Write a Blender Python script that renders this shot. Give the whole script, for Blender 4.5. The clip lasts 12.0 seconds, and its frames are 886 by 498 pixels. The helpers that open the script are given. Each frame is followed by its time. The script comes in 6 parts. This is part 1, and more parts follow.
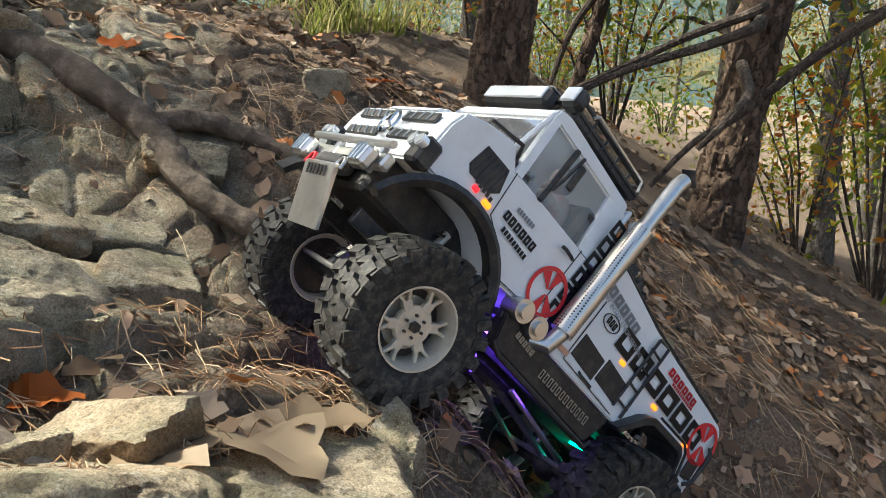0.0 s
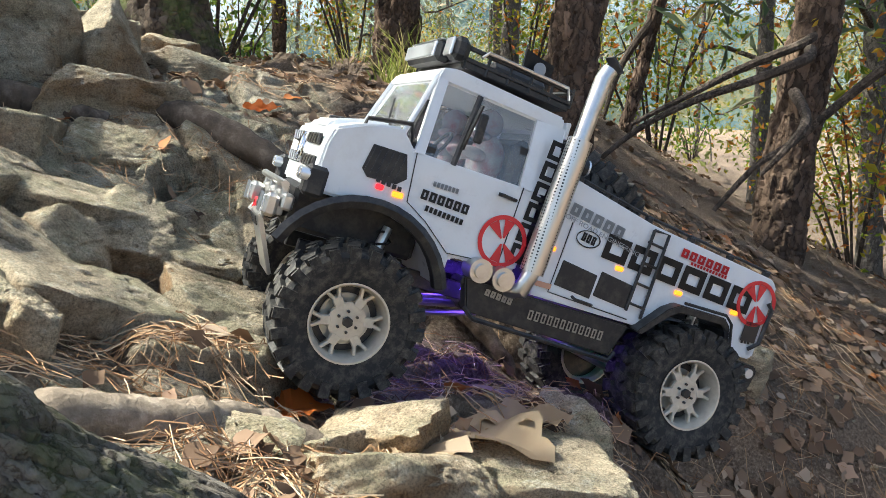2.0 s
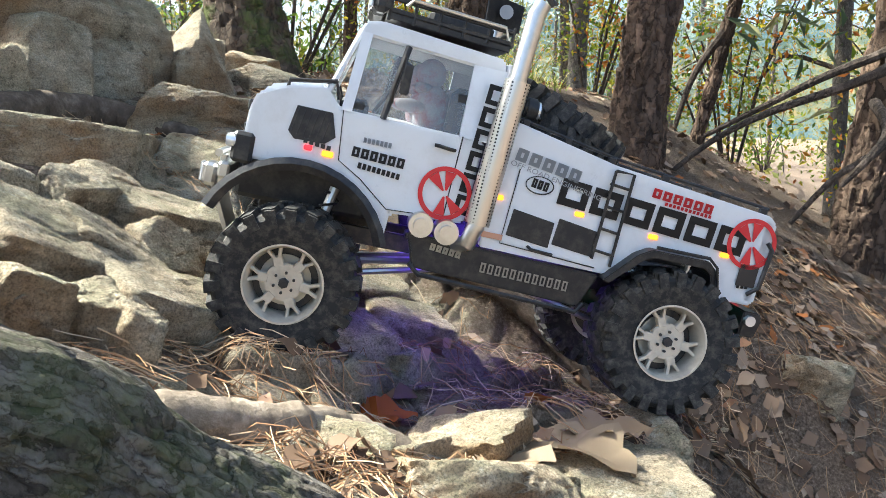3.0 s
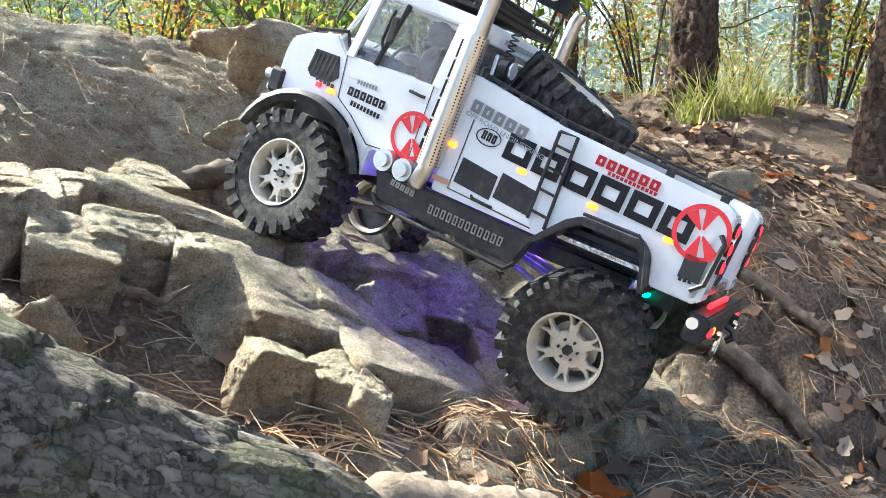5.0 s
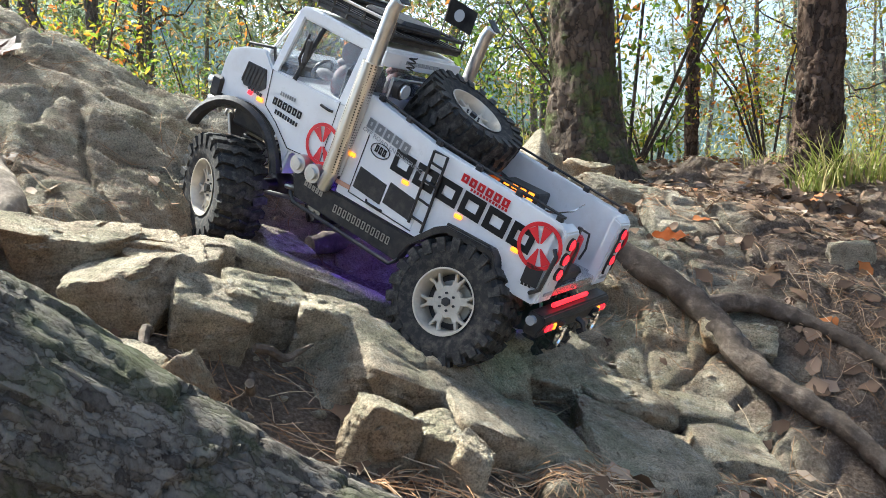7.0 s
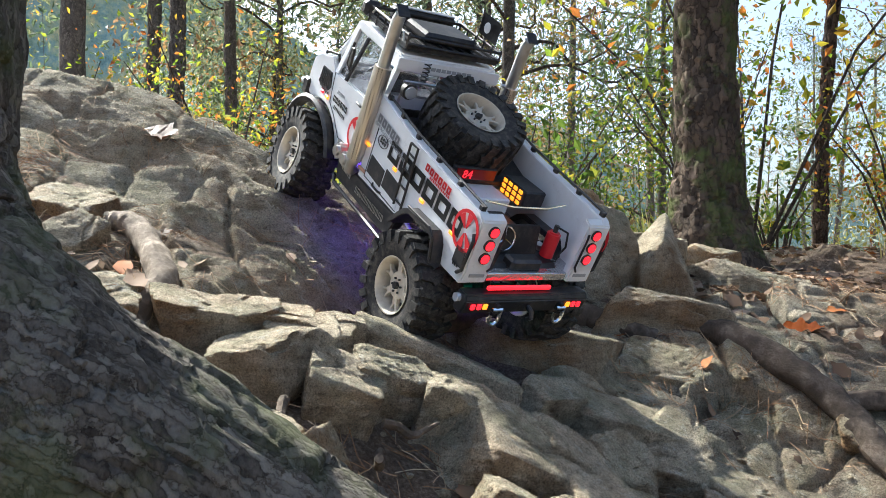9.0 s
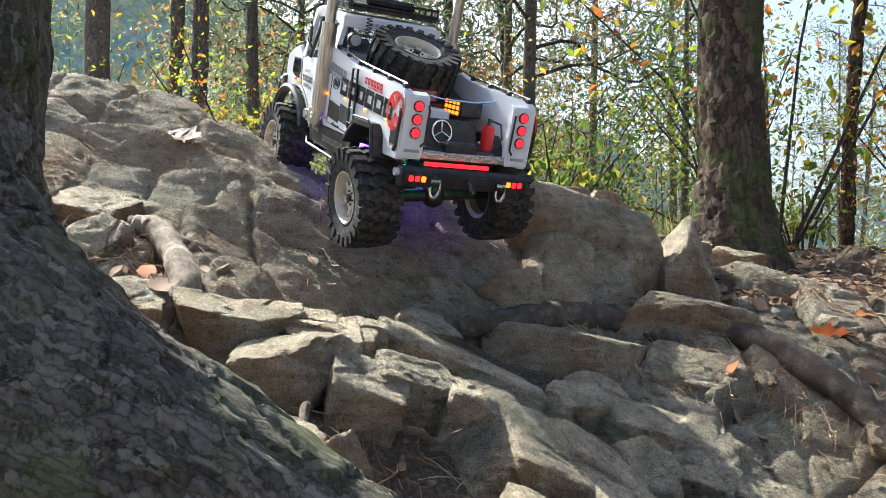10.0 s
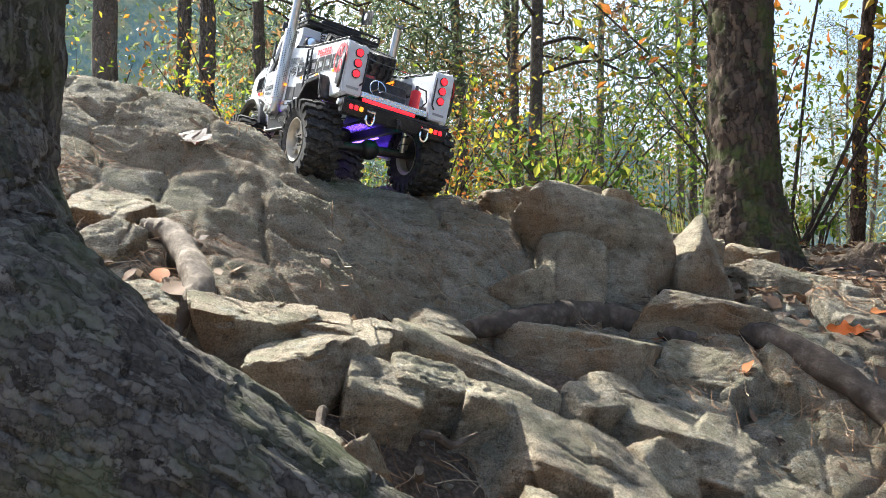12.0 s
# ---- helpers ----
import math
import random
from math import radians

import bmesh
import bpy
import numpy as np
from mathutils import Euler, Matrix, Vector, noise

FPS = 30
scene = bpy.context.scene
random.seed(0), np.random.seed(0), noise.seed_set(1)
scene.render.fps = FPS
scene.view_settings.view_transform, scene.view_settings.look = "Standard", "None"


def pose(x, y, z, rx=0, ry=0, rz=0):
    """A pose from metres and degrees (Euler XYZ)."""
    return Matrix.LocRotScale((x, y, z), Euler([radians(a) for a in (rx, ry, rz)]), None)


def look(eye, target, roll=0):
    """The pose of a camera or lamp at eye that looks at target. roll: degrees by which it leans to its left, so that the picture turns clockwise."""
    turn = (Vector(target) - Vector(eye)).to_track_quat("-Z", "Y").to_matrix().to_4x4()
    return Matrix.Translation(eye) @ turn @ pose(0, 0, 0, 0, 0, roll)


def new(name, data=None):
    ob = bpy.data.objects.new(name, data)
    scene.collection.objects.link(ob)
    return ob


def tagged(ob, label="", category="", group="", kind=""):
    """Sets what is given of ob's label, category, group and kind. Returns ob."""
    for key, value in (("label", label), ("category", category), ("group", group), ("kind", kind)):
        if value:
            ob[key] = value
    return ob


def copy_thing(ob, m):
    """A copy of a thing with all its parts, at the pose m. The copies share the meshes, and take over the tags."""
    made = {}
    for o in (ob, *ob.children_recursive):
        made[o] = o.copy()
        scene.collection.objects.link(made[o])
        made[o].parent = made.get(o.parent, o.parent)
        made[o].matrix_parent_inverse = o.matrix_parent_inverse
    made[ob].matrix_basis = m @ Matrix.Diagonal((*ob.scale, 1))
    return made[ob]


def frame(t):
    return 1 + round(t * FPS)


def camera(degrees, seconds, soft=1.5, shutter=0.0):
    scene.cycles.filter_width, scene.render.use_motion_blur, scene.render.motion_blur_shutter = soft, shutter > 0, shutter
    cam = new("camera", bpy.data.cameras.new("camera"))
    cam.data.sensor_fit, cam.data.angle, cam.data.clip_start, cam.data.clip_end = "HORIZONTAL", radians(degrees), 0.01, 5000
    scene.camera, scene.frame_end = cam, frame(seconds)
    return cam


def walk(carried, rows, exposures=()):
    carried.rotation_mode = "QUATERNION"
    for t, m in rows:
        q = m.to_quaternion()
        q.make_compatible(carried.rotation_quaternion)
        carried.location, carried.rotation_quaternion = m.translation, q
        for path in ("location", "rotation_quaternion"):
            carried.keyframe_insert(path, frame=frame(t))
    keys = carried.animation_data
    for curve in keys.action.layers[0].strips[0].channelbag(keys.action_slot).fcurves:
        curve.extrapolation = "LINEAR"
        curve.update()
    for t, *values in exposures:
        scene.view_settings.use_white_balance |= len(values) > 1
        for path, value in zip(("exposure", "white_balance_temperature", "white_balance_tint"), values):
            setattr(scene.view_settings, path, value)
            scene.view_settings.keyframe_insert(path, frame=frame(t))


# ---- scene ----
cam = camera(56.4, 12.0, soft=0.85)
PATH = [
    (0, (0.132, 0.120, -0.016), (0.162, 2.079, -0.420), 3.3),
    (0.5, (0.103, 0.081, 0.006), (0.251, 2.034, -0.400), 2.8),
    (1, (0.054, 0.061, 0.005), (0.206, 2.018, -0.380), 1.9),
    (1.5, (0.018, 0.024, 0.005), (0.091, 1.990, -0.354), 0.6),
    (2, (-0.004, 0.003, -0.004), (-0.027, 1.977, -0.326), 0.3),
    (2.5, (-0.016, -0.012, -0.005), (-0.093, 1.960, -0.328), 0.6),
    (3, (-0.020, -0.015, 0.000), (-0.195, 1.955, -0.296), 0.0),
    (3.2, (-0.022, -0.021, 0.009), (-0.265, 1.946, -0.266), -0.4),
    (4.8, (-0.018, -0.014, 0.055), (-0.626, 1.865, -0.259), -0.4),
    (5, (-0.018, -0.016, 0.064), (-0.703, 1.841, -0.222), -1.3),
    (5.5, (-0.012, -0.019, 0.069), (-0.816, 1.806, -0.084), -2.1),
    (6, (-0.004, -0.011, 0.066), (-0.892, 1.775, -0.071), -2.0),
    (6.5, (-0.002, -0.031, 0.069), (-0.925, 1.738, -0.069), -1.3),
    (7, (0.012, -0.053, 0.076), (-0.939, 1.701, -0.060), -1.0),
    (7.2, (0.019, -0.059, 0.080), (-0.972, 1.674, -0.051), -1.0),
    (8.8, (0.007, -0.075, 0.076), (-1.139, 1.563, 0.137), 0.3),
    (9, (0.005, -0.073, 0.078), (-1.174, 1.542, 0.137), 0.5),
    (9.5, (0.003, -0.070, 0.080), (-1.194, 1.531, 0.138), 0.7),
    (10, (-0.000, -0.070, 0.084), (-1.219, 1.515, 0.141), 0.6),
    (10.5, (-0.002, -0.071, 0.088), (-1.224, 1.511, 0.143), 0.5),
    (11, (-0.004, -0.070, 0.088), (-1.229, 1.509, 0.143), 0.4),
    (11.5, (-0.006, -0.071, 0.088), (-1.235, 1.506, 0.141), 0.3),
    (12, (-0.009, -0.071, 0.088), (-1.241, 1.504, 0.139), 0.2),
]
walk(cam, [(t, look(eye, target, roll)) for t, eye, target, roll in PATH], [(0, 1.5, 6150, 1), (2, 1.7, 5950, 1), (3, 2.1, 5800, 1), (5, 2.3, 5700, 1), (5.5, 1.7, 5750, 1), (6, 1.6, 5750, 2), (7, 1.85, 5650, 2), (9, 1.6, 5700, 4), (12, 1.6, 5700, 5)])

# ---- light ----
SUN_FROM = Vector((-0.66, 0.12, 0.74)).normalized()
world = bpy.data.worlds.new("sky")
scene.world = world
world.use_nodes = True
wn = world.node_tree.nodes
sky = wn.new("ShaderNodeTexSky")
sky.sky_type, sky.sun_disc = "NISHITA", False
sky.sun_elevation = math.asin(SUN_FROM.z)
sky.sun_rotation = math.atan2(SUN_FROM.x, SUN_FROM.y)
sky.air_density, sky.dust_density, sky.ozone_density = 0.8, 5.0, 0.6
world.node_tree.links.new(sky.outputs[0], wn["Background"].inputs[0])
wn["Background"].inputs[1].default_value = 0.115
sun = new("sun", bpy.data.lights.new("sun", "SUN"))
sun.data.energy, sun.data.angle, sun.data.color = 5.0, radians(0.6), (1.0, 0.91, 0.78)
sun.matrix_world = look(SUN_FROM * 20, (0, 0, 0))



# ---- materials ----
def mat(name, base, rough=0.7, metal=0.0, spec=0.5):
    m = bpy.data.materials.new(name)
    m.use_nodes = True
    b = m.node_tree.nodes["Principled BSDF"]
    b.inputs["Base Color"].default_value = (*base, 1)
    b.inputs["Roughness"].default_value = rough
    b.inputs["Metallic"].default_value = metal
    b.inputs["Specular IOR Level"].default_value = spec
    return m


def nd(m, kind, **given):
    n = m.node_tree.nodes.new("ShaderNode" + kind)
    for key, value in given.items():
        n.inputs[key.replace("_", " ")].default_value = value
    return n


def ln(m, a, b):
    m.node_tree.links.new(a, b)


def ramp(m, src, stops):
    r = nd(m, "ValToRGB")
    e = r.color_ramp.elements
    while len(e) < len(stops):
        e.new(0.5)
    for k, (p, c) in enumerate(stops):
        e[k].position, e[k].color = p, (*c, 1)
    ln(m, src, r.inputs[0])
    return r.outputs[0]


def mix(m, fac, a, b, blend="MIX"):
    n = nd(m, "Mix")
    n.data_type, n.blend_type = "RGBA", blend
    for k, v in ((0, fac), (6, a), (7, b)):
        if isinstance(v, (int, float)):
            n.inputs[k].default_value = v
        elif isinstance(v, tuple):
            n.inputs[k].default_value = (*v, 1)
        else:
            ln(m, v, n.inputs[k])
    return n.outputs[2]


def tex(m, scale, detail=6.0, rough=0.6, stretch=None, kind="TexNoise", world_space=True):
    n = nd(m, kind, Scale=scale)
    if kind == "TexNoise":
        n.inputs["Detail"].default_value, n.inputs["Roughness"].default_value = detail, rough
    if world_space:
        g = nd(m, "NewGeometry").outputs["Position"]
    else:
        g = nd(m, "TexCoord").outputs["Object"]
    if stretch:
        mp = nd(m, "Mapping")
        mp.inputs["Scale"].default_value = stretch
        ln(m, g, mp.inputs[0])
        g = mp.outputs[0]
    ln(m, g, n.inputs["Vector"])
    return n


def bump(m, src, strength, distance, under=None):
    b = nd(m, "Bump", Strength=strength, Distance=distance)
    ln(m, src, b.inputs["Height"])
    if under:
        ln(m, under, b.inputs["Normal"])
    ln(m, b.outputs[0], m.node_tree.nodes["Principled BSDF"].inputs["Normal"])
    return b.outputs[0]


def colour(m, src):
    ln(m, src, m.node_tree.nodes["Principled BSDF"].inputs["Base Color"])


def roughness(m, src):
    ln(m, src, m.node_tree.nodes["Principled BSDF"].inputs["Roughness"])


def stone_material(name, dark, light, rust=0.35, world_space=True):
    m = mat(name, light, 0.85, 0, 0.3)
    c, height_of = stone_colour(m, dark, light, rust, world_space)
    colour(m, c)
    stone_relief(m, height_of, world_space)
    return m


def stone_colour(m, dark, light, rust, world_space=True):
    """Granite: pale and dark patches, drawn-out layers, rust, lichen, speckled grain and fine cracks."""
    big = tex(m, 6, 5, 0.6, world_space=world_space)
    mid = tex(m, 30, 10, 0.74, world_space=world_space)
    layers = tex(m, 26, 8, 0.7, (0.5, 0.9, 3.2), world_space=world_space)
    both = nd(m, "Math")
    both.operation = "MULTIPLY_ADD"
    both.inputs[1].default_value = 0.5
    half = nd(m, "Math")
    half.operation = "MULTIPLY"
    half.inputs[1].default_value = 0.5
    ln(m, layers.outputs[0], half.inputs[0])
    ln(m, mid.outputs[0], both.inputs[0])
    ln(m, half.outputs[0], both.inputs[2])
    tone = both.outputs[0]
    c = ramp(m, tone, [(0.37, dark), (0.46, tuple(0.5 * a + 0.5 * b for a, b in zip(dark, light))), (0.58, light)])
    # broken sides carry rust and brown film, weathered tops grey-green lichen
    tops = nd(m, "SeparateXYZ")
    ln(m, nd(m, "NewGeometry").outputs["Normal"], tops.inputs[0])
    side = ramp(m, tops.outputs[2], [(0.35, (1, 1, 1)), (0.9, (0.25, 0.25, 0.25))])
    stain = ramp(m, big.outputs[0], [(0.44, (0, 0, 0)), (0.60, (rust, rust, rust))])
    c = mix(m, mix(m, 1.0, stain, side, "MULTIPLY"), c, (0.34, 0.185, 0.075))
    film = ramp(m, tex(m, 17, 7, 0.7, (1, 1, 0.5), world_space=world_space).outputs[0], [(0.50, (0, 0, 0)), (0.66, (0.65, 0.65, 0.65))])
    c = mix(m, mix(m, 1.0, film, side, "MULTIPLY"), c, (0.19, 0.122, 0.068))
    upper = ramp(m, tops.outputs[2], [(0.25, (0.25, 0.25, 0.25)), (0.8, (1, 1, 1))])
    lich = ramp(m, tex(m, 11, 9, 0.78, world_space=world_space).outputs[0], [(0.46, (0, 0, 0)), (0.58, (0.6, 0.6, 0.6))])
    c = mix(m, mix(m, 1.0, lich, upper, "MULTIPLY"), c, (0.27, 0.262, 0.16))
    pale = ramp(m, tex(m, 42, 8, 0.8, world_space=world_space).outputs[0], [(0.54, (0, 0, 0)), (0.62, (0.6, 0.6, 0.6))])
    c = mix(m, mix(m, 1.0, pale, upper, "MULTIPLY"), c, (0.60, 0.57, 0.47))
    dark_spot = ramp(m, tex(m, 75, 6, 0.8, world_space=world_space).outputs[0], [(0.34, (0.45, 0.43, 0.4)), (0.44, (1, 1, 1))])
    c = mix(m, 1.0, c, dark_spot, "MULTIPLY")
    fine = tex(m, 480, 4, 0.8, world_space=world_space)
    grain = ramp(m, fine.outputs[0], [(0.36, (0.55, 0.54, 0.53)), (0.48, (0.95, 0.95, 0.95)), (0.64, (1.3, 1.28, 1.24))])
    return mix(m, 1.0, c, grain, "MULTIPLY"), (tone, fine.outputs[0])


def stone_relief(m, heights, world_space=True):
    n1 = bump(m, heights[0], 1.0, 0.03)
    n2 = bump(m, tex(m, 130, 7, 0.75, world_space=world_space).outputs[0], 1.0, 0.006, n1)
    bump(m, heights[1], 0.5, 0.0015, n2)


STONE = stone_material("weathered_granite", (0.20, 0.162, 0.112), (0.66, 0.56, 0.40), 0.8)


def ground_material():
    m = mat("forest_floor", (0.2, 0.15, 0.1), 0.95, 0, 0.2)
    mid = tex(m, 16, 9, 0.65)
    fine = tex(m, 230, 5, 0.75)
    big = tex(m, 3.1, 6, 0.6)
    soil = ramp(m, fine.outputs[0], [(0.3, (0.085, 0.06, 0.042)), (0.5, (0.20, 0.145, 0.102)), (0.7, (0.40, 0.31, 0.235))])
    rock, heights = stone_colour(m, (0.15, 0.13, 0.095), (0.57, 0.50, 0.38), 0.55)
    flat = nd(m, "SeparateXYZ")
    ln(m, nd(m, "NewGeometry").outputs["Normal"], flat.inputs[0])
    amount = nd(m, "Math")
    amount.operation = "MULTIPLY_ADD"
    amount.inputs[1].default_value = 1.1
    ln(m, big.outputs[0], amount.inputs[0])
    ln(m, flat.outputs[2], amount.inputs[2])
    sc = nd(m, "MapRange")
    sc.inputs["From Min"].default_value, sc.inputs["From Max"].default_value = 1.44, 1.57
    ln(m, amount.outputs[0], sc.inputs["Value"])
    # the gravelly pocket of soil between the blocks of the ledge
    pocket = nd(m, "VectorMath")
    pocket.operation = "MULTIPLY_ADD"
    pocket.inputs[1].default_value, pocket.inputs[2].default_value = (3.9, 3.3, 0), (1.85, -2.1, 0)
    ln(m, nd(m, "NewGeometry").outputs["Position"], pocket.inputs[0])
    reach = nd(m, "VectorMath")
    reach.operation = "LENGTH"
    ln(m, pocket.outputs[0], reach.inputs[0])
    ragged = nd(m, "Math")
    ragged.operation = "MULTIPLY_ADD"
    ragged.inputs[1].default_value = 0.9
    ln(m, mid.outputs[0], ragged.inputs[0])
    ln(m, reach.outputs["Value"], ragged.inputs[2])
    inside = nd(m, "MapRange")
    inside.inputs["From Min"].default_value, inside.inputs["From Max"].default_value = 1.45, 1.3
    ln(m, ragged.outputs[0], inside.inputs["Value"])
    # and the bank of soil and litter beyond the trail
    over = nd(m, "VectorMath")
    over.operation = "DOT_PRODUCT"
    over.inputs[1].default_value = (1.0, 0.35, 0)
    ln(m, nd(m, "NewGeometry").outputs["Position"], over.inputs[0])
    edge = nd(m, "Math")
    edge.operation = "MULTIPLY_ADD"
    edge.inputs[1].default_value = 0.6
    ln(m, mid.outputs[0], edge.inputs[0])
    ln(m, over.outputs["Value"], edge.inputs[2])
    bank = nd(m, "MapRange")
    bank.inputs["From Min"].default_value, bank.inputs["From Max"].default_value = 0.45, 0.62
    ln(m, edge.outputs[0], bank.inputs["Value"])
    most, either = nd(m, "Math"), nd(m, "Math")
    most.operation = either.operation = "MAXIMUM"
    ln(m, sc.outputs[0], either.inputs[0])
    ln(m, bank.outputs[0], either.inputs[1])
    ln(m, either.outputs[0], most.inputs[0])
    ln(m, inside.outputs[0], most.inputs[1])
    colour(m, mix(m, most.outputs[0], rock, soil))
    stone_relief(m, heights)
    return m


GROUND = ground_material()


def bark_material(name, dark, light, scale=1.0, moss=0.0, patchy=0.5, blotch=0.6, stem=False):
    """Overlapping scales of bark, each with its own tone, with narrow dark gaps."""
    m = mat(name, light, 0.95, 0, 0.2)
    wob = nd(m, "VectorMath")
    wob.operation = "MULTIPLY_ADD"
    wob.inputs[1].default_value = (0.045, 0.045, 0.09)
    ln(m, tex(m, 22 * scale, 5, 0.65).outputs["Color"], wob.inputs[0])
    mp = nd(m, "Mapping")
    mp.inputs["Scale"].default_value = (1, 1, 0.45)
    if stem:
        grown = nd(m, "Attribute")
        grown.attribute_name = "stem"
        ln(m, grown.outputs["Vector"], wob.inputs[2])
        wob.inputs[1].default_value = (0.014, 0.014, 0.02)
        mp.inputs["Scale"].default_value = (1, 1, 1)
    else:
        ln(m, nd(m, "NewGeometry").outputs["Position"], wob.inputs[2])
    ln(m, wob.outputs[0], mp.inputs[0])
    plates, gaps = nd(m, "TexVoronoi", Scale=52 * scale), nd(m, "TexVoronoi", Scale=52 * scale)
    gaps.feature = "DISTANCE_TO_EDGE"
    ln(m, mp.outputs[0], plates.inputs["Vector"])
    ln(m, mp.outputs[0], gaps.inputs["Vector"])
    n = tex(m, 70 * scale, 8, 0.75, (1, 1, 0.5))
    tone = mix(m, 1 - patchy, plates.outputs["Color"], n.outputs["Color"])
    bw = nd(m, "RGBToBW")
    ln(m, tone, bw.inputs[0])
    c = ramp(m, bw.outputs[0], [(0.3, dark), (0.5, tuple(0.5 * (a + b) for a, b in zip(dark, light))), (0.7, light)])
    crack = ramp(m, gaps.outputs["Distance"], [(0.0, (0.5, 0.46, 0.43) if stem else (0.45, 0.42, 0.4)), (0.06, (0.8, 0.8, 0.8)), (0.3, (1, 1, 1))])
    c = mix(m, 1.0, c, crack, "MULTIPLY")
    patch = ramp(m, tex(m, 6, 6, 0.65).outputs[0], [(0.46, (0, 0, 0)), (0.64, (blotch,) * 3)])
    c = mix(m, patch, c, tuple(0.4 * a for a in light))
    if moss:
        green = ramp(m, tex(m, 13, 7, 0.7).outputs[0], [(0.48, (0, 0, 0)), (0.62, (moss, moss, moss))])
        c = mix(m, green, c, (0.085, 0.11, 0.03))
    colour(m, c)
    n1 = bump(m, bw.outputs[0], 0.9, 0.010 / scale)
    n2 = bump(m, crack, 0.8, 0.006 / scale, n1)
    bump(m, n.outputs[0], 0.6, 0.004 / scale, n2)
    return m


BARK = bark_material("pine_bark", (0.045, 0.032, 0.024), (0.20, 0.135, 0.095))
ROOT_BARK = bark_material("flaky_root_bark", (0.035, 0.026, 0.02), (0.25, 0.22, 0.18), 3.4, 0.45, 0.4, 0.35, True)
MOSSY_BARK = bark_material("mossy_pine_bark", (0.045, 0.034, 0.026), (0.19, 0.14, 0.10), 1.0, 0.8)


def root_material(name, low, middle, high):
    m = mat(name, (0.25, 0.2, 0.15), 0.85, 0, 0.25)
    a, b = tex(m, 55, 8, 0.7), tex(m, 12, 5, 0.6)
    c = ramp(m, a.outputs[0], [(0.3, low), (0.52, middle), (0.7, high)])
    c = mix(m, ramp(m, b.outputs[0], [(0.45, (0, 0, 0)), (0.65, (0.7, 0.7, 0.7))]), c, tuple(0.65 * q for q in middle))
    colour(m, c)
    n1 = bump(m, a.outputs[0], 0.8, 0.006)
    bump(m, tex(m, 260, 4, 0.7).outputs[0], 0.5, 0.0015, n1)
    return m


ROOT = root_material("bare_root", (0.04, 0.03, 0.022), (0.12, 0.09, 0.066), (0.25, 0.20, 0.155))
PALE_ROOT = root_material("pale_bare_root", (0.08, 0.06, 0.045), (0.24, 0.19, 0.14), (0.44, 0.37, 0.29))


# ---- terrain ----
def hashed(ix, iy, seed):
    n = (ix * 374761393 + iy * 668265263 + seed * 982451653) & 0x7FFFFFFF
    n = ((n ^ (n >> 13)) * 1274126177) & 0x7FFFFFFF
    return ((n ^ (n >> 16)) & 0xFFFF) / 65535.0


def value_noise(x, y, seed):
    ix, iy = np.floor(x).astype(np.int64), np.floor(y).astype(np.int64)
    fx, fy = x - ix, y - iy
    fx, fy = fx * fx * (3 - 2 * fx), fy * fy * (3 - 2 * fy)
    a, b = hashed(ix, iy, seed), hashed(ix + 1, iy, seed)
    c, d = hashed(ix, iy + 1, seed), hashed(ix + 1, iy + 1, seed)
    return (a * (1 - fx) + b * fx) * (1 - fy) + (c * (1 - fx) + d * fx) * fy - 0.5


def fbm(x, y, seed, octaves=5):
    total, amp = 0.0, 1.0
    for k in range(octaves):
        total = total + amp * value_noise(x * 2**k, y * 2**k, seed + k)
        amp *= 0.5
    return total


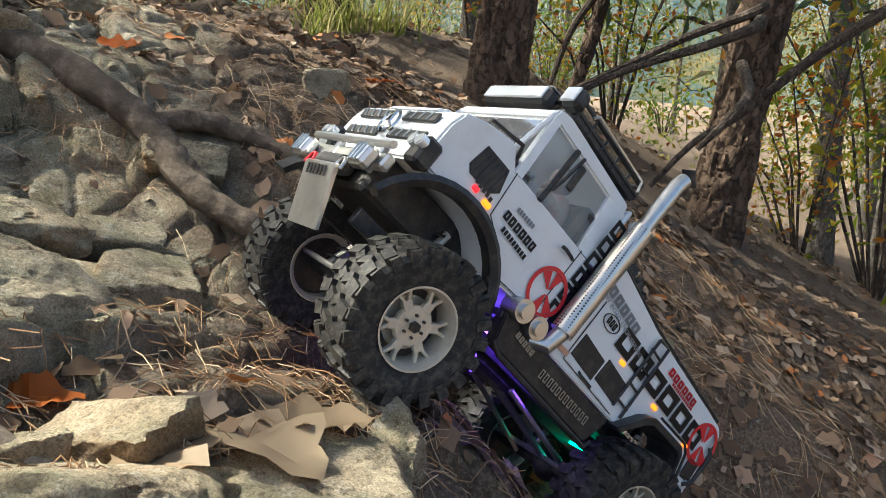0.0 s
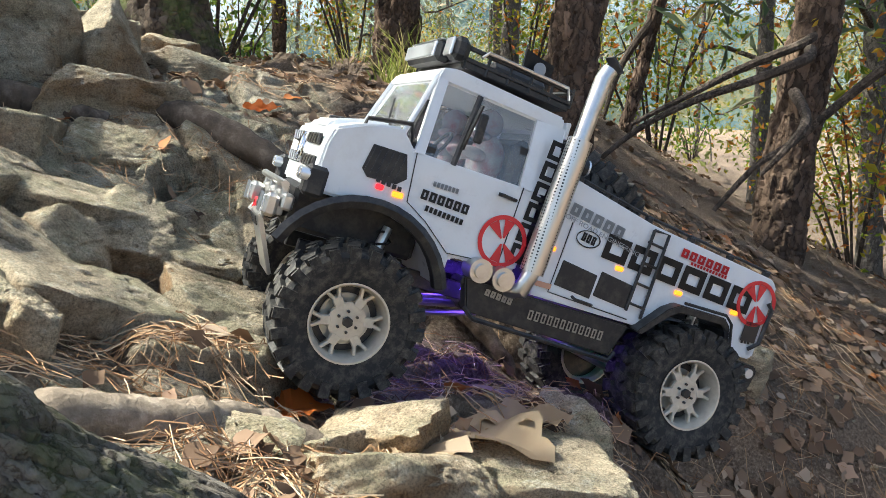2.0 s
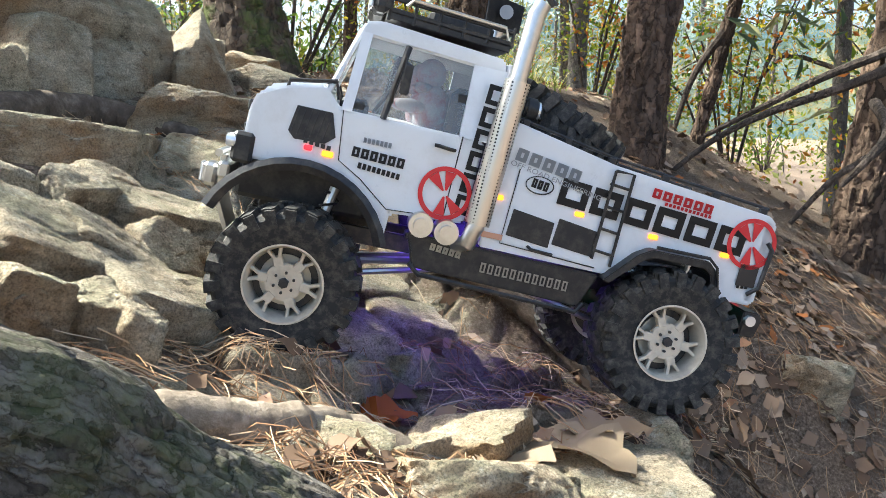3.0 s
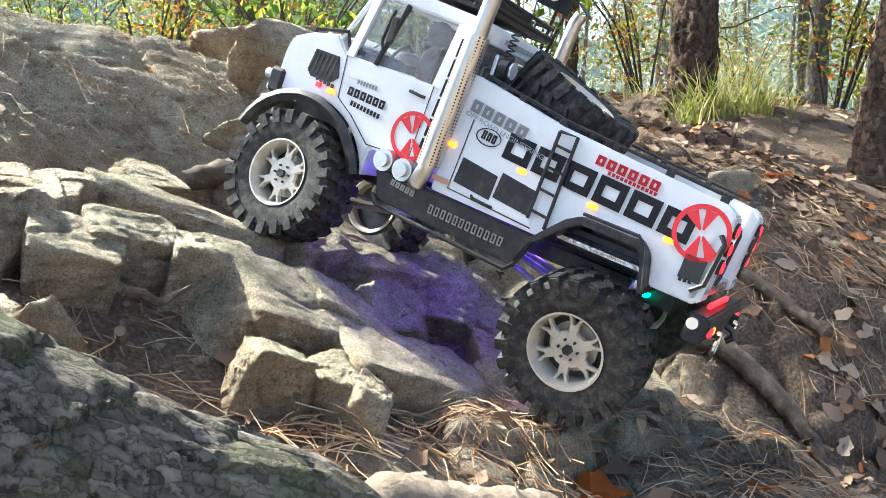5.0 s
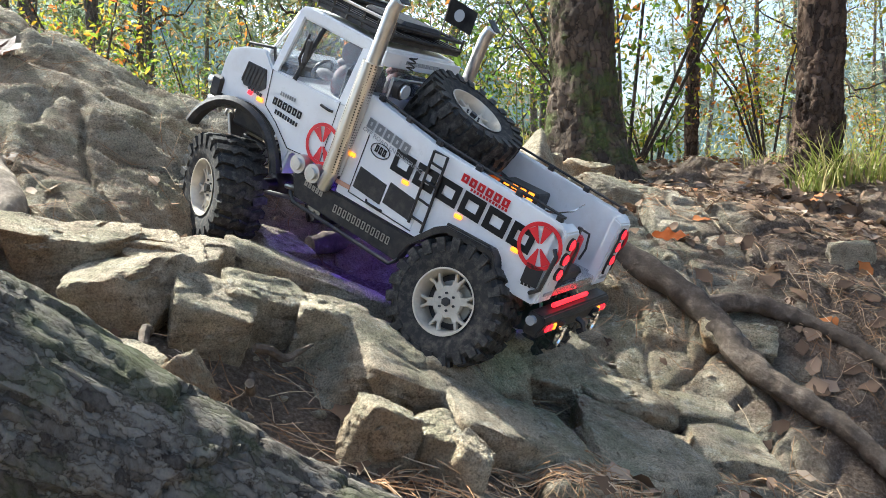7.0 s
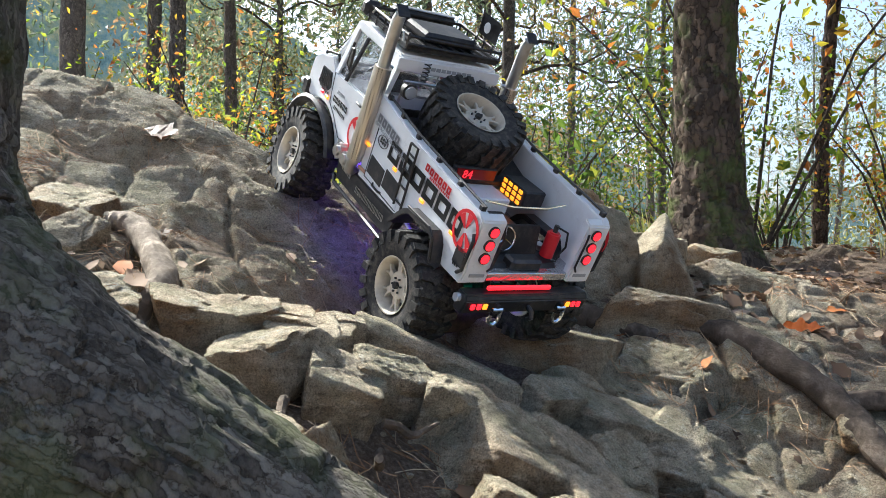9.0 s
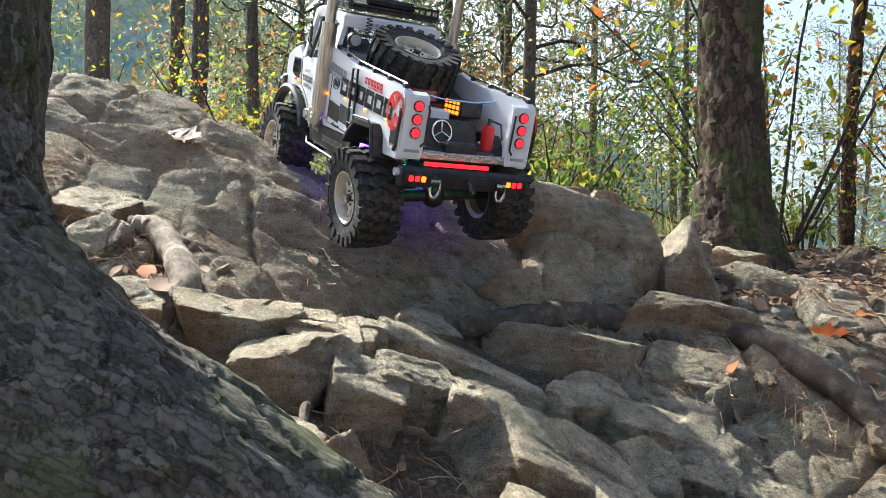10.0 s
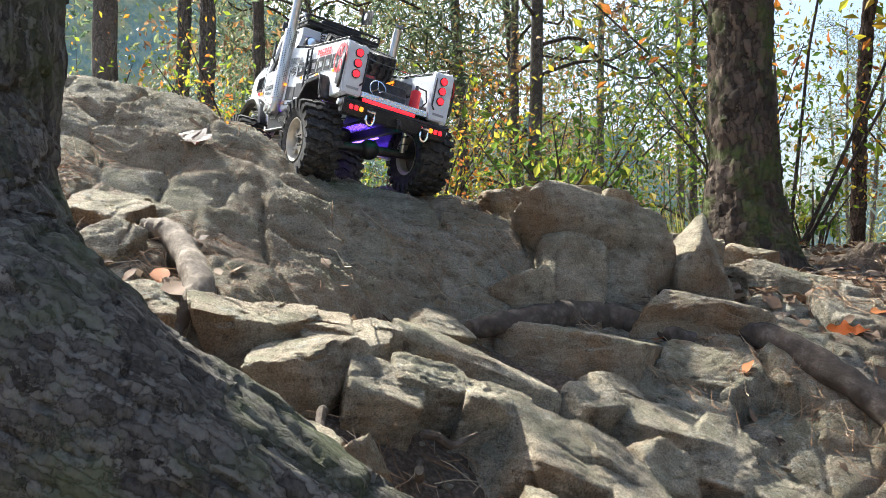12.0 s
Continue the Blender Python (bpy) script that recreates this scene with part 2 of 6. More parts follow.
# Height profiles across the slope, one for each line of equal y.
PROFILES = [
    (-2.0, [(-6, 0.4), (-2, 0.0), (-0.6, -0.2), (0, -0.4), (1, -0.7), (6, -1.4)]),
    (0.05, [(-6, 0.5), (-2.5, 0.25), (-1.0, 0.05), (-0.6, -0.06), (-0.4, -0.14), (-0.2, -0.24), (0, -0.32), (0.3, -0.42), (0.7, -0.6), (6, -1.4)]),
    (0.38, [(-6, 0.5), (-2.0, 0.32), (-1.2, 0.24), (-0.9, 0.10), (-0.6, -0.02), (-0.45, -0.08), (-0.33, -0.14), (-0.2, -0.21), (0, -0.28), (0.3, -0.40), (0.7, -0.6), (6, -1.4)]),
    (0.56, [(-6, 0.5), (-2.0, 0.36), (-1.4, 0.335), (-1.23, 0.315), (-1.06, 0.20), (-0.9, 0.145), (-0.72, 0.06), (-0.55, -0.005), (-0.43, -0.085), (-0.33, -0.14), (-0.2, -0.205), (0, -0.265), (0.2, -0.35), (0.3, -0.44), (0.7, -0.62), (6, -1.4)]),
    (0.74, [(-6, 0.5), (-2.0, 0.33), (-1.3, 0.32), (-1.08, 0.285), (-0.87, 0.175), (-0.72, 0.04), (-0.6, -0.02), (-0.45, -0.07), (-0.3, -0.175), (-0.2, -0.22), (0, -0.265), (0.1, -0.275), (0.2, -0.345), (0.3, -0.47), (0.5, -0.59), (1.0, -0.75), (6, -1.4)]),
    (0.95, [(-6, 0.4), (-2.0, 0.26), (-1.25, 0.22), (-1.0, 0.22), (-0.85, 0.19), (-0.72, 0.11), (-0.6, -0.005), (-0.45, -0.09), (-0.3, -0.16), (-0.2, -0.225), (0, -0.27), (0.12, -0.36), (0.2, -0.49), (0.5, -0.60), (1.0, -0.75), (6, -1.4)]),
    (1.25, [(-6, 0.3), (-2.0, 0.22), (-1.2, 0.20), (-0.74, 0.195), (-0.66, 0.07), (-0.5, 0.02), (-0.27, -0.02), (0, -0.09), (0.25, -0.22), (0.45, -0.34), (0.7, -0.47), (1.0, -0.62), (6, -1.4)]),
    (1.65, [(-6, 0.2), (-2.0, 0.14), (-0.9, 0.12), (-0.6, 0.085), (-0.2, 0.05), (0, 0.0), (0.3, -0.13), (0.6, -0.31), (0.9, -0.47), (2, -0.9), (6, -1.6)]),
    (2.5, [(-6, 0.1), (-0.5, 0.12), (0, 0.10), (0.3, 0.02), (0.8, -0.26), (1.2, -0.5), (2, -0.9), (6, -1.6)]),
    (6.0, [(-9, 0.1), (0, 0.05), (2, -0.4), (6, -1.4)]),
    (40.0, [(-40, 0), (40, -1)]),
]


def blocks_of_stone(u, v, seed):
    """Broken bedrock: for each point its block's height and tilt, and the distance to the nearest joint."""
    iu, iv = np.floor(u).astype(np.int64), np.floor(v).astype(np.int64)
    d1, d2 = np.full(u.shape, 9.0), np.full(u.shape, 9.0)
    rise = np.zeros(u.shape)
    for a in (-1, 0, 1):
        for b in (-1, 0, 1):
            cu, cv = iu + a, iv + b
            pu, pv = cu + 0.15 + 0.7 * hashed(cu, cv, seed), cv + 0.15 + 0.7 * hashed(cu, cv, seed + 1)
            du, dv = u - pu, v - pv
            d = np.hypot(du, dv)
            here = (hashed(cu, cv, seed + 2) - 0.5) + 1.3 * (hashed(cu, cv, seed + 3) - 0.5) * du + 1.3 * (hashed(cu, cv, seed + 4) - 0.5) * dv
            closer = d < d1
            d2 = np.where(closer, d1, np.minimum(d2, d))
            rise = np.where(closer, here, rise)
            d1 = np.where(closer, d, d1)
    return rise, d2 - d1


def smooth_height(x, y):
    x, y = np.asarray(x, float), np.asarray(y, float)
    ys = [p[0] for p in PROFILES]
    lines = [np.interp(x, *zip(*p[1])) for p in PROFILES]
    z = lines[0] + 0 * y
    for k in range(len(ys) - 1):
        f = np.clip((y - ys[k]) / (ys[k + 1] - ys[k]), 0, 1)
        f = f * f * (3 - 2 * f)
        z = np.where(y >= ys[k], lines[k] * (1 - f) + lines[k + 1] * f, z)
    return z


def height(x, y):
    x, y = np.asarray(x, float), np.asarray(y, float)
    z = smooth_height(x, y)
    # hollows between the split blocks of the ledge, and the boulder's domed back
    ledge_at = np.clip((x + 0.74) / 0.06, 0, 1) * np.clip((-0.24 - x) / 0.14, 0, 1) * np.clip((y - 0.36) / 0.05, 0, 1) * np.clip((0.93 - y) / 0.08, 0, 1)
    z = z - 0.032 * ledge_at + 0.075 * np.exp(-(((x + 1.40) / 0.34) ** 2) - ((y - 0.70) / 0.17) ** 2)
    near = np.exp(-np.maximum(0, np.hypot(x + 0.4, y - 0.8) - 1.3) / 0.8)
    u, v = x * 0.83 + y * 0.55, -x * 0.55 + y * 0.83
    bend = 0.25 * fbm(x * 4, y * 4, 61, 3)
    # the big smooth boulder keeps its face, the leafy bank is soil
    boulder = np.clip((-0.62 - x) / 0.12, 0, 1) * np.clip((y - 0.5) / 0.12, 0, 1)
    bank = np.clip((x - 0.22 + 0.3 * (y - 0.8)) / 0.15, 0, 1)
    broken = near * (1 - 0.6 * ledge_at) * (1 - 0.75 * boulder) * (1 - 0.85 * bank) * np.clip(0.75 + 1.6 * fbm(x * 3, y * 3, 44, 3), 0.12, 1)
    r1, g1 = blocks_of_stone(u * 6.5 + bend, v * 10 + bend, 5)
    r2, g2 = blocks_of_stone(u * 17 + bend, v * 24 + bend, 15)
    z = z + broken * (0.046 * r1 - 0.026 * np.exp(-g1 / 0.06) + 0.016 * r2 - 0.010 * np.exp(-g2 / 0.07))
    z = z + near * 0.012 * fbm(u * 9, v * 15, 3, 5) + 0.25 * (1 - near) * fbm(x * 0.4, y * 0.4, 9, 3)
    # the boulder's layers dip along the slope: slanting ledges, parted by a few open joints
    layer = v * 15 + 0.9 * fbm(x * 4, y * 4, 71, 4)
    saw = layer - np.floor(layer)
    ledge = np.where(saw < 0.82, saw / 0.82, (1 - saw) / 0.18) * (0.5 + hashed(np.floor(layer).astype(np.int64), 0 * layer.astype(np.int64), 8))
    fine = v * 52 + 2.0 * fbm(x * 7, y * 7, 73, 3)
    return z + near * boulder * (0.026 * (ledge - 0.5) + 0.0065 * (fine - np.floor(fine)) - 0.03 * np.exp(-np.abs(fbm(u * 2.4, v * 5, 90, 3)) / 0.02) - 0.02 * np.exp(-np.abs(fbm(u * 5 + 9, v * 2.5, 95, 3)) / 0.018))


def spaced(lo, hi, step, far):
    mid = np.arange(lo, hi, step)
    out, s = [hi], step
    while out[-1] < far:
        s *= 1.16
        out.append(out[-1] + s)
    low, s = [lo], step
    while low[-1] > -far:
        s *= 1.16
        low.append(low[-1] - s)
    return np.concatenate([low[::-1][:-1], mid, out])


def mesh_object(name, verts, faces, material, smooth=True, parent=None):
    me = bpy.data.meshes.new(name)
    me.from_pydata(verts, [], faces)
    me.materials.append(material)
    if smooth:
        me.polygons.foreach_set("use_smooth", [True] * len(me.polygons))
    ob = new(name, me)
    ob.parent = parent
    return ob


def build_ground():
    xs, ys = spaced(-1.4, 0.6, 0.004, 150), spaced(0.25, 1.6, 0.004, 150)
    gx, gy = np.meshgrid(xs, ys)
    gz = height(gx, gy)
    w, h = len(xs), len(ys)
    idx = np.arange(w * h).reshape(h, w)
    faces = np.stack([idx[:-1, :-1], idx[:-1, 1:], idx[1:, 1:], idx[1:, :-1]], -1).reshape(-1, 4)
    ob = mesh_object("ground", np.stack([gx, gy, gz], -1).reshape(-1, 3).tolist(), faces.tolist(), GROUND)
    return tagged(ob, "rocky forest hillside of weathered granite, soil and pine litter", "ground", kind="structure")


build_ground()


# ---- helpers for things ----
def part(name, bm, material, parent=None, label="", smooth=True, at=None):
    me = bpy.data.meshes.new(name)
    bm.to_mesh(me)
    bm.free()
    for m in material if isinstance(material, (list, tuple)) else [material]:
        me.materials.append(m)
    if smooth:
        me.polygons.foreach_set("use_smooth", [True] * len(me.polygons))
        me.set_sharp_from_angle(angle=radians(35))
    ob = new(name, me)
    if parent:
        ob.parent = parent
    if at is not None:
        ob.matrix_basis = at
    if label:
        ob["label"] = label
    return ob


def tube(bm, points, radii, sides=10, cap=True):
    """A tapered tube along points."""
    pts = [Vector(p) for p in points]
    rings = []
    side = None
    for k, p in enumerate(pts):
        d = (pts[min(k + 1, len(pts) - 1)] - pts[max(k - 1, 0)]).normalized()
        if side is None:
            side = d.orthogonal().normalized()
        side = (side - d * side.dot(d)).normalized()
        other = d.cross(side)
        r = radii[k] if isinstance(radii, (list, tuple)) else radii
        rings.append([bm.verts.new(p + r * (math.cos(a) * side + math.sin(a) * other)) for a in (2 * math.pi * j / sides for j in range(sides))])
    for a, b in zip(rings, rings[1:]):
        for j in range(sides):
            bm.faces.new((a[j], a[(j + 1) % sides], b[(j + 1) % sides], b[j]))
    if cap:
        bm.faces.new(rings[0][::-1])
        bm.faces.new(rings[-1])
    return bm


def tubes(points, radii, sides=10):
    return tube(bmesh.new(), points, radii, sides)


def box(size, at=(0, 0, 0), bevel=0.0, turn=(0, 0, 0), bm=None, segments=1):
    bm = bm or bmesh.new()
    made = bmesh.ops.create_cube(bm, size=1, matrix=pose(*at, *turn) @ Matrix.Diagonal((*size, 1)))
    if bevel:
        edges = list({e for v in made["verts"] for e in v.link_edges})
        bmesh.ops.bevel(bm, geom=edges, offset=bevel, segments=segments, affect="EDGES", profile=0.5)
    return bm


def disc(r, depth, axis="x", at=(0, 0, 0), sides=24, r2=None, bm=None, bevel=0.0):
    bm = bm or bmesh.new()
    turn = {"x": (0, 90, 0), "y": (90, 0, 0), "z": (0, 0, 0)}[axis]
    made = bmesh.ops.create_cone(bm, cap_ends=True, segments=sides, radius1=r, radius2=r if r2 is None else r2, depth=depth, matrix=pose(*at, *turn))
    if bevel:
        edges = [e for e in {e for v in made["verts"] for e in v.link_edges} if max(len(f.verts) for f in e.link_faces) > 4]
        bmesh.ops.bevel(bm, geom=edges, offset=bevel, segments=2, affect="EDGES")
    return bm


def prism(outline, x0, x1, bm=None, bevel=0.0, inset=None):
    """A side outline in (y, z) drawn out from x0 to x1."""
    bm = bm or bmesh.new()
    a = [bm.verts.new((x0, y, z)) for y, z in outline]
    b = [bm.verts.new((x1, y, z)) for y, z in (inset or outline)]
    n = len(outline)
    faces = [bm.faces.new(a), bm.faces.new(b[::-1])]
    faces += [bm.faces.new((a[k], b[k], b[(k + 1) % n], a[(k + 1) % n])) for k in range(n)]
    bmesh.ops.recalc_face_normals(bm, faces=faces)
    if bevel:
        bmesh.ops.bevel(bm, geom=list({e for f in faces for e in f.edges}), offset=bevel, segments=2, affect="EDGES")
    return bm


# The truck's drive up the rocks: seconds, place, turn.
DRIVE = [
    (0, 0.163, 0.886, -0.305, 42.6, 1.9, 121.5),
    (0.5, 0.135, 0.851, -0.302, 35.6, 5.5, 122.2),
    (1, 0.104, 0.846, -0.282, 27.5, 0.9, 116.5),
    (1.5, 0.065, 0.839, -0.254, 22.6, -1.8, 113.5),
    (2, 0.026, 0.827, -0.225, 17.9, -0.1, 109.1),
    (2.5, -0.032, 0.808, -0.194, 13.9, -4.3, 102.1),
    (3, -0.073, 0.800, -0.163, 12.4, -1.8, 101.2),
    (3.2, -0.098, 0.788, -0.154, 11.7, -2.8, 100.0),
    (4.8, -0.280, 0.807, -0.070, 18.5, 6.1, 84.4),
    (5, -0.292, 0.797, -0.062, 19.5, 6.6, 82.7),
    (5.5, -0.318, 0.799, -0.030, 31.6, 13.0, 85.5),
    (6, -0.404, 0.791, -0.021, 26.9, -5.6, 76.6),
    (6.5, -0.455, 0.791, -0.004, 21.7, 0.6, 85.3),
    (7, -0.532, 0.788, 0.022, 25.0, -0.9, 87.5),
    (7.2, -0.532, 0.791, 0.026, 25.5, 0.1, 89.0),
    (8.8, -0.661, 0.803, 0.148, 29.9, -4.1, 70.6),
    (9, -0.700, 0.823, 0.148, 31.1, -0.5, 71.2),
    (9.5, -0.758, 0.845, 0.191, 24.5, 5.7, 69.7),
    (10, -0.841, 0.870, 0.238, 16.9, -0.1, 66.5),
    (10.5, -0.922, 0.925, 0.278, 15.6, 10.3, 69.0),
    (11, -0.984, 0.926, 0.286, 12.9, 14.0, 72.7),
    (11.5, -1.069, 0.965, 0.298, 5.8, 10.3, 70.0),
    (12, -1.088, 0.970, 0.291, 2.7, 10.0, 69.4),
]


# ---- the model truck ----
def paint_material():
    m = mat("white_enamel", (0.78, 0.79, 0.80), 0.32, 0, 0.5)
    dirt = ramp(m, tex(m, 26, 8, 0.7, world_space=False).outputs[0], [(0.5, (0, 0, 0)), (0.75, (0.35, 0.35, 0.35))])
    colour(m, mix(m, dirt, (0.75, 0.76, 0.77), (0.50, 0.47, 0.42)))
    r = ramp(m, tex(m, 60, 5, world_space=False).outputs[0], [(0.3, (0.25, 0.25, 0.25)), (0.7, (0.45, 0.45, 0.45))])
    roughness(m, r)
    return m


def dusty(name, base, rough, dust=(0.2, 0.17, 0.13), amount=0.5, metal=0.0, scale=70, low=0.45):
    m = mat(name, base, rough, metal, 0.4)
    n = tex(m, scale, 7, 0.7, world_space=False)
    k = ramp(m, n.outputs[0], [(low, (0, 0, 0)), (low + 0.25, (amount,) * 3)])
    colour(m, mix(m, k, base, dust))
    bump(m, n.outputs[0], 0.15, 0.001)
    return m


def glow(name, base, power):
    m = mat(name, base, 0.3)
    b = m.node_tree.nodes["Principled BSDF"]
    b.inputs["Emission Color"].default_value = (*base, 1)
    b.inputs["Emission Strength"].default_value = power
    return m


def pane_material():
    m = bpy.data.materials.new("clear_plastic_pane")
    m.use_nodes = True
    n = m.node_tree.nodes
    out = n["Material Output"]
    clear, gloss, both, fres = (nd(m, k) for k in ("BsdfTransparent", "BsdfGlossy", "MixShader", "Fresnel"))
    clear.inputs[0].default_value = (0.72, 0.75, 0.77, 1)
    gloss.inputs["Roughness"].default_value = 0.04
    fres.inputs[0].default_value = 1.55
    ln(m, fres.outputs[0], both.inputs[0])
    ln(m, clear.outputs[0], both.inputs[1])
    ln(m, gloss.outputs[0], both.inputs[2])
    # A share of white diffuse imitates bright sky reflected in the panes.
    sky_veil, haze = nd(m, "MixShader"), nd(m, "BsdfDiffuse")
    haze.inputs[0].default_value = (0.8, 0.82, 0.84, 1)
    sky_veil.inputs[0].default_value = 0.14
    ln(m, both.outputs[0], sky_veil.inputs[1])
    ln(m, haze.outputs[0], sky_veil.inputs[2])
    ln(m, sky_veil.outputs[0], out.inputs[0])
    return m


WHITE = paint_material()
BLACK = dusty("black_plastic", (0.018, 0.018, 0.02), 0.45, amount=0.25)
RUBBER = dusty("black_tyre_rubber", (0.016, 0.016, 0.016), 0.75, (0.16, 0.135, 0.105), 0.55, scale=120)
LUG = dusty("scuffed_tread_rubber", (0.018, 0.017, 0.016), 0.62, (0.20, 0.18, 0.15), 0.45, scale=160, low=0.46)
RIM = dusty("beige_silver_rim", (0.60, 0.55, 0.46), 0.42, (0.3, 0.25, 0.19), 0.45, metal=0.35)
STEEL = dusty("brushed_steel", (0.62, 0.61, 0.59), 0.28, (0.35, 0.31, 0.26), 0.35, metal=0.9)
CHROME = mat("chrome", (0.8, 0.8, 0.8), 0.12, 1.0)
DARK_METAL = dusty("dark_chassis_metal", (0.05, 0.05, 0.055), 0.4, amount=0.4, metal=0.6)
INK = mat("black_vinyl", (0.02, 0.02, 0.022), 0.4)
GREY_INK = mat("grey_vinyl", (0.33, 0.34, 0.35), 0.4)
SILVER_INK = mat("silver_vinyl", (0.5, 0.48, 0.42), 0.35, 0.4)
RED_INK = mat("red_vinyl", (0.62, 0.02, 0.03), 0.35)
RED_GLOW = glow("red_lamp", (0.9, 0.012, 0.02), 0.9)
AMBER_GLOW = glow("amber_lamp", (0.95, 0.22, 0.01), 0.9)
VIOLET_GLOW = glow("violet_underglow", (0.16, 0.06, 1.0), 3.8)
GREEN_GLOW = glow("green_underglow", (0.0, 0.8, 0.4), 2.0)
PANE = pane_material()
LENS = mat("clear_lamp_lens", (0.85, 0.87, 0.9), 0.08, 0.6)
FIGURE = dusty("white_red_cloth", (0.30, 0.28, 0.29), 0.8, (0.26, 0.05, 0.06), 0.9, scale=55, low=0.44)


def perforated():
    m = mat("perforated_steel", (0.66, 0.63, 0.58), 0.3, 0.9)
    v = tex(m, 330, kind="TexVoronoi", world_space=False)
    v.inputs["Randomness"].default_value = 0.0
    c = ramp(m, v.outputs["Distance"], [(0.25, (0.05, 0.045, 0.04)), (0.36, (0.66, 0.62, 0.56))])
    colour(m, c)
    return m


MESH_STEEL = perforated()


def checker_plate():
    m = mat("checker_plate", (0.6, 0.6, 0.62), 0.25, 0.9)
    v = tex(m, 260, kind="TexVoronoi", world_space=False)
    bump(m, v.outputs["Distance"], 0.6, 0.001)
    return m


PLATE = checker_plate()

truck = new("model_truck")
tagged(truck, "white radio-controlled crawler truck with black trim climbing the rocks", "model truck")
XL, XR = -0.100, 0.088
XM = (XL + XR) / 2


def both(fn):
    """fn(side, x): once for each flank."""
    fn(-1, XL)
    fn(1, XR)


def build_cab():
    arch = [(0.172 + 0.079 * math.cos(a), 0.022 + 0.079 * math.sin(a)) for a in (radians(d) for d in range(66, 166, 9))]
    low = [(0.228, 0.094), (0.2265, 0.135), (0.222, 0.150), (0.200, 0.160), (0.168, 0.167), (0.152, 0.151), (0.026, 0.150), (0.029, 0.076), (0.094, 0.072)]
    outline = low + arch[::-1]
    part("cab_shell", prism(outline, XL + 0.006, XR - 0.006, bevel=0.0022), WHITE, truck)
    # greenhouse
    top = XL + 0.018, XR - 0.018
    part("roof", prism([(0.150, 0.217), (0.146, 0.227), (0.132, 0.230), (0.022, 0.222), (0.019, 0.209), (0.14, 0.215)], *top, bevel=0.002), WHITE, truck)
    for x0, x1, xt0, xt1 in ((XL + 0.006, XL + 0.013, top[0], top[0] + 0.007), (XR - 0.006, XR - 0.013, top[1], top[1] - 0.007)):
        for ya, yb, za, zb, w in ((0.152, 0.147, 0.150, 0.218, 0.009), (0.049, 0.048, 0.149, 0.212, 0.030)):
            bm = bmesh.new()
            a = [bm.verts.new(p) for p in ((x0, ya, za), (x1, ya, za), (x1, ya - w, za), (x0, ya - w, za))]
            b = [bm.verts.new(p) for p in ((xt0, yb, zb), (xt1, yb, zb), (xt1, yb - w, zb), (xt0, yb - w, zb))]
            bm.faces.new(a), bm.faces.new(b[::-1])
            for k in range(4):
                bm.faces.new((a[k], b[k], b[(k + 1) % 4], a[(k + 1) % 4]))
            bmesh.ops.recalc_face_normals(bm, faces=bm.faces)
            part("pillar", bm, WHITE, truck, smooth=False)
        bm = bmesh.new()
        vs = [bm.verts.new(p) for p in ((x0 + (x1 - x0) * 0.5, 0.1435, 0.151), (x0 + (x1 - x0) * 0.5, 0.049, 0.150), (xt0 + (xt1 - xt0) * 0.5, 0.048, 0.211), (xt0 + (xt1 - xt0) * 0.5, 0.139, 0.215))]
        bm.faces.new(vs)
        pane = part("side_window", bm, PANE, truck, "clear side window")
        pane.visible_shadow = False
        side = -1 if x0 < 0 else 1
        part("window_bar", tubes([(x0, 0.116, 0.150), (xt0, 0.106, 0.214)], 0.003, 6), BLACK, truck, "black window divider")
        part("mirror_arm", tubes([(x0, 0.112, 0.165), (x0 + side * 0.006, 0.113, 0.175), (x0 + side * 0.006, 0.108, 0.205)], 0.0018, 6), BLACK, truck, "black mirror arm")
        part("mirror", box((0.004, 0.008, 0.026), (x0 + side * 0.007, 0.104, 0.186), 0.0015), BLACK, truck, "black mirror head")
    for name, vs in (("windscreen", ((XL + 0.012, 0.164, 0.163), (XR - 0.012, 0.164, 0.163), (top[1] - 0.004, 0.147, 0.217), (top[0] + 0.004, 0.147, 0.217))), ("rear_window", ((XL + 0.02, 0.024, 0.168), (XR - 0.02, 0.024, 0.168), (top[1] - 0.012, 0.021, 0.205), (top[0] + 0.012, 0.021, 0.205)))):
        bm = bmesh.new()
        bm.faces.new([bm.verts.new(v) for v in vs])
        part(name, bm, PANE, truck, "clear window pane").visible_shadow = False
    part("windscreen_frame", tubes([(XL + 0.011, 0.165, 0.163), (top[0] + 0.003, 0.148, 0.218), (top[1] - 0.003, 0.148, 0.218), (XR - 0.011, 0.165, 0.163), (XL + 0.011, 0.165, 0.163)], 0.0028, 6), WHITE, truck)
    part("rear_wall", box((XR - XL - 0.016, 0.004, 0.022), (XM, 0.026, 0.160)), WHITE, truck)
    part("rear_header", box((XR - XL - 0.03, 0.004, 0.016), (XM, 0.017, 0.211), 0.001), WHITE, truck, "cream header panel with small dark marks")
    for k in range(9):
        part("lettering_bar", box((0.006, 0.001, 0.0045), (XM - 0.035 + 0.008 * k, 0.0146, 0.211)), GREY_INK, truck)
    part("wiper", tubes([(-0.03, 0.166, 0.166), (0.01, 0.156, 0.197)], 0.0011, 5), BLACK, truck)
    # inside
    part("dashboard", box((XR - XL - 0.02, 0.025, 0.02), (XM, 0.142, 0.152), 0.004), BLACK, truck, "black dashboard")
    part("seat", box((0.06, 0.02, 0.05), (XL + 0.045, 0.052, 0.165), 0.006), BLACK, truck, "black seat")
    part("seat", box((0.06, 0.02, 0.05), (XR - 0.045, 0.052, 0.165), 0.006), BLACK, truck, "black seat")
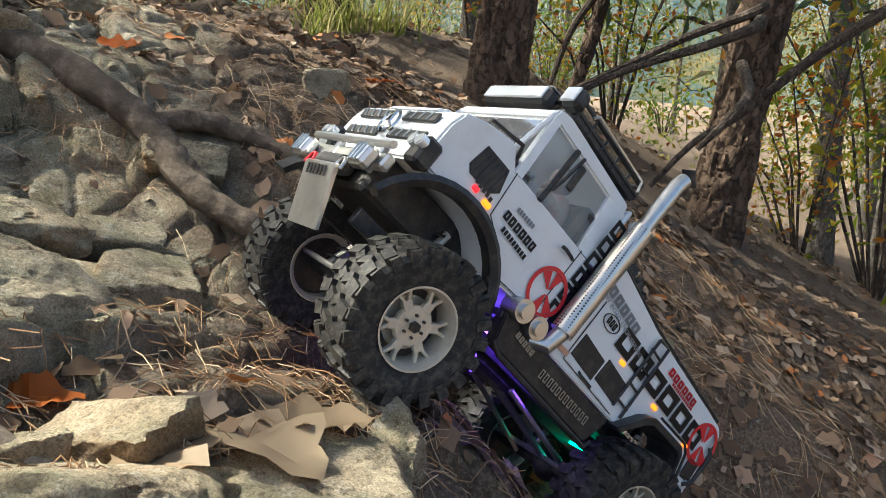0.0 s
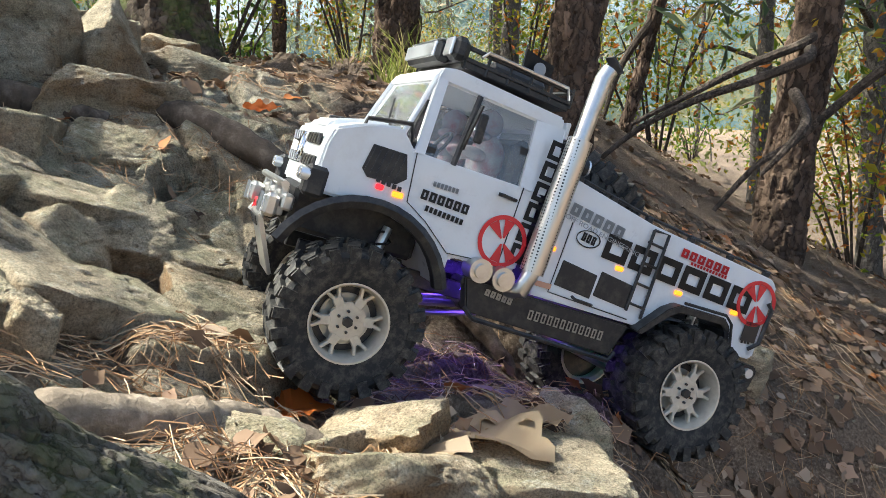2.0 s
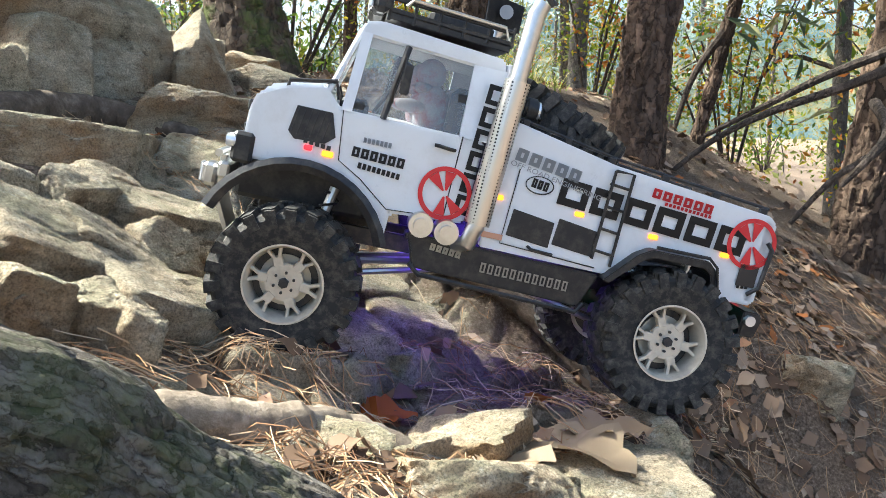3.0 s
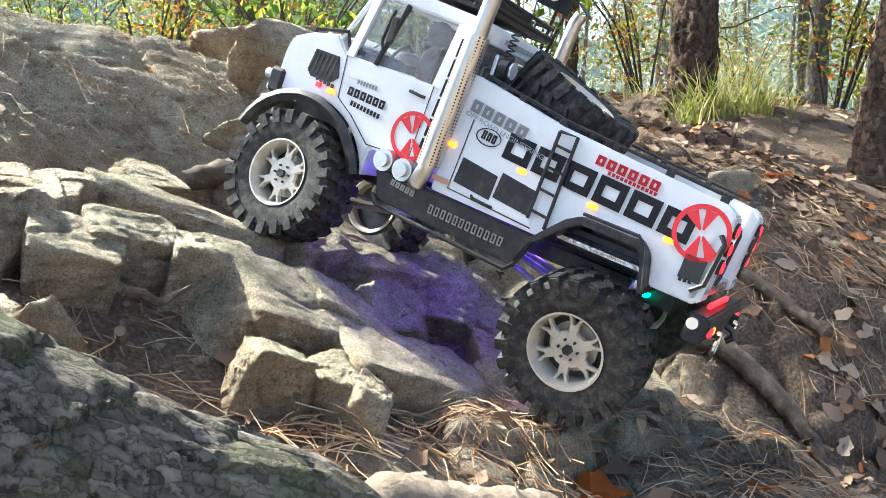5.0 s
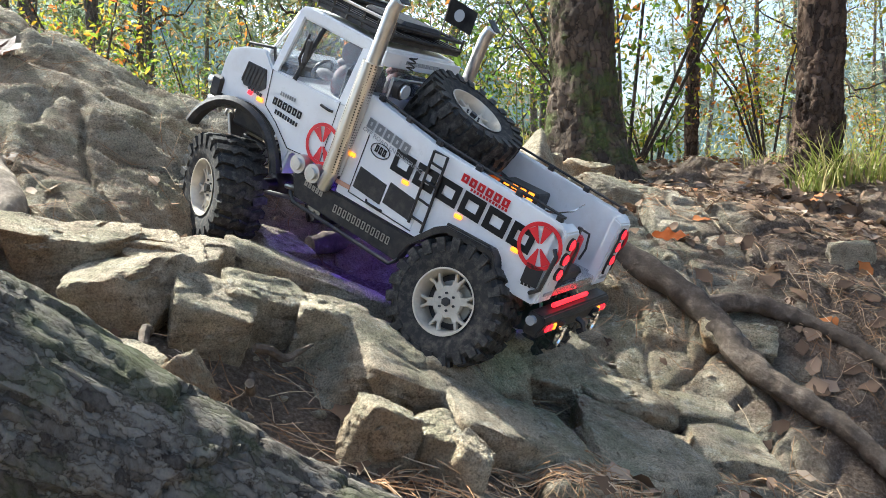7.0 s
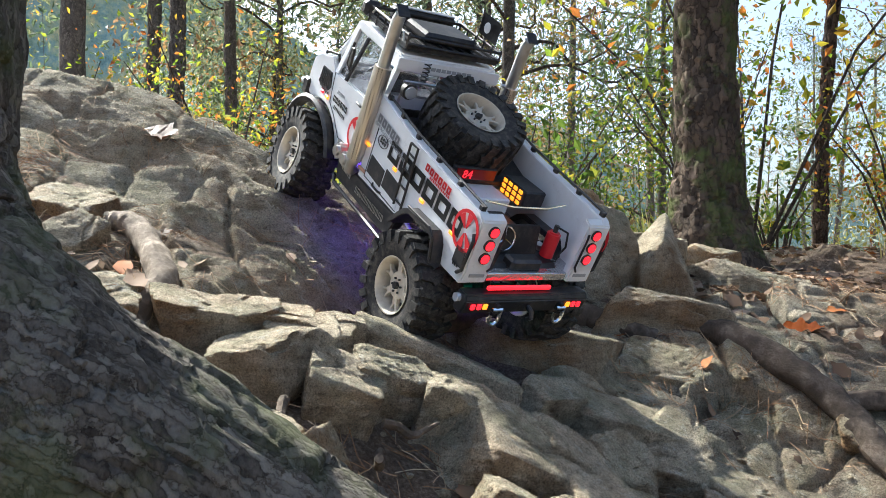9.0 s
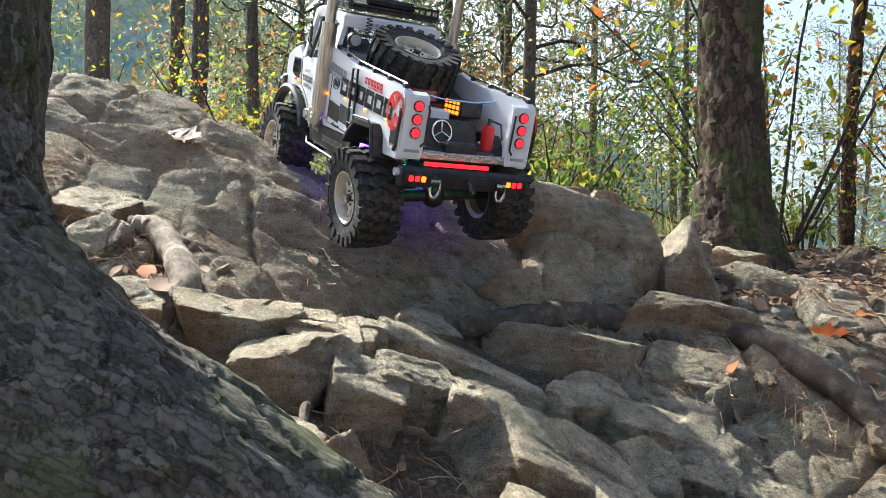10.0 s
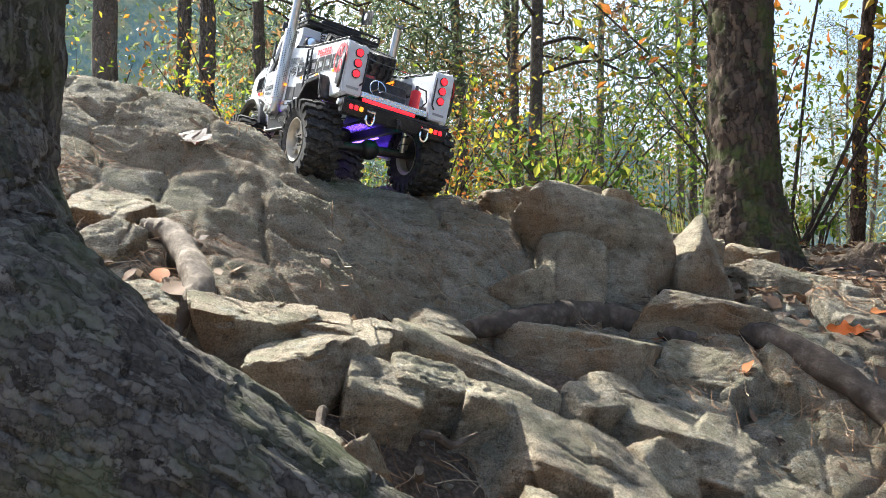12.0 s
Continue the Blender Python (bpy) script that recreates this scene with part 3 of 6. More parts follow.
    part("steering_wheel", tubes([(XL + 0.05 + 0.014 * math.cos(a), 0.118 - 0.006 * math.sin(a), 0.166 + 0.012 * math.sin(a)) for a in (2 * math.pi * k / 16 for k in range(17))], 0.0018, 6), BLACK, truck)
    # bonnet and grille
    both(lambda s, x: part("bonnet_vent", prism([(0.192, 0.124), (0.188, 0.146), (0.158, 0.146), (0.152, 0.126), (0.160, 0.119), (0.186, 0.118)], x + 0.0062 * (-s), x + 0.0048 * (-s), bevel=0.0003), BLACK, truck, "black mesh side vent"))
    both(lambda s, x: [part("vent_rib", tubes([(x - s * 0.0044, 0.190 - 0.0055 * k, 0.122), (x - s * 0.0044, 0.186 - 0.0055 * k, 0.144)], 0.0005, 5), DARK_METAL, truck) for k in range(6)])
    both(lambda s, x: part("grab_bar", tubes([(x - s * 0.012, 0.200, 0.152), (x - s * 0.010, 0.198, 0.165), (x - s * 0.010, 0.160, 0.172), (x - s * 0.012, 0.155, 0.158)], 0.002, 6), BLACK, truck, "black grab bar"))
    part("bonnet_bulge", prism([(0.2235, 0.148), (0.218, 0.158), (0.17, 0.172), (0.168, 0.160)], XM - 0.045, XM + 0.045, bevel=0.003), WHITE, truck)
    for k, (z, w) in enumerate(((0.137, 0.055), (0.117, 0.06))):
        for s in (-1, 1):
            part("grille_slot", box((w, 0.003, 0.010), (XM + s * 0.040, 0.2282, z), 0.001), BLACK, truck, "dark grille slot")
            for j in range(4):
                part("grille_bar", tubes([(XM + s * (0.016 + 0.013 * j), 0.2305, z - 0.004), (XM + s * (0.020 + 0.013 * j), 0.2305, z + 0.004)], 0.001, 5), STEEL, truck)
    part("emblem_ring", tubes([(XM + 0.013 * math.cos(a), 0.231, 0.127 + 0.013 * math.sin(a)) for a in (2 * math.pi * k / 20 for k in range(21))], 0.0014, 6), CHROME, truck, "chrome ring emblem")
    for d in (90, 210, 330):
        part("emblem_spoke", tubes([(XM, 0.231, 0.127), (XM + 0.012 * math.cos(radians(d)), 0.231, 0.127 + 0.012 * math.sin(radians(d)))], 0.0013, 5), CHROME, truck)
    both(lambda s, x: part("headlamp_frame", box((0.020, 0.018, 0.026), (x - s * 0.012, 0.226, 0.102), 0.003), BLACK, truck, "black headlamp cluster"))
    both(lambda s, x: [part("headlamp", disc(0.0055, 0.008, "y", (x - s * (0.006 + 0.0115 * j), 0.236, 0.106), 14, bevel=0.001), LENS, truck, "clear round headlamp") for j in range(2)])
    both(lambda s, x: part("door_seam", tubes([(x - s * 0.0058, 0.150, 0.150), (x - s * 0.0058, 0.146, 0.108), (x - s * 0.0058, 0.125, 0.096), (x - s * 0.0058, 0.098, 0.075), (x - s * 0.0058, 0.048, 0.078), (x - s * 0.0058, 0.046, 0.150)], 0.0006, 4), INK, truck))
    both(lambda s, x: part("door_handle", tubes([(x - s * 0.004, 0.068, 0.138), (x - s * 0.002, 0.064, 0.138), (x - s * 0.002, 0.054, 0.137), (x - s * 0.004, 0.050, 0.137)], 0.0017, 6), BLACK, truck, "black door handle"))
    both(lambda s, x: part("marker_lamp", box((0.003, 0.007, 0.0045), (x - s * 0.005, 0.173, 0.113), 0.001), RED_GLOW, truck, "red marker lamp"))
    both(lambda s, x: part("marker_lamp", box((0.003, 0.010, 0.005), (x - s * 0.005, 0.156, 0.111), 0.001), AMBER_GLOW, truck, "amber marker lamp"))
    # wheel arch flares
    def flare(s, x):
        bm = bmesh.new()
        pts = [(0.172, a) for a in range(22, 172, 10)]
        rings = []
        for c, d in pts:
            q = [(0.079, -0.002), (0.084, 0.010), (0.079, 0.013), (0.073, 0.010), (0.073, -0.002)]
            rings.append([bm.verts.new((x + s * (o - 0.004), c + r * math.cos(radians(d)), 0.020 + r * math.sin(radians(d)))) for r, o in q])
        for a, b in zip(rings, rings[1:]):
            for k in range(5):
                bm.faces.new((a[k], b[k], b[(k + 1) % 5], a[(k + 1) % 5]))
        bm.faces.new(rings[0]), bm.faces.new(rings[-1][::-1])
        bmesh.ops.recalc_face_normals(bm, faces=bm.faces)
        part("wheel_arch", bm, BLACK, truck, "black wheel arch flare")
    both(flare)


def build_front():
    part("bumper_beam", box((0.150, 0.010, 0.014), (XM, 0.240, 0.078), 0.002), STEEL, truck, "silver front bumper beam")
    part("bull_bar", tubes([(XM - 0.074, 0.246, 0.092), (XM + 0.074, 0.246, 0.092)], 0.0035, 8), STEEL, truck, "polished bull bar")
    for k in range(4):
        x = XM - 0.06 + 0.04 * k
        part("bumper_bracket", box((0.005, 0.006, 0.026), (x, 0.243, 0.078), 0.001), STEEL, truck)
    for s in (-1, 1):
        lamp = part("driving_lamp", box((0.024, 0.012, 0.020), (XM + s * 0.058, 0.252, 0.072), 0.003), STEEL, truck, "silver square driving lamp")
        part("lens", box((0.019, 0.002, 0.015), (XM + s * 0.058, 0.2585, 0.072), 0.0008), LENS, lamp)
        for j in range(3):
            part("guard_bar", tubes([(XM + s * (0.052 + 0.006 * j), 0.260, 0.064), (XM + s * (0.052 + 0.006 * j), 0.260, 0.081)], 0.0009, 5), STEEL, lamp)
        part("tow_shackle", tubes([(XM + s * 0.03 + 0.006 * math.cos(a), 0.252, 0.060 + 0.008 * math.sin(a)) for a in (radians(d) for d in range(-20, 201, 20))], 0.0018, 6), RED_INK if s > 0 else STEEL, truck, "tow shackle")
    part("winch", disc(0.009, 0.045, "x", (XM, 0.244, 0.066), 16, bevel=0.001), DARK_METAL, truck, "dark winch drum")
    part("skid_plate", prism([(0.252, 0.062), (0.255, 0.058), (0.232, 0.008), (0.229, 0.010)], XM - 0.030, XM + 0.030, bevel=0.0006), STEEL, truck, "bare metal skid plate")
    for k in range(6):
        part("plate_slot", box((0.0025, 0.001, 0.009), (XM - 0.017 + 0.0068 * k, 0.2536, 0.0515), turn=(-24, 0, 0)), DARK_METAL, truck)


def build_roof_rack():
    z = 0.240
    x0, x1, y0, y1 = XL + 0.022, XR - 0.022, 0.020, 0.128
    part("rack_tray", box((x1 - x0, y1 - y0, 0.006), ((x0 + x1) / 2, (y0 + y1) / 2, 0.234), 0.001, (2.8, 0, 0)), BLACK, truck, "black roof tray")
    for zz in (0.240, 0.250):
        part("rack_rail", tubes([(x0, y0, zz - 0.004), (x1, y0, zz - 0.004), (x1, y1, zz + 0.001), (x0, y1, zz + 0.001), (x0, y0, zz - 0.004)], 0.0022, 6), BLACK, truck, "black rack rail")
    for k in range(9):
        x = x0 + (x1 - x0) * (k + 0.5) / 9
        part("rack_slat", box((0.005, y1 - y0, 0.003), (x, (y0 + y1) / 2, 0.2395), turn=(2.8, 0, 0)), BLACK, truck)
    for k in range(6):
        y = y0 + (y1 - y0) * k / 5
        for x in (x0, x1):
            part("rack_post", tubes([(x, y, 0.232), (x, y, 0.250)], 0.0016, 5), BLACK, truck)
    part("rack_load", box((0.08, 0.06, 0.014), (XM, 0.062, 0.246), 0.004, (2.8, 0, 0)), BLACK, truck, "black rolled cover on the rack")
    bar = part("light_bar", box((0.100, 0.016, 0.019), (XM + 0.014, 0.137, 0.247), 0.004), BLACK, truck, "black roof light bar")
    part("lens", box((0.092, 0.003, 0.014), (XM + 0.014, 0.1458, 0.2475), 0.001), LENS, bar)
    part("top_cap", box((0.096, 0.013, 0.002), (XM + 0.014, 0.137, 0.2575), 0.0008), STEEL, bar)
    lamp = part("roof_lamp", box((0.024, 0.016, 0.021), (XL + 0.026, 0.136, 0.247), 0.005), BLACK, truck, "black roof lamp")
    part("lens", box((0.019, 0.003, 0.016), (XL + 0.026, 0.1445, 0.247), 0.001), LENS, lamp)
    part("side_rail", tubes([(x0 - 0.004, 0.115, 0.246), (x0 - 0.004, 0.110, 0.252), (x0 - 0.004, 0.028, 0.248), (x0 - 0.004, 0.024, 0.238)], 0.0017, 6), STEEL, truck, "steel side rail")
    part("antenna", tubes([(XM + 0.035, 0.030, 0.235), (XM + 0.035, 0.034, 0.295)], 0.0009, 5), DARK_METAL, truck, "thin antenna rod")
    bm = bmesh.new()
    grid = [[bm.verts.new((XM + 0.035 + 0.003 * math.sin(2.6 * u) + 0.004 * u, 0.034 - 0.038 * u, 0.292 - 0.027 * v - 0.006 * u)) for u in (0, 0.2, 0.4, 0.6, 0.8, 1)] for v in (0, 0.33, 0.67, 1)]
    for a, b in zip(grid, grid[1:]):
        for k in range(5):
            bm.faces.new((a[k], a[k + 1], b[k + 1], b[k]))
    bmesh.ops.solidify(bm, geom=bm.faces[:], thickness=0.0008)
    part("flag", bm, BLACK, truck, "small black flag with a pale emblem")
    part("flag_emblem", disc(0.007, 0.0004, "x", (XM + 0.0331, 0.014, 0.276), 14), GREY_INK, truck)


def build_stack(x, s):
    part("exhaust_elbow", tubes([(x - s * 0.012, 0.032, 0.058), (x, 0.024, 0.062), (x, 0.020, 0.078)], 0.008, 12), STEEL, truck, "steel exhaust elbow")
    part("exhaust_shield", tubes([(x, 0.0195, 0.080), (x, 0.0125, 0.205)], 0.0112, 22), MESH_STEEL, truck, "perforated steel heat shield")
    part("exhaust_pipe", tubes([(x, 0.020, 0.075), (x, 0.0095, 0.262), (x, 0.006, 0.272)], [0.0078, 0.0078, 0.0074], 16), STEEL, truck, "polished exhaust stack")
    part("rain_flap", box((0.016, 0.017, 0.0015), (x, 0.003, 0.277), turn=(38, 0, 0)), DARK_METAL, truck, "dark exhaust flap")
    part("stack_clamp", tubes([(x - s * 0.014, 0.016, 0.205), (x, 0.0125, 0.205)], 0.003, 6), STEEL, truck)


def build_bed():
    arch = [(-0.208, 0.056), (-0.202, 0.078), (-0.192, 0.086), (-0.140, 0.086), (-0.128, 0.080), (-0.106, 0.058)]
    side = [(0.012, 0.060), (0.012, 0.172), (0.0, 0.172), (-0.092, 0.1545), (-0.244, 0.140), (-0.250, 0.135), (-0.247, 0.056)] + arch
    for s, x in ((-1, XL), (1, XR)):
        part("bed_side", prism(side, x, x - s * 0.012, bevel=0.0012), WHITE, truck, "white bed side panel with vinyl marks" if s < 0 else "")
        part("tail_panel", prism([(-0.2505, 0.058), (-0.2525, 0.134), (-0.240, 0.139), (-0.238, 0.058)], x, x - s * 0.034, bevel=0.0018), WHITE, truck, "white tail panel")
        for z in (0.122, 0.106, 0.090):
            lamp = part("tail_lamp", disc(0.0068, 0.003, "y", (x - s * 0.019, -0.2535 + (0.134 - z) * 0.02, z), 18), BLACK, truck, "round red tail lamp")
            part("lens", disc(0.0055, 0.004, "y", (x - s * 0.019, -0.2545 + (0.134 - z) * 0.02, z), 18, bevel=0.001), RED_GLOW, lamp)
        part("tail_rod", tubes([(x - s * 0.032, -0.2545, 0.124), (x - s * 0.033, -0.256, 0.118), (x - s * 0.033, -0.254, 0.080), (x - s * 0.028, -0.253, 0.074)], 0.0014, 6), BLACK, truck)
        part("tail_bars", box((0.020, 0.001, 0.0035), (x - s * 0.018, -0.2515, 0.068)), GREY_INK, truck)
        part("corner_guard", tubes([(x + s * 0.001, -0.247, 0.116), (x + s * 0.003, -0.252, 0.110), (x + s * 0.003, -0.249, 0.074), (x + s * 0.001, -0.240, 0.066)], 0.0022, 6), BLACK, truck, "black corner guard")
        part("bed_rail", tubes([(x - s * 0.006, 0.0, 0.1755), (x - s * 0.006, -0.092, 0.160), (x - s * 0.006, -0.243, 0.1455)], 0.0016, 6), BLACK, truck, "thin black bed rail")
        for y in (-0.005, -0.045, -0.088, -0.14, -0.19, -0.238):
            z = float(np.interp(-y, [0, 0.092, 0.244], [0.172, 0.1545, 0.140]))
            part("rail_clamp", box((0.006, 0.007, 0.007), (x - s * 0.006, y, z + 0.002), 0.001), BLACK, truck)
        for y, z in ((0.005, 0.106), (-0.069, 0.106), (-0.140, 0.100), (-0.210, 0.097)):
            part("marker_lamp", box((0.003, 0.009, 0.0045), (x + s * 0.0008, y, z), 0.001), AMBER_GLOW, truck, "amber marker lamp")
        part("tool_door", prism([(-0.009, 0.133), (-0.006, 0.068), (-0.093, 0.063), (-0.096, 0.119), (-0.084, 0.121)], x + s * 0.0006, x - s * 0.002, bevel=0.0004), WHITE, truck)
        part("door_seam", tubes([(x + s * 0.0006, -0.008, 0.134), (x + s * 0.0006, -0.005, 0.067), (x + s * 0.0006, -0.094, 0.062)], 0.0006, 4), INK, truck)
        for ya, yb in ((-0.0105, -0.048), (-0.0525, -0.089)):
            part("dark_window", prism([(ya, 0.099), (ya + 0.002, 0.075), (yb, 0.071), (yb - 0.001, 0.094)], x + s * 0.0016, x, bevel=0.0004), BLACK, truck, "black side window")
        part("step_handle", tubes([(x, -0.030, 0.069), (x + s * 0.003, -0.033, 0.067), (x + s * 0.003, -0.05, 0.066), (x, -0.053, 0.066)], 0.0015, 5), BLACK, truck)
        ladder = part("ladder", tubes([(x + s * 0.002, -0.089, 0.070), (x + s * 0.004, -0.091, 0.150)], 0.0016, 6), BLACK, truck, "black side ladder")
        part("ladder_rail", tubes([(x + s * 0.002, -0.107, 0.066), (x + s * 0.004, -0.108, 0.150), (x + s * 0.004, -0.091, 0.150)], 0.0016, 6), BLACK, ladder)
        for k in range(4):
            z = 0.078 + 0.020 * k
            part("rung", tubes([(x + s * 0.003, -0.089, z), (x + s * 0.003, -0.108, z - 0.002)], 0.0014, 5), BLACK, ladder)
        flare = [(-0.210, 0.050), (-0.200, 0.083), (-0.192, 0.090), (-0.138, 0.090), (-0.126, 0.083), (-0.100, 0.055), (-0.106, 0.053), (-0.130, 0.077), (-0.140, 0.083), (-0.190, 0.083), (-0.196, 0.078), (-0.204, 0.048)]
        part("rear_arch", prism(flare, x + s * 0.014, x - s * 0.03, bevel=0.001), BLACK, truck, "black angular rear wheel arch")
        part("arch_rail", tubes([(x + s * 0.016, -0.208, 0.054), (x + s * 0.016, -0.199, 0.086), (x + s * 0.016, -0.190, 0.093), (x + s * 0.016, -0.140, 0.093)], 0.0015, 6), BLACK, truck)
    part("bed_floor", box((XR - XL - 0.024, 0.25, 0.004), (XM, -0.115, 0.064)), PLATE, truck, "checker plate bed floor")
    part("bed_front_wall", box((XR - XL - 0.024, 0.004, 0.09), (XM, 0.008, 0.112)), BLACK, truck)
    part("bed_cover", prism([(0.0, 0.150), (-0.11, 0.118), (-0.11, 0.113), (0.0, 0.144)], XL + 0.013, XR - 0.013), BLACK, truck, "black sloping bed cover")
    part("tail_sill", box((XR - XL - 0.07, 0.012, 0.010), (XM, -0.242, 0.064), 0.001), PLATE, truck, "checker plate tail sill")
    part("battery_box", box((0.06, 0.07, 0.03), (XM - 0.01, -0.165, 0.082), 0.003), BLACK, truck, "black box in the bed")
    part("white_box", box((0.07, 0.045, 0.026), (XM - 0.01, -0.128, 0.100), 0.002), WHITE, truck)
    part("display", box((0.062, 0.008, 0.016), (XM - 0.012, -0.112, 0.128), 0.001), BLACK, truck, "small red number display")
    part("display_face", box((0.058, 0.001, 0.013), (XM - 0.012, -0.1164, 0.128)), mat("dim_red_screen", (0.2, 0.01, 0.01), 0.2), truck)
    curve = bpy.data.curves.new("display_number", "FONT")
    curve.body, curve.size, curve.extrude = "84", 0.0145, 0.0003
    holder = bpy.data.objects.new("display_number", curve)
    me = bpy.data.meshes.new_from_object(holder)
    bpy.data.objects.remove(holder)
    me.transform(pose(XM - 0.032, -0.1172, 0.1228, 90))
    me.materials.append(RED_GLOW)
    new("display_number", me).parent = truck
    panel = part("amber_panel", box((0.034, 0.05, 0.022), (XM + 0.052, -0.135, 0.118), 0.002, (0, 0, 0)), BLACK, truck, "amber lamp panel")
    for j in range(3):
        for k in range(4):
            part("amber_led", box((0.0015, 0.008, 0.005), (XM + 0.0345, -0.118 - 0.011 * k, 0.111 + 0.007 * j), 0.0008), AMBER_GLOW, panel)
    ext = part("extinguisher", disc(0.0085, 0.034, "z", (XM + 0.050, -0.214, 0.088), 16, bevel=0.002), RED_INK, truck, "small red fire extinguisher")
    part("valve", disc(0.003, 0.009, "z", (XM + 0.050, -0.214, 0.109), 8), DARK_METAL, ext)
    part("hose", tubes([(XM + 0.050, -0.214, 0.112), (XM + 0.063, -0.222, 0.108), (XM + 0.066, -0.224, 0.090), (XM + 0.058, -0.224, 0.078)], 0.0014, 6), BLACK, ext)
    part("bed_panel", box((0.085, 0.004, 0.036), (XM - 0.004, -0.203, 0.088), 0.001, (-14, 0, 0)), BLACK, truck, "black panel with a chrome ring emblem")
    part("bed_ring", tubes([(XM - 0.014 + 0.014 * math.cos(a), -0.2065 + 0.0035 * math.sin(a), 0.090 + 0.014 * math.sin(a)) for a in (2 * math.pi * k / 20 for k in range(21))], 0.0012, 6), CHROME, truck)
    for d in (90, 210, 330):
        part("bed_ring_spoke", tubes([(XM - 0.014, -0.2065, 0.090), (XM - 0.014 + 0.013 * math.cos(radians(d)), -0.2065 + 0.0033 * math.sin(radians(d)), 0.090 + 0.013 * math.sin(radians(d)))], 0.001, 5), CHROME, truck)
    part("winch_gear", box((0.045, 0.02, 0.014), (XM, -0.232, 0.074), 0.003), DARK_METAL, truck)
    part("safety_chain", tubes([(XL + 0.035, -0.205, 0.136), (XM - 0.02, -0.207, 0.131), (XM + 0.03, -0.207, 0.131), (XR - 0.035, -0.205, 0.136)], 0.0012, 5), CHROME, truck)
    for s in (-1, 1):
        lamp = part("work_lamp", disc(0.010, 0.012, "y", (XM + s * 0.070, -0.010, 0.186), 16, bevel=0.002), BLACK, truck, "round black work lamp")
        part("lens", disc(0.008, 0.002, "y", (XM + s * 0.070, -0.017, 0.186), 16), LENS, lamp)
    part("roll_hoop", tubes([(XL + 0.02, 0.0, 0.165), (XL + 0.022, 0.002, 0.194), (XR - 0.022, 0.002, 0.194), (XR - 0.02, 0.0, 0.165)], 0.0022, 6), STEEL, truck, "steel hoop behind the cab")
    part("spring_coil", tubes([(XL + 0.05 + 0.004 * math.cos(a), 0.004 + 0.004 * math.sin(a), 0.196 + 0.0008 * a) for a in (0.6 * k for k in range(52))], 0.0009, 5), DARK_METAL, truck)
    # side skirts
    both(lambda s, x: part("side_skirt", prism([(0.076, 0.060), (0.066, 0.030), (-0.088, 0.024), (-0.101, 0.056)], x - s * 0.001, x - s * 0.016, bevel=0.0015), BLACK, truck, "black side skirt with silver marks"))
    both(lambda s, x: part("side_step", tubes([(x + s * 0.001, 0.070, 0.034), (x + s * 0.004, 0.060, 0.026), (x + s * 0.004, -0.085, 0.020), (x + s * 0.001, -0.092, 0.028)], 0.0024, 6), BLACK, truck))
    both(lambda s, x: [part("air_tank", disc(0.0108, 0.030, "x", (x - s * 0.004, y, z), 20, bevel=0.004), STEEL, truck, "brushed steel air tank") for y, z in ((0.0665, 0.069), (0.0435, 0.067))])
    both(lambda s, x: part("tank_bracket", box((0.02, 0.05, 0.006), (x - s * 0.014, 0.052, 0.056), 0.001), DARK_METAL, truck))


def build_rear_bumper():
    part("rear_bumper", prism([(-0.246, 0.050), (-0.262, 0.050), (-0.266, 0.044), (-0.262, 0.026), (-0.246, 0.026)], XL + 0.004, XR - 0.004, bevel=0.0015), BLACK, truck, "black steel rear bumper")
    part("light_strip", box((0.092, 0.004, 0.005), (XM - 0.012, -0.255, 0.0545), 0.001), RED_GLOW, truck, "red light strip")
    for s, x in ((-1, XL + 0.016), (1, XR - 0.016)):
        for k in range(3):
            part("bumper_lamp", box((0.006, 0.003, 0.007), (x - s * 0.0085 * k, -0.2655, 0.037), 0.001), AMBER_GLOW if k == 2 else RED_GLOW, truck, "bumper lamp")
        xs = XM + s * 0.047
        part("rear_shackle", tubes([(xs + 0.0065 * math.cos(a), -0.270, 0.026 + 0.010 * math.sin(a)) for a in (radians(d) for d in range(-200, 21, 20))] + [(xs + 0.0065, -0.270, 0.036), (xs - 0.0065, -0.270, 0.036)], 0.0022, 6), CHROME, truck, "chrome bow shackle")
        part("shackle_mount", box((0.006, 0.012, 0.012), (xs, -0.265, 0.036), 0.001), BLACK, truck)
        part("side_lamp", disc(0.005, 0.006, "x", (x + s * 0.014, -0.252, 0.042), 12), LENS, truck)
    part("tow_hook", tubes([(XM, -0.266, 0.036), (XM, -0.274, 0.034), (XM, -0.277, 0.028), (XM, -0.272, 0.023)], 0.003, 8), DARK_METAL, truck)


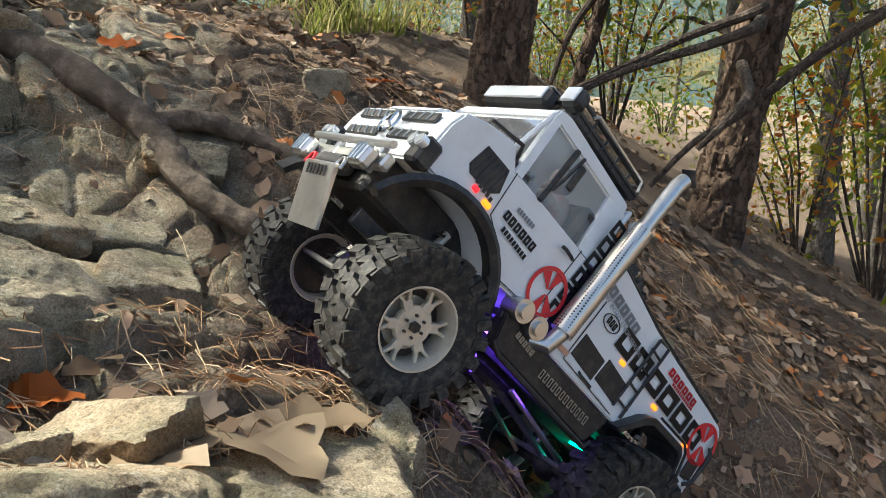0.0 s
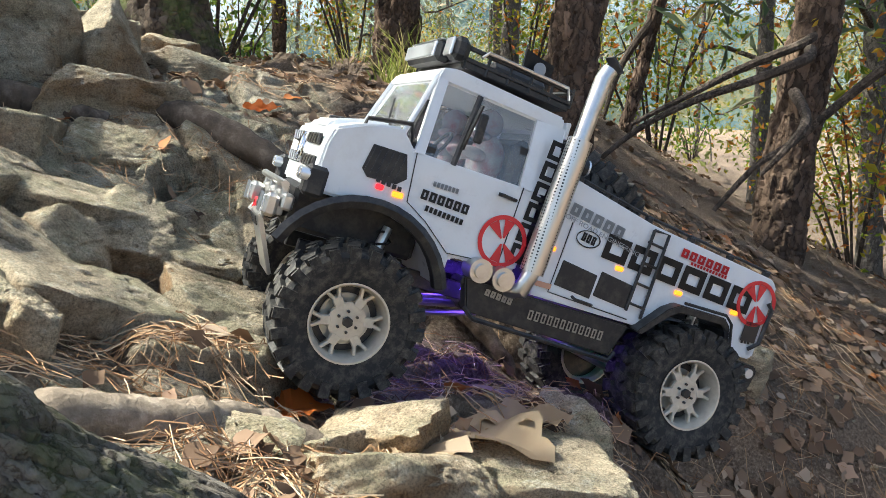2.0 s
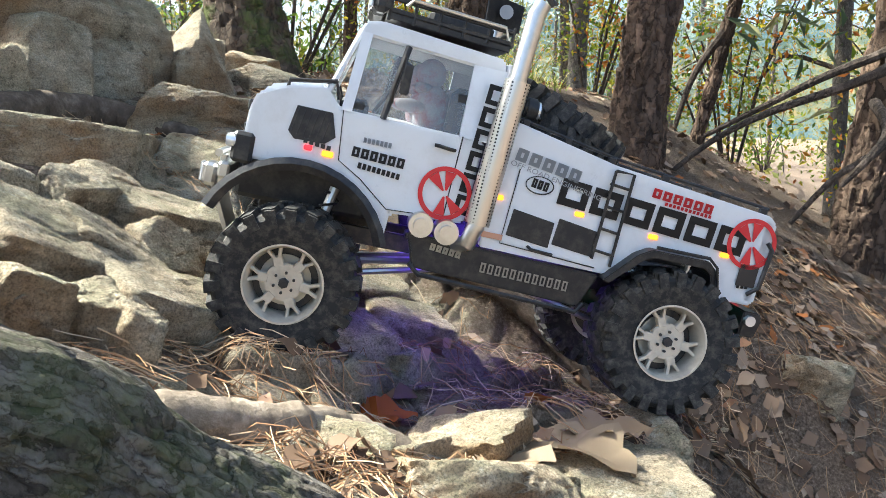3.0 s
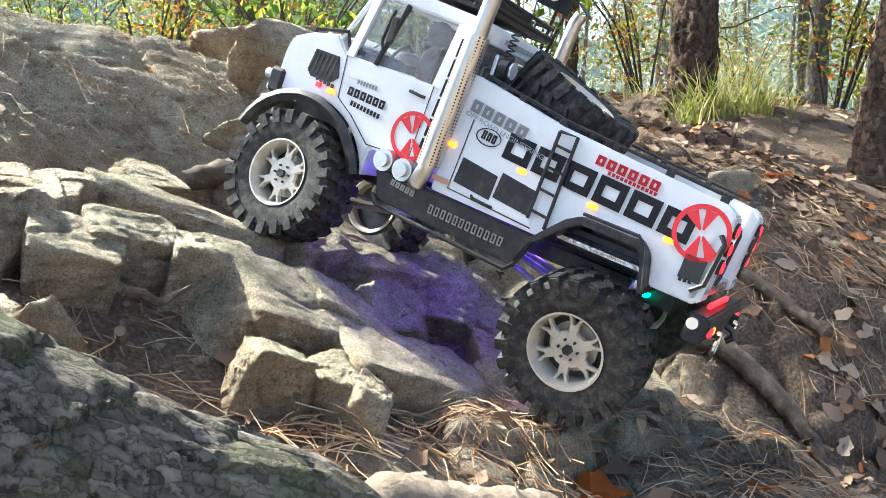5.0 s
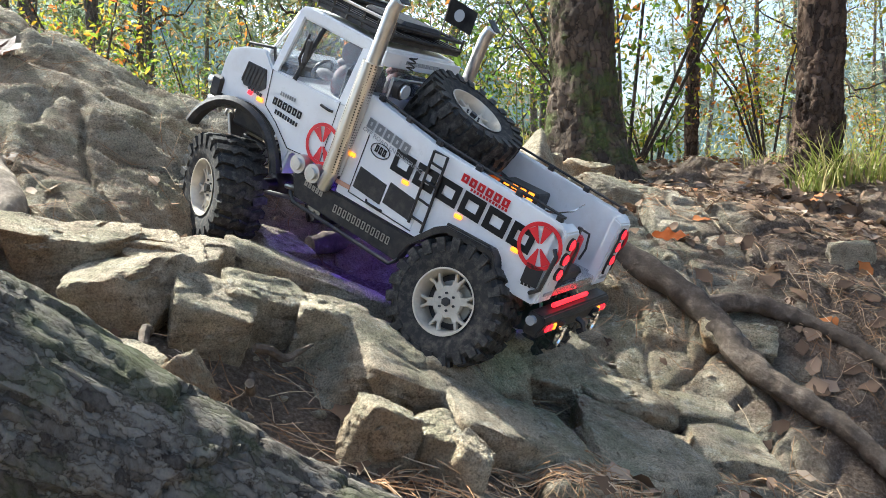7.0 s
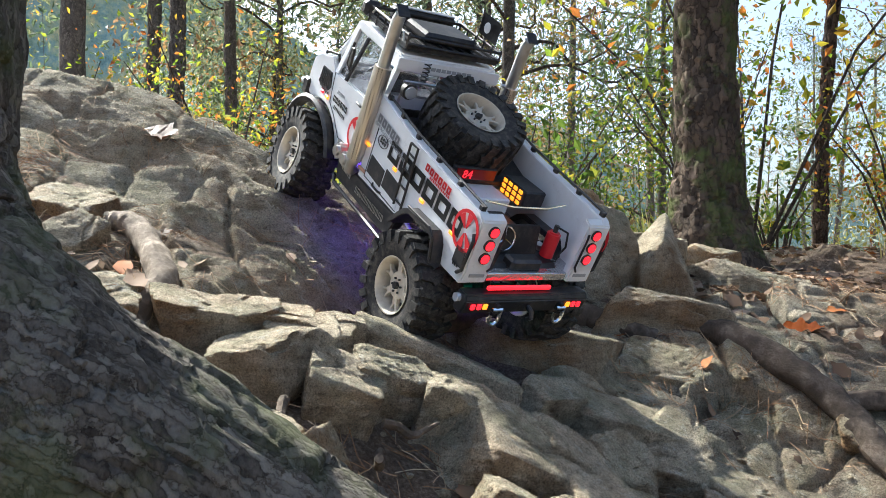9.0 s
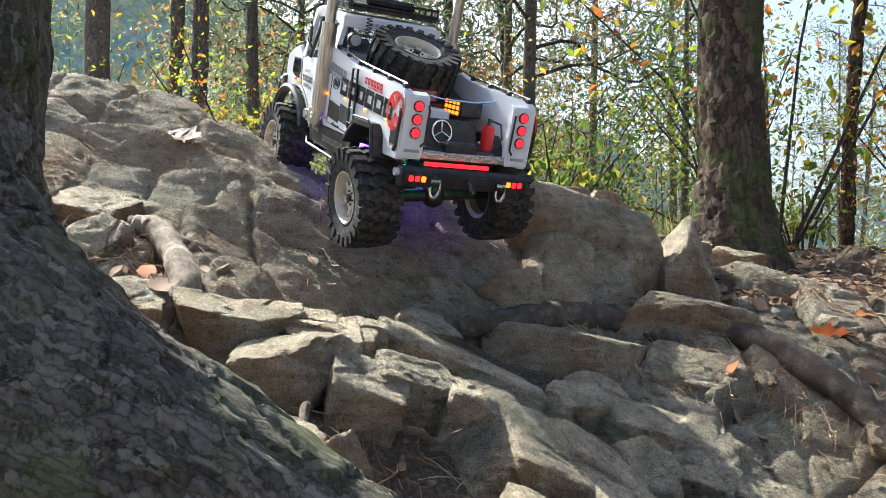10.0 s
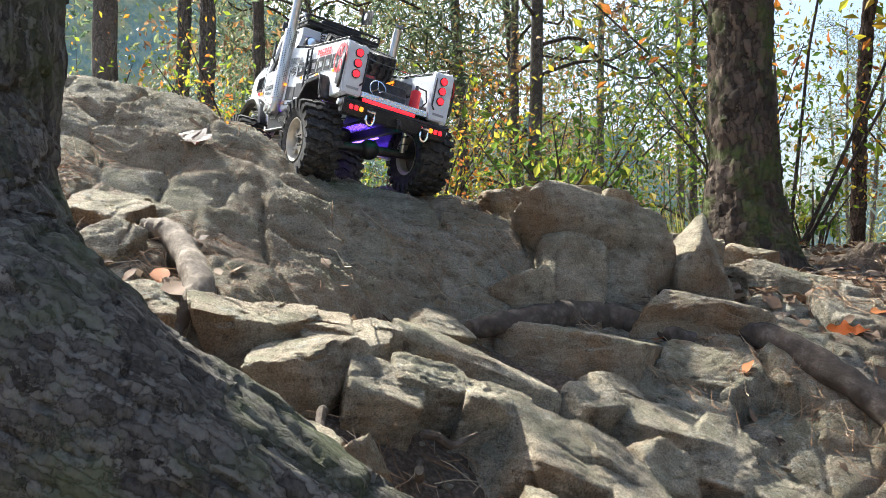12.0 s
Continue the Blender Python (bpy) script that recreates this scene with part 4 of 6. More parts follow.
def build_marks(s, x):
    """Vinyl on one flank: plain blocks where lettering stands, and two red ring marks."""
    def ring(y, z, r, xx):
        bm = bmesh.new()
        n = 40
        for k in range(n):
            a, b = 2 * math.pi * k / n, 2 * math.pi * (k + 1) / n
            bm.faces.new([bm.verts.new((xx, y + q * math.cos(t), z + q * math.sin(t))) for q, t in ((r, a), (r, b), (r * 0.83, b), (r * 0.83, a))])
        for d in (62, 242):
            for e in (-30, 18):
                a, b = radians(d + e), radians(d + e + 12 + 18)
                bm.faces.new([bm.verts.new((xx, y + q * math.cos(t), z + q * math.sin(t))) for q, t in ((r * 0.12, a), (r * 0.84, a), (r * 0.84, b), (r * 0.12, b))])
        bmesh.ops.remove_doubles(bm, verts=bm.verts, dist=1e-6)
        bmesh.ops.solidify(bm, geom=bm.faces[:], thickness=0.0003)
        part("ring_mark", bm, RED_INK, truck, "red ring mark")

    def blocks(y0, z0, y1, z1, n, hgt, ink, xx, gap=0.22, stroke=0.27):
        d = Vector((0, y1 - y0, z1 - z0))
        step = d / n
        e = step.normalized()
        up = Vector((0, -e.z, e.y))
        if up.z < 0 or (abs(up.z) < 0.3 and up.y < 0):
            up = -up
        for k in range(n):
            bm = bmesh.new()
            w = step.length * (1 - gap)
            o = Vector((xx, y0, z0)) + step * (k + gap / 2)
            st = w * stroke

            def rect(a, b, c, dd):
                vs = [bm.verts.new(o + e * p + up * q) for p, q in ((a, c), (b, c), (b, dd), (a, dd))]
                bm.faces.new(vs)
            sg = math.copysign(min(st * 1.25, 0.3 * abs(hgt)), hgt)
            st *= 1.25
            rect(0, st, 0, hgt)
            rect(w - st, w, 0, hgt)
            rect(st, w - st, hgt - sg, hgt)
            rect(st, w - st, 0, sg)
            bmesh.ops.solidify(bm, geom=bm.faces[:], thickness=0.0003)
            part("lettering_block", bm, ink, truck)
    def wording(text, front, back, size, ink, side):
        """Raised letters from the front point to the back one, read from outside."""
        a, b = (Vector(front), Vector(back)) if side < 0 else (Vector(back), Vector(front))
        curve = bpy.data.curves.new("wording", "FONT")
        curve.body, curve.size, curve.extrude = text, 1.0, 0.02
        holder = bpy.data.objects.new("wording", curve)
        me = bpy.data.meshes.new_from_object(holder)
        bpy.data.objects.remove(holder)
        e = (b - a).normalized()
        wide = max(v.co.x for v in me.vertices)
        out_way = Vector((side, 0, 0))
        m = Matrix((e * ((b - a).length / wide), out_way.cross(e) * size, out_way * 0.01)).transposed().to_4x4()
        m.translation = a
        me.transform(m)
        me.materials.append(ink)
        new("wording", me).parent = truck

    out = x + s * 0.0016
    cab = x - s * 0.0045
    ring(0.051, 0.099, 0.0235, cab)
    ring(-0.232, 0.112, 0.0235, out)
    blocks(-0.044, 0.1115, -0.226, 0.0985, 6, 0.0235, INK, out, 0.12, 0.2)
    blocks(0.041, 0.083, 0.033, 0.200, 6, -0.0160, INK, cab, 0.12, 0.2)
    blocks(0.0, 0.141, -0.062, 0.132, 5, 0.011, GREY_INK, out, 0.2, 0.3)
    wording("OFF ROAD ENGINEERING", (out, 0.002, 0.136), (out, -0.084, 0.1215), 0.0062, GREY_INK, s)
    blocks(0.137, 0.114, 0.090, 0.112, 6, 0.0085, INK, cab, 0.2, 0.3)
    blocks(0.130, 0.105, 0.092, 0.102, 9, 0.005, INK, cab, 0.3, 0.4)
    blocks(0.129, 0.127, 0.104, 0.127, 7, 0.0045, GREY_INK, cab, 0.3, 0.4)
    blocks(-0.128, 0.1345, -0.188, 0.130, 6, 0.0085, RED_INK, out, 0.2, 0.3)
    blocks(-0.142, 0.1295, -0.188, 0.1265, 12, 0.003, RED_INK, out, 0.3, 0.4)
    blocks(0.055, 0.049, 0.026, 0.046, 5, 0.006, SILVER_INK, x + s * 0.0006, 0.2, 0.35)
    blocks(0.008, 0.038, -0.075, 0.036, 12, 0.009, SILVER_INK, x + s * 0.0006, 0.3, 0.25)
    blocks(-0.240, 0.071, -0.228, 0.070, 3, 0.006, INK, out, 0.3, 0.4)
    blocks(-0.020, 0.121, -0.036, 0.119, 3, 0.008, INK, out, 0.2, 0.35)
    part("badge_outline", tubes([(out, -0.028 + 0.0125 * math.cos(a), 0.1235 + 0.0075 * math.sin(a)) for a in (2 * math.pi * k / 20 for k in range(21))], 0.0006, 4), INK, truck)
    part("badge_dark", box((0.0006, 0.018, 0.020), (out, -0.236, 0.083), 0.0), INK, truck)
    part("amber_decal", box((0.0005, 0.02, 0.005), (out, 0.004, 0.072)), mat("faded_orange_decal", (0.55, 0.3, 0.2), 0.5), truck)
    for k in range(5):
        part("badge_bar", box((0.0005, 0.0035, 0.004), (cab, 0.176 - 0.005 * k, 0.1185 - 0.0006 * k)), INK, truck)


def tyre_mesh():
    bm = bmesh.new()
    profile = [(-0.024, 0.0333), (-0.0275, 0.044), (-0.0275, 0.055), (-0.024, 0.0595), (-0.012, 0.061), (0.012, 0.061), (0.024, 0.0595), (0.0275, 0.055), (0.0275, 0.044), (0.024, 0.0333), (0.018, 0.0315), (-0.018, 0.0315)]
    n = 48
    rings = [[bm.verts.new((x, r * math.cos(a), r * math.sin(a))) for x, r in profile] for a in (2 * math.pi * k / n for k in range(n))]
    m = len(profile)
    for k in range(n):
        a, b = rings[k], rings[(k + 1) % n]
        for j in range(m):
            bm.faces.new((a[j], b[j], b[(j + 1) % m], a[(j + 1) % m]))
    bmesh.ops.recalc_face_normals(bm, faces=bm.faces)
    return bm


def lug_mesh():
    """Tread blocks: two staggered rows of chunky chevrons with side lugs."""
    bm = bmesh.new()
    n = 22
    for k in range(n):
        for s in (-1, 1):
            a = 360 * (k + (0.5 if s > 0 else 0)) / n
            for size, at, twist in (((0.016, 0.0098, 0.0065), (s * 0.0185, 0, 0.0615), s * 14), ((0.013, 0.0075, 0.006), (s * 0.0055, 0.004 * s, 0.0620), -s * 24), ((0.0045, 0.0085, 0.013), (s * 0.0272, 0, 0.0565), 0)):
                m = pose(0, 0, 0, a) @ pose(*at, 0, s * 4, twist) @ Matrix.Diagonal((*size, 1))
                made = bmesh.ops.create_cube(bm, size=1, matrix=m)
    return bm


def rim_mesh():
    """A deep dish with a lip, six forked spokes and a hub."""
    bm = bmesh.new()
    profile = [(-0.026, 0.0372), (-0.026, 0.0355), (-0.022, 0.0335), (-0.006, 0.0305), (0.022, 0.0315), (0.026, 0.0355), (0.026, 0.0372)]
    n = 40
    rings = [[bm.verts.new((x, r * math.cos(a), r * math.sin(a))) for x, r in profile] for a in (2 * math.pi * k / n for k in range(n))]
    for k in range(n):
        a, b = rings[k], rings[(k + 1) % n]
        for j in range(len(profile) - 1):
            bm.faces.new((a[j], b[j], b[j + 1], a[j + 1]))
    bmesh.ops.recalc_face_normals(bm, faces=bm.faces)
    disc(0.0178, 0.006, "x", (-0.0138, 0, 0), 24, bm=bm, bevel=0.001)
    for k in range(6):
        a = 360 * k / 6
        for size, y, z, turn in (((0.0062, 0.0092, 0.010), 0, 0.0195, 0), ((0.0060, 0.0034, 0.0130), 0.0040, 0.0275, -24), ((0.0060, 0.0034, 0.0130), -0.0040, 0.0275, 24)):
            made = bmesh.ops.create_cube(bm, size=1, matrix=pose(0, 0, 0, a) @ pose(-0.0140, y, z, turn) @ Matrix.Diagonal((*size, 1)))
            bmesh.ops.bevel(bm, geom=list({e for v in made["verts"] for e in v.link_edges}), offset=0.0008, segments=1, affect="EDGES")
    bmesh.ops.scale(bm, vec=(1, 0.92, 0.92), verts=bm.verts)
    return bm


def build_wheel(at=None, name="wheel"):
    w = part(name, disc(0.0335, 0.012, "x", (0.004, 0, 0), 24), DARK_METAL, truck, "off-road wheel with a chunky black tyre and pale rim")
    part("tyre", tyre_mesh(), RUBBER, w)
    part("tread", lug_mesh(), LUG, w, smooth=False)
    part("rim", rim_mesh(), RIM, w)
    part("hub_cap", disc(0.0045, 0.006, "x", (-0.018, 0, 0), 6), BLACK, w)
    part("brake_disc", disc(0.022, 0.002, "x", (-0.004, 0, 0), 24), SILVER_INK, w)
    for k in range(6):
        a = 2 * math.pi * k / 6
        part("wheel_bolt", disc(0.0013, 0.003, "x", (-0.0175, 0.0088 * math.cos(a), 0.0088 * math.sin(a)), 6), DARK_METAL, w)
    return w


build_cab()
build_front()
build_roof_rack()
build_stack(XL - 0.006, -1)
build_stack(XR + 0.006, 1)
build_bed()
build_rear_bumper()
both(build_marks)
wheel_fl = build_wheel()
wheel_rl, wheel_fr, wheel_rr = (copy_thing(wheel_fl, Matrix()) for _ in range(3))
spare = copy_thing(wheel_fl, pose(XM + 0.005, -0.056, 0.166, 0, 0, 0) @ pose(0, 0, 0, 22, 0, 0) @ pose(0, 0, 0, 0, 90, 0))
spare.name = "spare_wheel"
spare["label"] = "spare wheel lying on the sloping bed"


def build_axle(name):
    ax = part(name, tubes([(-0.09, 0, 0), (-0.02, 0, 0), (0.02, 0, 0), (0.09, 0, 0)], [0.007, 0.008, 0.008, 0.007], 12), DARK_METAL, truck, "dark solid axle")
    bm = bmesh.new()
    bmesh.ops.create_uvsphere(bm, u_segments=16, v_segments=10, radius=0.017)
    part("differential", bm, DARK_METAL, ax)
    part("track_rod", tubes([(-0.08, 0.022, 0.002), (0.08, 0.022, 0.002)], 0.0028, 8), STEEL, ax)
    return ax


front_axle, rear_axle = build_axle("axle"), build_axle("axle")
for s in (-1, 1):
    part("chassis_rail", box((0.008, 0.44, 0.016), (XM + s * 0.032, -0.005, 0.040), 0.001), DARK_METAL, truck, "dark chassis rail")
    for y in (0.172, -0.170):
        part("shock_absorber", tubes([(XM + s * 0.060, y - 0.012, 0.008), (XM + s * 0.050, y - 0.028, 0.080)], 0.0045, 10), STEEL, truck, "silver shock absorber")
        coil = [(XM + s * (0.060 - 0.010 * q) + 0.0072 * math.cos(34 * q), y - 0.012 - 0.016 * q + 0.0072 * math.sin(34 * q), 0.012 + 0.064 * q) for q in (k / 60 for k in range(61))]
        part("shock_spring", tubes(coil, 0.0011, 5), DARK_METAL, truck)
    part("link_rod", tubes([(XM + s * 0.05, 0.160, -0.004), (XM + s * 0.034, 0.03, 0.024)], 0.003, 8), STEEL, truck)
    part("link_rod", tubes([(XM + s * 0.05, -0.160, -0.004), (XM + s * 0.034, -0.03, 0.024)], 0.003, 8), STEEL, truck)
part("gearbox", box((0.05, 0.09, 0.03), (XM, 0.0, 0.036), 0.005), DARK_METAL, truck)
part("prop_shaft", tubes([(XM, 0.155, 0.002), (XM, 0.0, 0.030), (XM, -0.155, 0.002)], 0.004, 8), STEEL, truck)
part("inner_well", box((0.09, 0.12, 0.04), (XM, 0.172, 0.075), 0.004), BLACK, truck)
part("inner_well", box((0.11, 0.13, 0.02), (XM, -0.17, 0.062), 0.004), BLACK, truck)
both(lambda s, x: part("glow_strip", box((0.016, 0.13, 0.002), (x - s * 0.036, -0.005, 0.044)), VIOLET_GLOW, truck, "violet glowing strip under the sill"))
part("glow_strip", box((0.10, 0.004, 0.003), (XM, -0.20, 0.040)), GREEN_GLOW, truck, "green glowing strip")


def figure(x):
    """A seated doll: one plain mesh."""
    bm = bmesh.new()
    for r, at, sc in ((0.022, (x, 0.074, 0.164), (1.05, 0.75, 1.1)), (0.012, (x, 0.080, 0.197), (1, 1.1, 1.15)), (0.010, (x, 0.084, 0.184), (1.3, 1.0, 0.6)), (0.007, (x - 0.017, 0.094, 0.166), (1, 2.0, 0.9)), (0.007, (x + 0.017, 0.094, 0.166), (1, 2.0, 0.9))):
        bmesh.ops.create_uvsphere(bm, u_segments=18, v_segments=12, radius=r, matrix=Matrix.Translation(at) @ Matrix.Diagonal((*sc, 1)))
    part("figure", bm, FIGURE, truck, "plain seated doll in a white and red suit")


figure(XL + 0.046)
figure(XR - 0.046)

FRONT_SAG = [(0, -0.007), (1, -0.001), (1.5, -0.004), (2, 0.0), (2.5, 0.012), (3, 0.0), (4.8, 0.018), (5, 0.017), (5.5, -0.003), (6, 0.008), (6.5, -0.004), (7.2, -0.008), (8.8, 0.013), (9, 0.018), (9.5, 0.010), (10, 0.007), (10.5, 0.02), (11, 0.005), (12, 0.0)]
REAR_SAG = [(0, -0.002), (0.5, -0.007), (1, 0.001), (1.5, 0.008), (3.2, 0.012), (4.8, -0.016), (5.5, -0.017), (6, 0.02), (6.5, 0.012), (7.2, 0.023), (8.8, 0.012), (9, 0.005), (9.5, -0.017), (10, -0.009), (12, -0.014)]
STEER = [(0, 0), (6.5, -3), (7, -22), (7.2, -25), (8.2, -15), (8.8, -8), (9.5, 0), (12, 0)]
FRONT_SHIFT = [(0, -0.018), (0.5, -0.008), (1.0, 0.0), (1.5, 0.01), (2.0, 0.0), (5.0, -0.006), (5.25, -0.022), (5.5, -0.034), (5.75, -0.02), (6.0, -0.006), (12, 0)]


# ---- stones ----
def rock_mesh(w, d, h, seed, slab=False, level=5):
    """A block split off the bedrock: flat faces, worn edges, chipped corners, layers along its sides."""
    rng = np.random.default_rng(seed)
    bm = bmesh.new()
    bmesh.ops.create_icosphere(bm, subdivisions=level, radius=1)
    v = np.array([p.co for p in bm.verts])
    # spread the points towards the edges of a box
    v = np.sign(v) * np.abs(v) ** 0.8
    v /= np.linalg.norm(v, axis=1)[:, None]
    sides = np.eye(3)[[0, 0, 1, 1, 2, 2]] * np.array([1, -1, 1, -1, 1, -1])[:, None] + rng.normal(size=(6, 3)) * (0.13 if slab else 0.2)
    chips = rng.normal(size=(9, 3))
    n = np.concatenate([sides, chips])
    n /= np.linalg.norm(n, axis=1)[:, None]
    far = np.concatenate([rng.uniform(0.70, 0.78, 6), rng.uniform(0.93, 1.1, 9) if slab else rng.uniform(0.86, 1.04, 9)])
    reach = np.maximum(v @ n.T, 1e-3) / far
    r = 1 / (reach**34).sum(1) ** (1 / 34)
    p = v * r[:, None]
    off = rng.uniform(0, 50, 3)
    size = np.array([w, d, h]) * 0.70
    real = p * size
    lay = rng.normal(size=3) * 0.25 + np.array([0, 0.25, 1.0])
    lay /= np.linalg.norm(lay)
    out = np.zeros(len(v))
    for k, q in enumerate(real):
        a = Vector(q * 22 + off)
        s = float(q @ lay) * 85 + 1.6 * noise.noise(a * 0.7)
        step = s - math.floor(s)
        crack = abs(noise.noise(Vector((q[0] * 13, q[1] * 22, q[2] * 13)) + Vector(off * 2)))
        out[k] = 0.0032 * noise.fractal(a, 0.8, 2.1, 6) + 0.0016 * noise.fractal(a * 5, 0.7, 2.1, 4) + 0.0016 * (1 - step) ** 2 - 0.007 * math.exp(-crack / 0.016)
    unit = real / np.linalg.norm(real, axis=1)[:, None]
    real = real + unit * (out * min(1.0, 0.4 + min(w, d, h) / 0.09))[:, None]
    for vert, co in zip(bm.verts, real):
        vert.co = co
    return bm


rock_count = 0


def rock(x, y, z, w, d, h, turn, roll, material=None, label="", name="rock", seed=0):
    ob = part(name, rock_mesh(w, d, h, 100 + seed, level=5 if w > 0.075 else 4), material or STONE, at=pose(x, y, z, 8 * math.sin(7.1 * seed), roll + 6 * math.sin(3.3 * seed), turn + 25 * math.sin(5.7 * seed)))
    ob.data.polygons.foreach_set("use_smooth", [True] * len(ob.data.polygons))
    size = "large" if w > 0.12 else "fist-sized" if w > 0.06 else "small"
    return tagged(ob, label or f"{size} weathered granite rock bedded in the slope", "rock", group="rocks of the slope")


def slab(x, y, z, w, d, h, rx, ry, rz):
    global rock_count
    rock_count += 1
    ob = part("rock", rock_mesh(w, d, h, 300 + rock_count, True), STONE, at=pose(x, y, z, rx, ry, rz))
    ob.data.polygons.foreach_set("use_smooth", [True] * len(ob.data.polygons))
    size = "long" if w > 0.12 else "squarish" if w > 0.06 else "small"
    return tagged(ob, f"{size} angular granite slab with rust-stained broken sides", "rock", group="broken slabs of the ledge")


slab(-0.599, 0.464, -0.023, 0.084, 0.061, 0.075, 23, 11, 31)
slab(-0.676, 0.473, 0.024, 0.084, 0.050, 0.050, 26, 5, 47)
slab(-0.595, 0.503, 0.000, 0.071, 0.058, 0.050, 25, 1, 55)
slab(-0.533, 0.503, -0.041, 0.071, 0.065, 0.070, 29, 15, 46)
slab(-0.528, 0.558, -0.047, 0.079, 0.053, 0.085, 30, 15, 64)
slab(-0.485, 0.610, -0.068, 0.067, 0.074, 0.070, 24, 19, 56)
slab(-0.553, 0.673, -0.039, 0.186, 0.078, 0.070, 11, 21, 45)
slab(-0.460, 0.767, -0.078, 0.082, 0.041, 0.060, 28, 10, 78)
slab(-0.399, 0.875, -0.125, 0.178, 0.103, 0.070, 23, 17, 59)
slab(-0.467, 0.857, -0.078, 0.070, 0.078, 0.050, 22, 17, 65)
slab(-0.495, 0.369, -0.087, 0.045, 0.048, 0.090, 13, 18, 32)
slab(-0.468, 0.398, -0.098, 0.042, 0.047, 0.090, 10, 23, 22)
slab(-0.751, 0.390, 0.041, 0.064, 0.071, 0.045, 18, 12, 47)
slab(-0.963, 0.472, 0.150, 0.091, 0.067, 0.040, 25, 11, 31)
slab(-0.895, 0.438, 0.108, 0.052, 0.045, 0.045, 20, 18, 16)
slab(-0.445, 1.077, -0.079, 0.129, 0.067, 0.090, 31, 7, 28)
slab(-0.589, 0.571, 0.016, 0.036, 0.040, 0.030, 16, 15, 57)
slab(-0.645, 0.736, 0.014, 0.057, 0.062, 0.025, 25, 12, 69)
slab(-0.425, 0.622, -0.113, 0.136, 0.099, 0.085, 24, 20, 55)
slab(-0.373, 0.525, -0.141, 0.054, 0.052, 0.085, 18, 22, 40)
slab(-0.322, 0.666, -0.179, 0.152, 0.107, 0.090, 18, 23, 52)
slab(-0.341, 0.549, -0.161, 0.039, 0.043, 0.090, 1, 27, 3)
slab(-0.305, 0.552, -0.174, 0.040, 0.045, 0.080, 4, 26, 8)
slab(-0.398, 0.684, -0.111, 0.094, 0.079, 0.050, 24, 24, 51)
slab(-0.357, 0.866, -0.156, 0.077, 0.085, 0.080, 21, 21, 42)
slab(-0.376, 0.759, -0.140, 0.067, 0.061, 0.070, 31, 18, 62)
slab(-0.248, 0.804, -0.201, 0.079, 0.088, 0.050, 15, 22, 34)
slab(-0.202, 0.982, -0.206, 0.090, 0.051, 0.035, 23, 13, 28)
slab(-0.270, 0.902, -0.181, 0.109, 0.064, 0.040, 26, 18, 56)
slab(-0.147, 0.918, -0.232, 0.093, 0.103, 0.040, 5, 12, 20)
slab(-0.678, 0.461, 0.022, 0.089, 0.056, 0.050, 25, 4, 49)
slab(-0.581, 0.536, 0.004, 0.043, 0.047, 0.045, 19, 12, 36)
slab(-0.624, 0.518, 0.020, 0.046, 0.046, 0.040, 21, 12, 35)
slab(-0.169, 1.113, -0.137, 0.090, 0.044, 0.050, 44, 7, 9)
rock(-0.591, 0.946, -0.036, 0.224, 0.148, 0.088, 30, 10, seed=22)
rock(-0.797, 1.133, 0.185, 0.119, 0.079, 0.082, 33, 5, seed=25)
rock(-0.707, 1.180, 0.138, 0.108, 0.107, 0.167, 29, 3, seed=26)
rock(-0.726, 1.353, 0.167, 0.083, 0.078, 0.122, 27, 10, seed=27)
rock(-0.626, 1.203, 0.065, 0.102, 0.115, 0.180, 26, 0, seed=28)
rock(-0.659, 1.081, 0.063, 0.104, 0.100, 0.157, 29, 0, seed=29)
rock(-0.544, 1.300, 0.045, 0.088, 0.108, 0.168, 21, 0, seed=30)
rock(-0.475, 1.186, -0.000, 0.153, 0.101, 0.093, 20, 12, seed=31)
rock(-0.445, 1.462, 0.046, 0.080, 0.053, 0.081, 16, 0, seed=32)
rock(-0.664, 1.917, 0.106, 0.105, 0.076, 0.119, 18, 0, seed=33)
rock(-0.520, 1.479, 0.059, 0.094, 0.062, 0.083, 18, 0, seed=34)
rock(-0.138, 0.772, -0.235, 0.043, 0.028, 0.036, 9, 0, seed=37)
rock(-0.247, 0.864, -0.240, 0.100, 0.066, 0.067, 16, 20, seed=39)
rock(-0.153, 0.895, -0.288, 0.173, 0.114, 0.102, 10, 22, seed=40)
rock(-0.211, 0.771, -0.219, 0.123, 0.081, 0.076, 16, 15, seed=41)
rock(-0.042, 1.416, -0.046, 0.062, 0.041, 0.063, 2, 0, seed=42)
rock(-0.146, 0.744, -0.232, 0.038, 0.025, 0.031, 9, 0, seed=45)
rock(-0.195, 0.733, -0.220, 0.069, 0.046, 0.061, 13, 0, seed=46)
rock(0.096, 0.693, -0.308, 0.078, 0.051, 0.072, -9, 10, seed=47)
rock(0.273, 1.061, -0.502, 0.143, 0.094, 0.082, -15, 14, seed=48)
rock(-0.662, 0.956, 0.021, 0.084, 0.076, 0.119, 33, 0, seed=49)
rock(-0.691, 1.195, 0.104, 0.227, 0.150, 0.186, 29, 0, seed=50)
rock(-0.597, 1.385, 0.068, 0.136, 0.108, 0.169, 22, 0, seed=51)
rock(-0.050, 0.517, -0.262, 0.128, 0.084, 0.068, 4, 4, seed=52)
rock(0.057, 0.601, -0.309, 0.134, 0.088, 0.090, -7, 6, seed=53)
rock(0.408, 1.173, -0.370, 0.094, 0.062, 0.078, -20, 10, seed=54)
rock(-0.052, 0.600, -0.253, 0.072, 0.048, 0.043, 7, 0, seed=55)
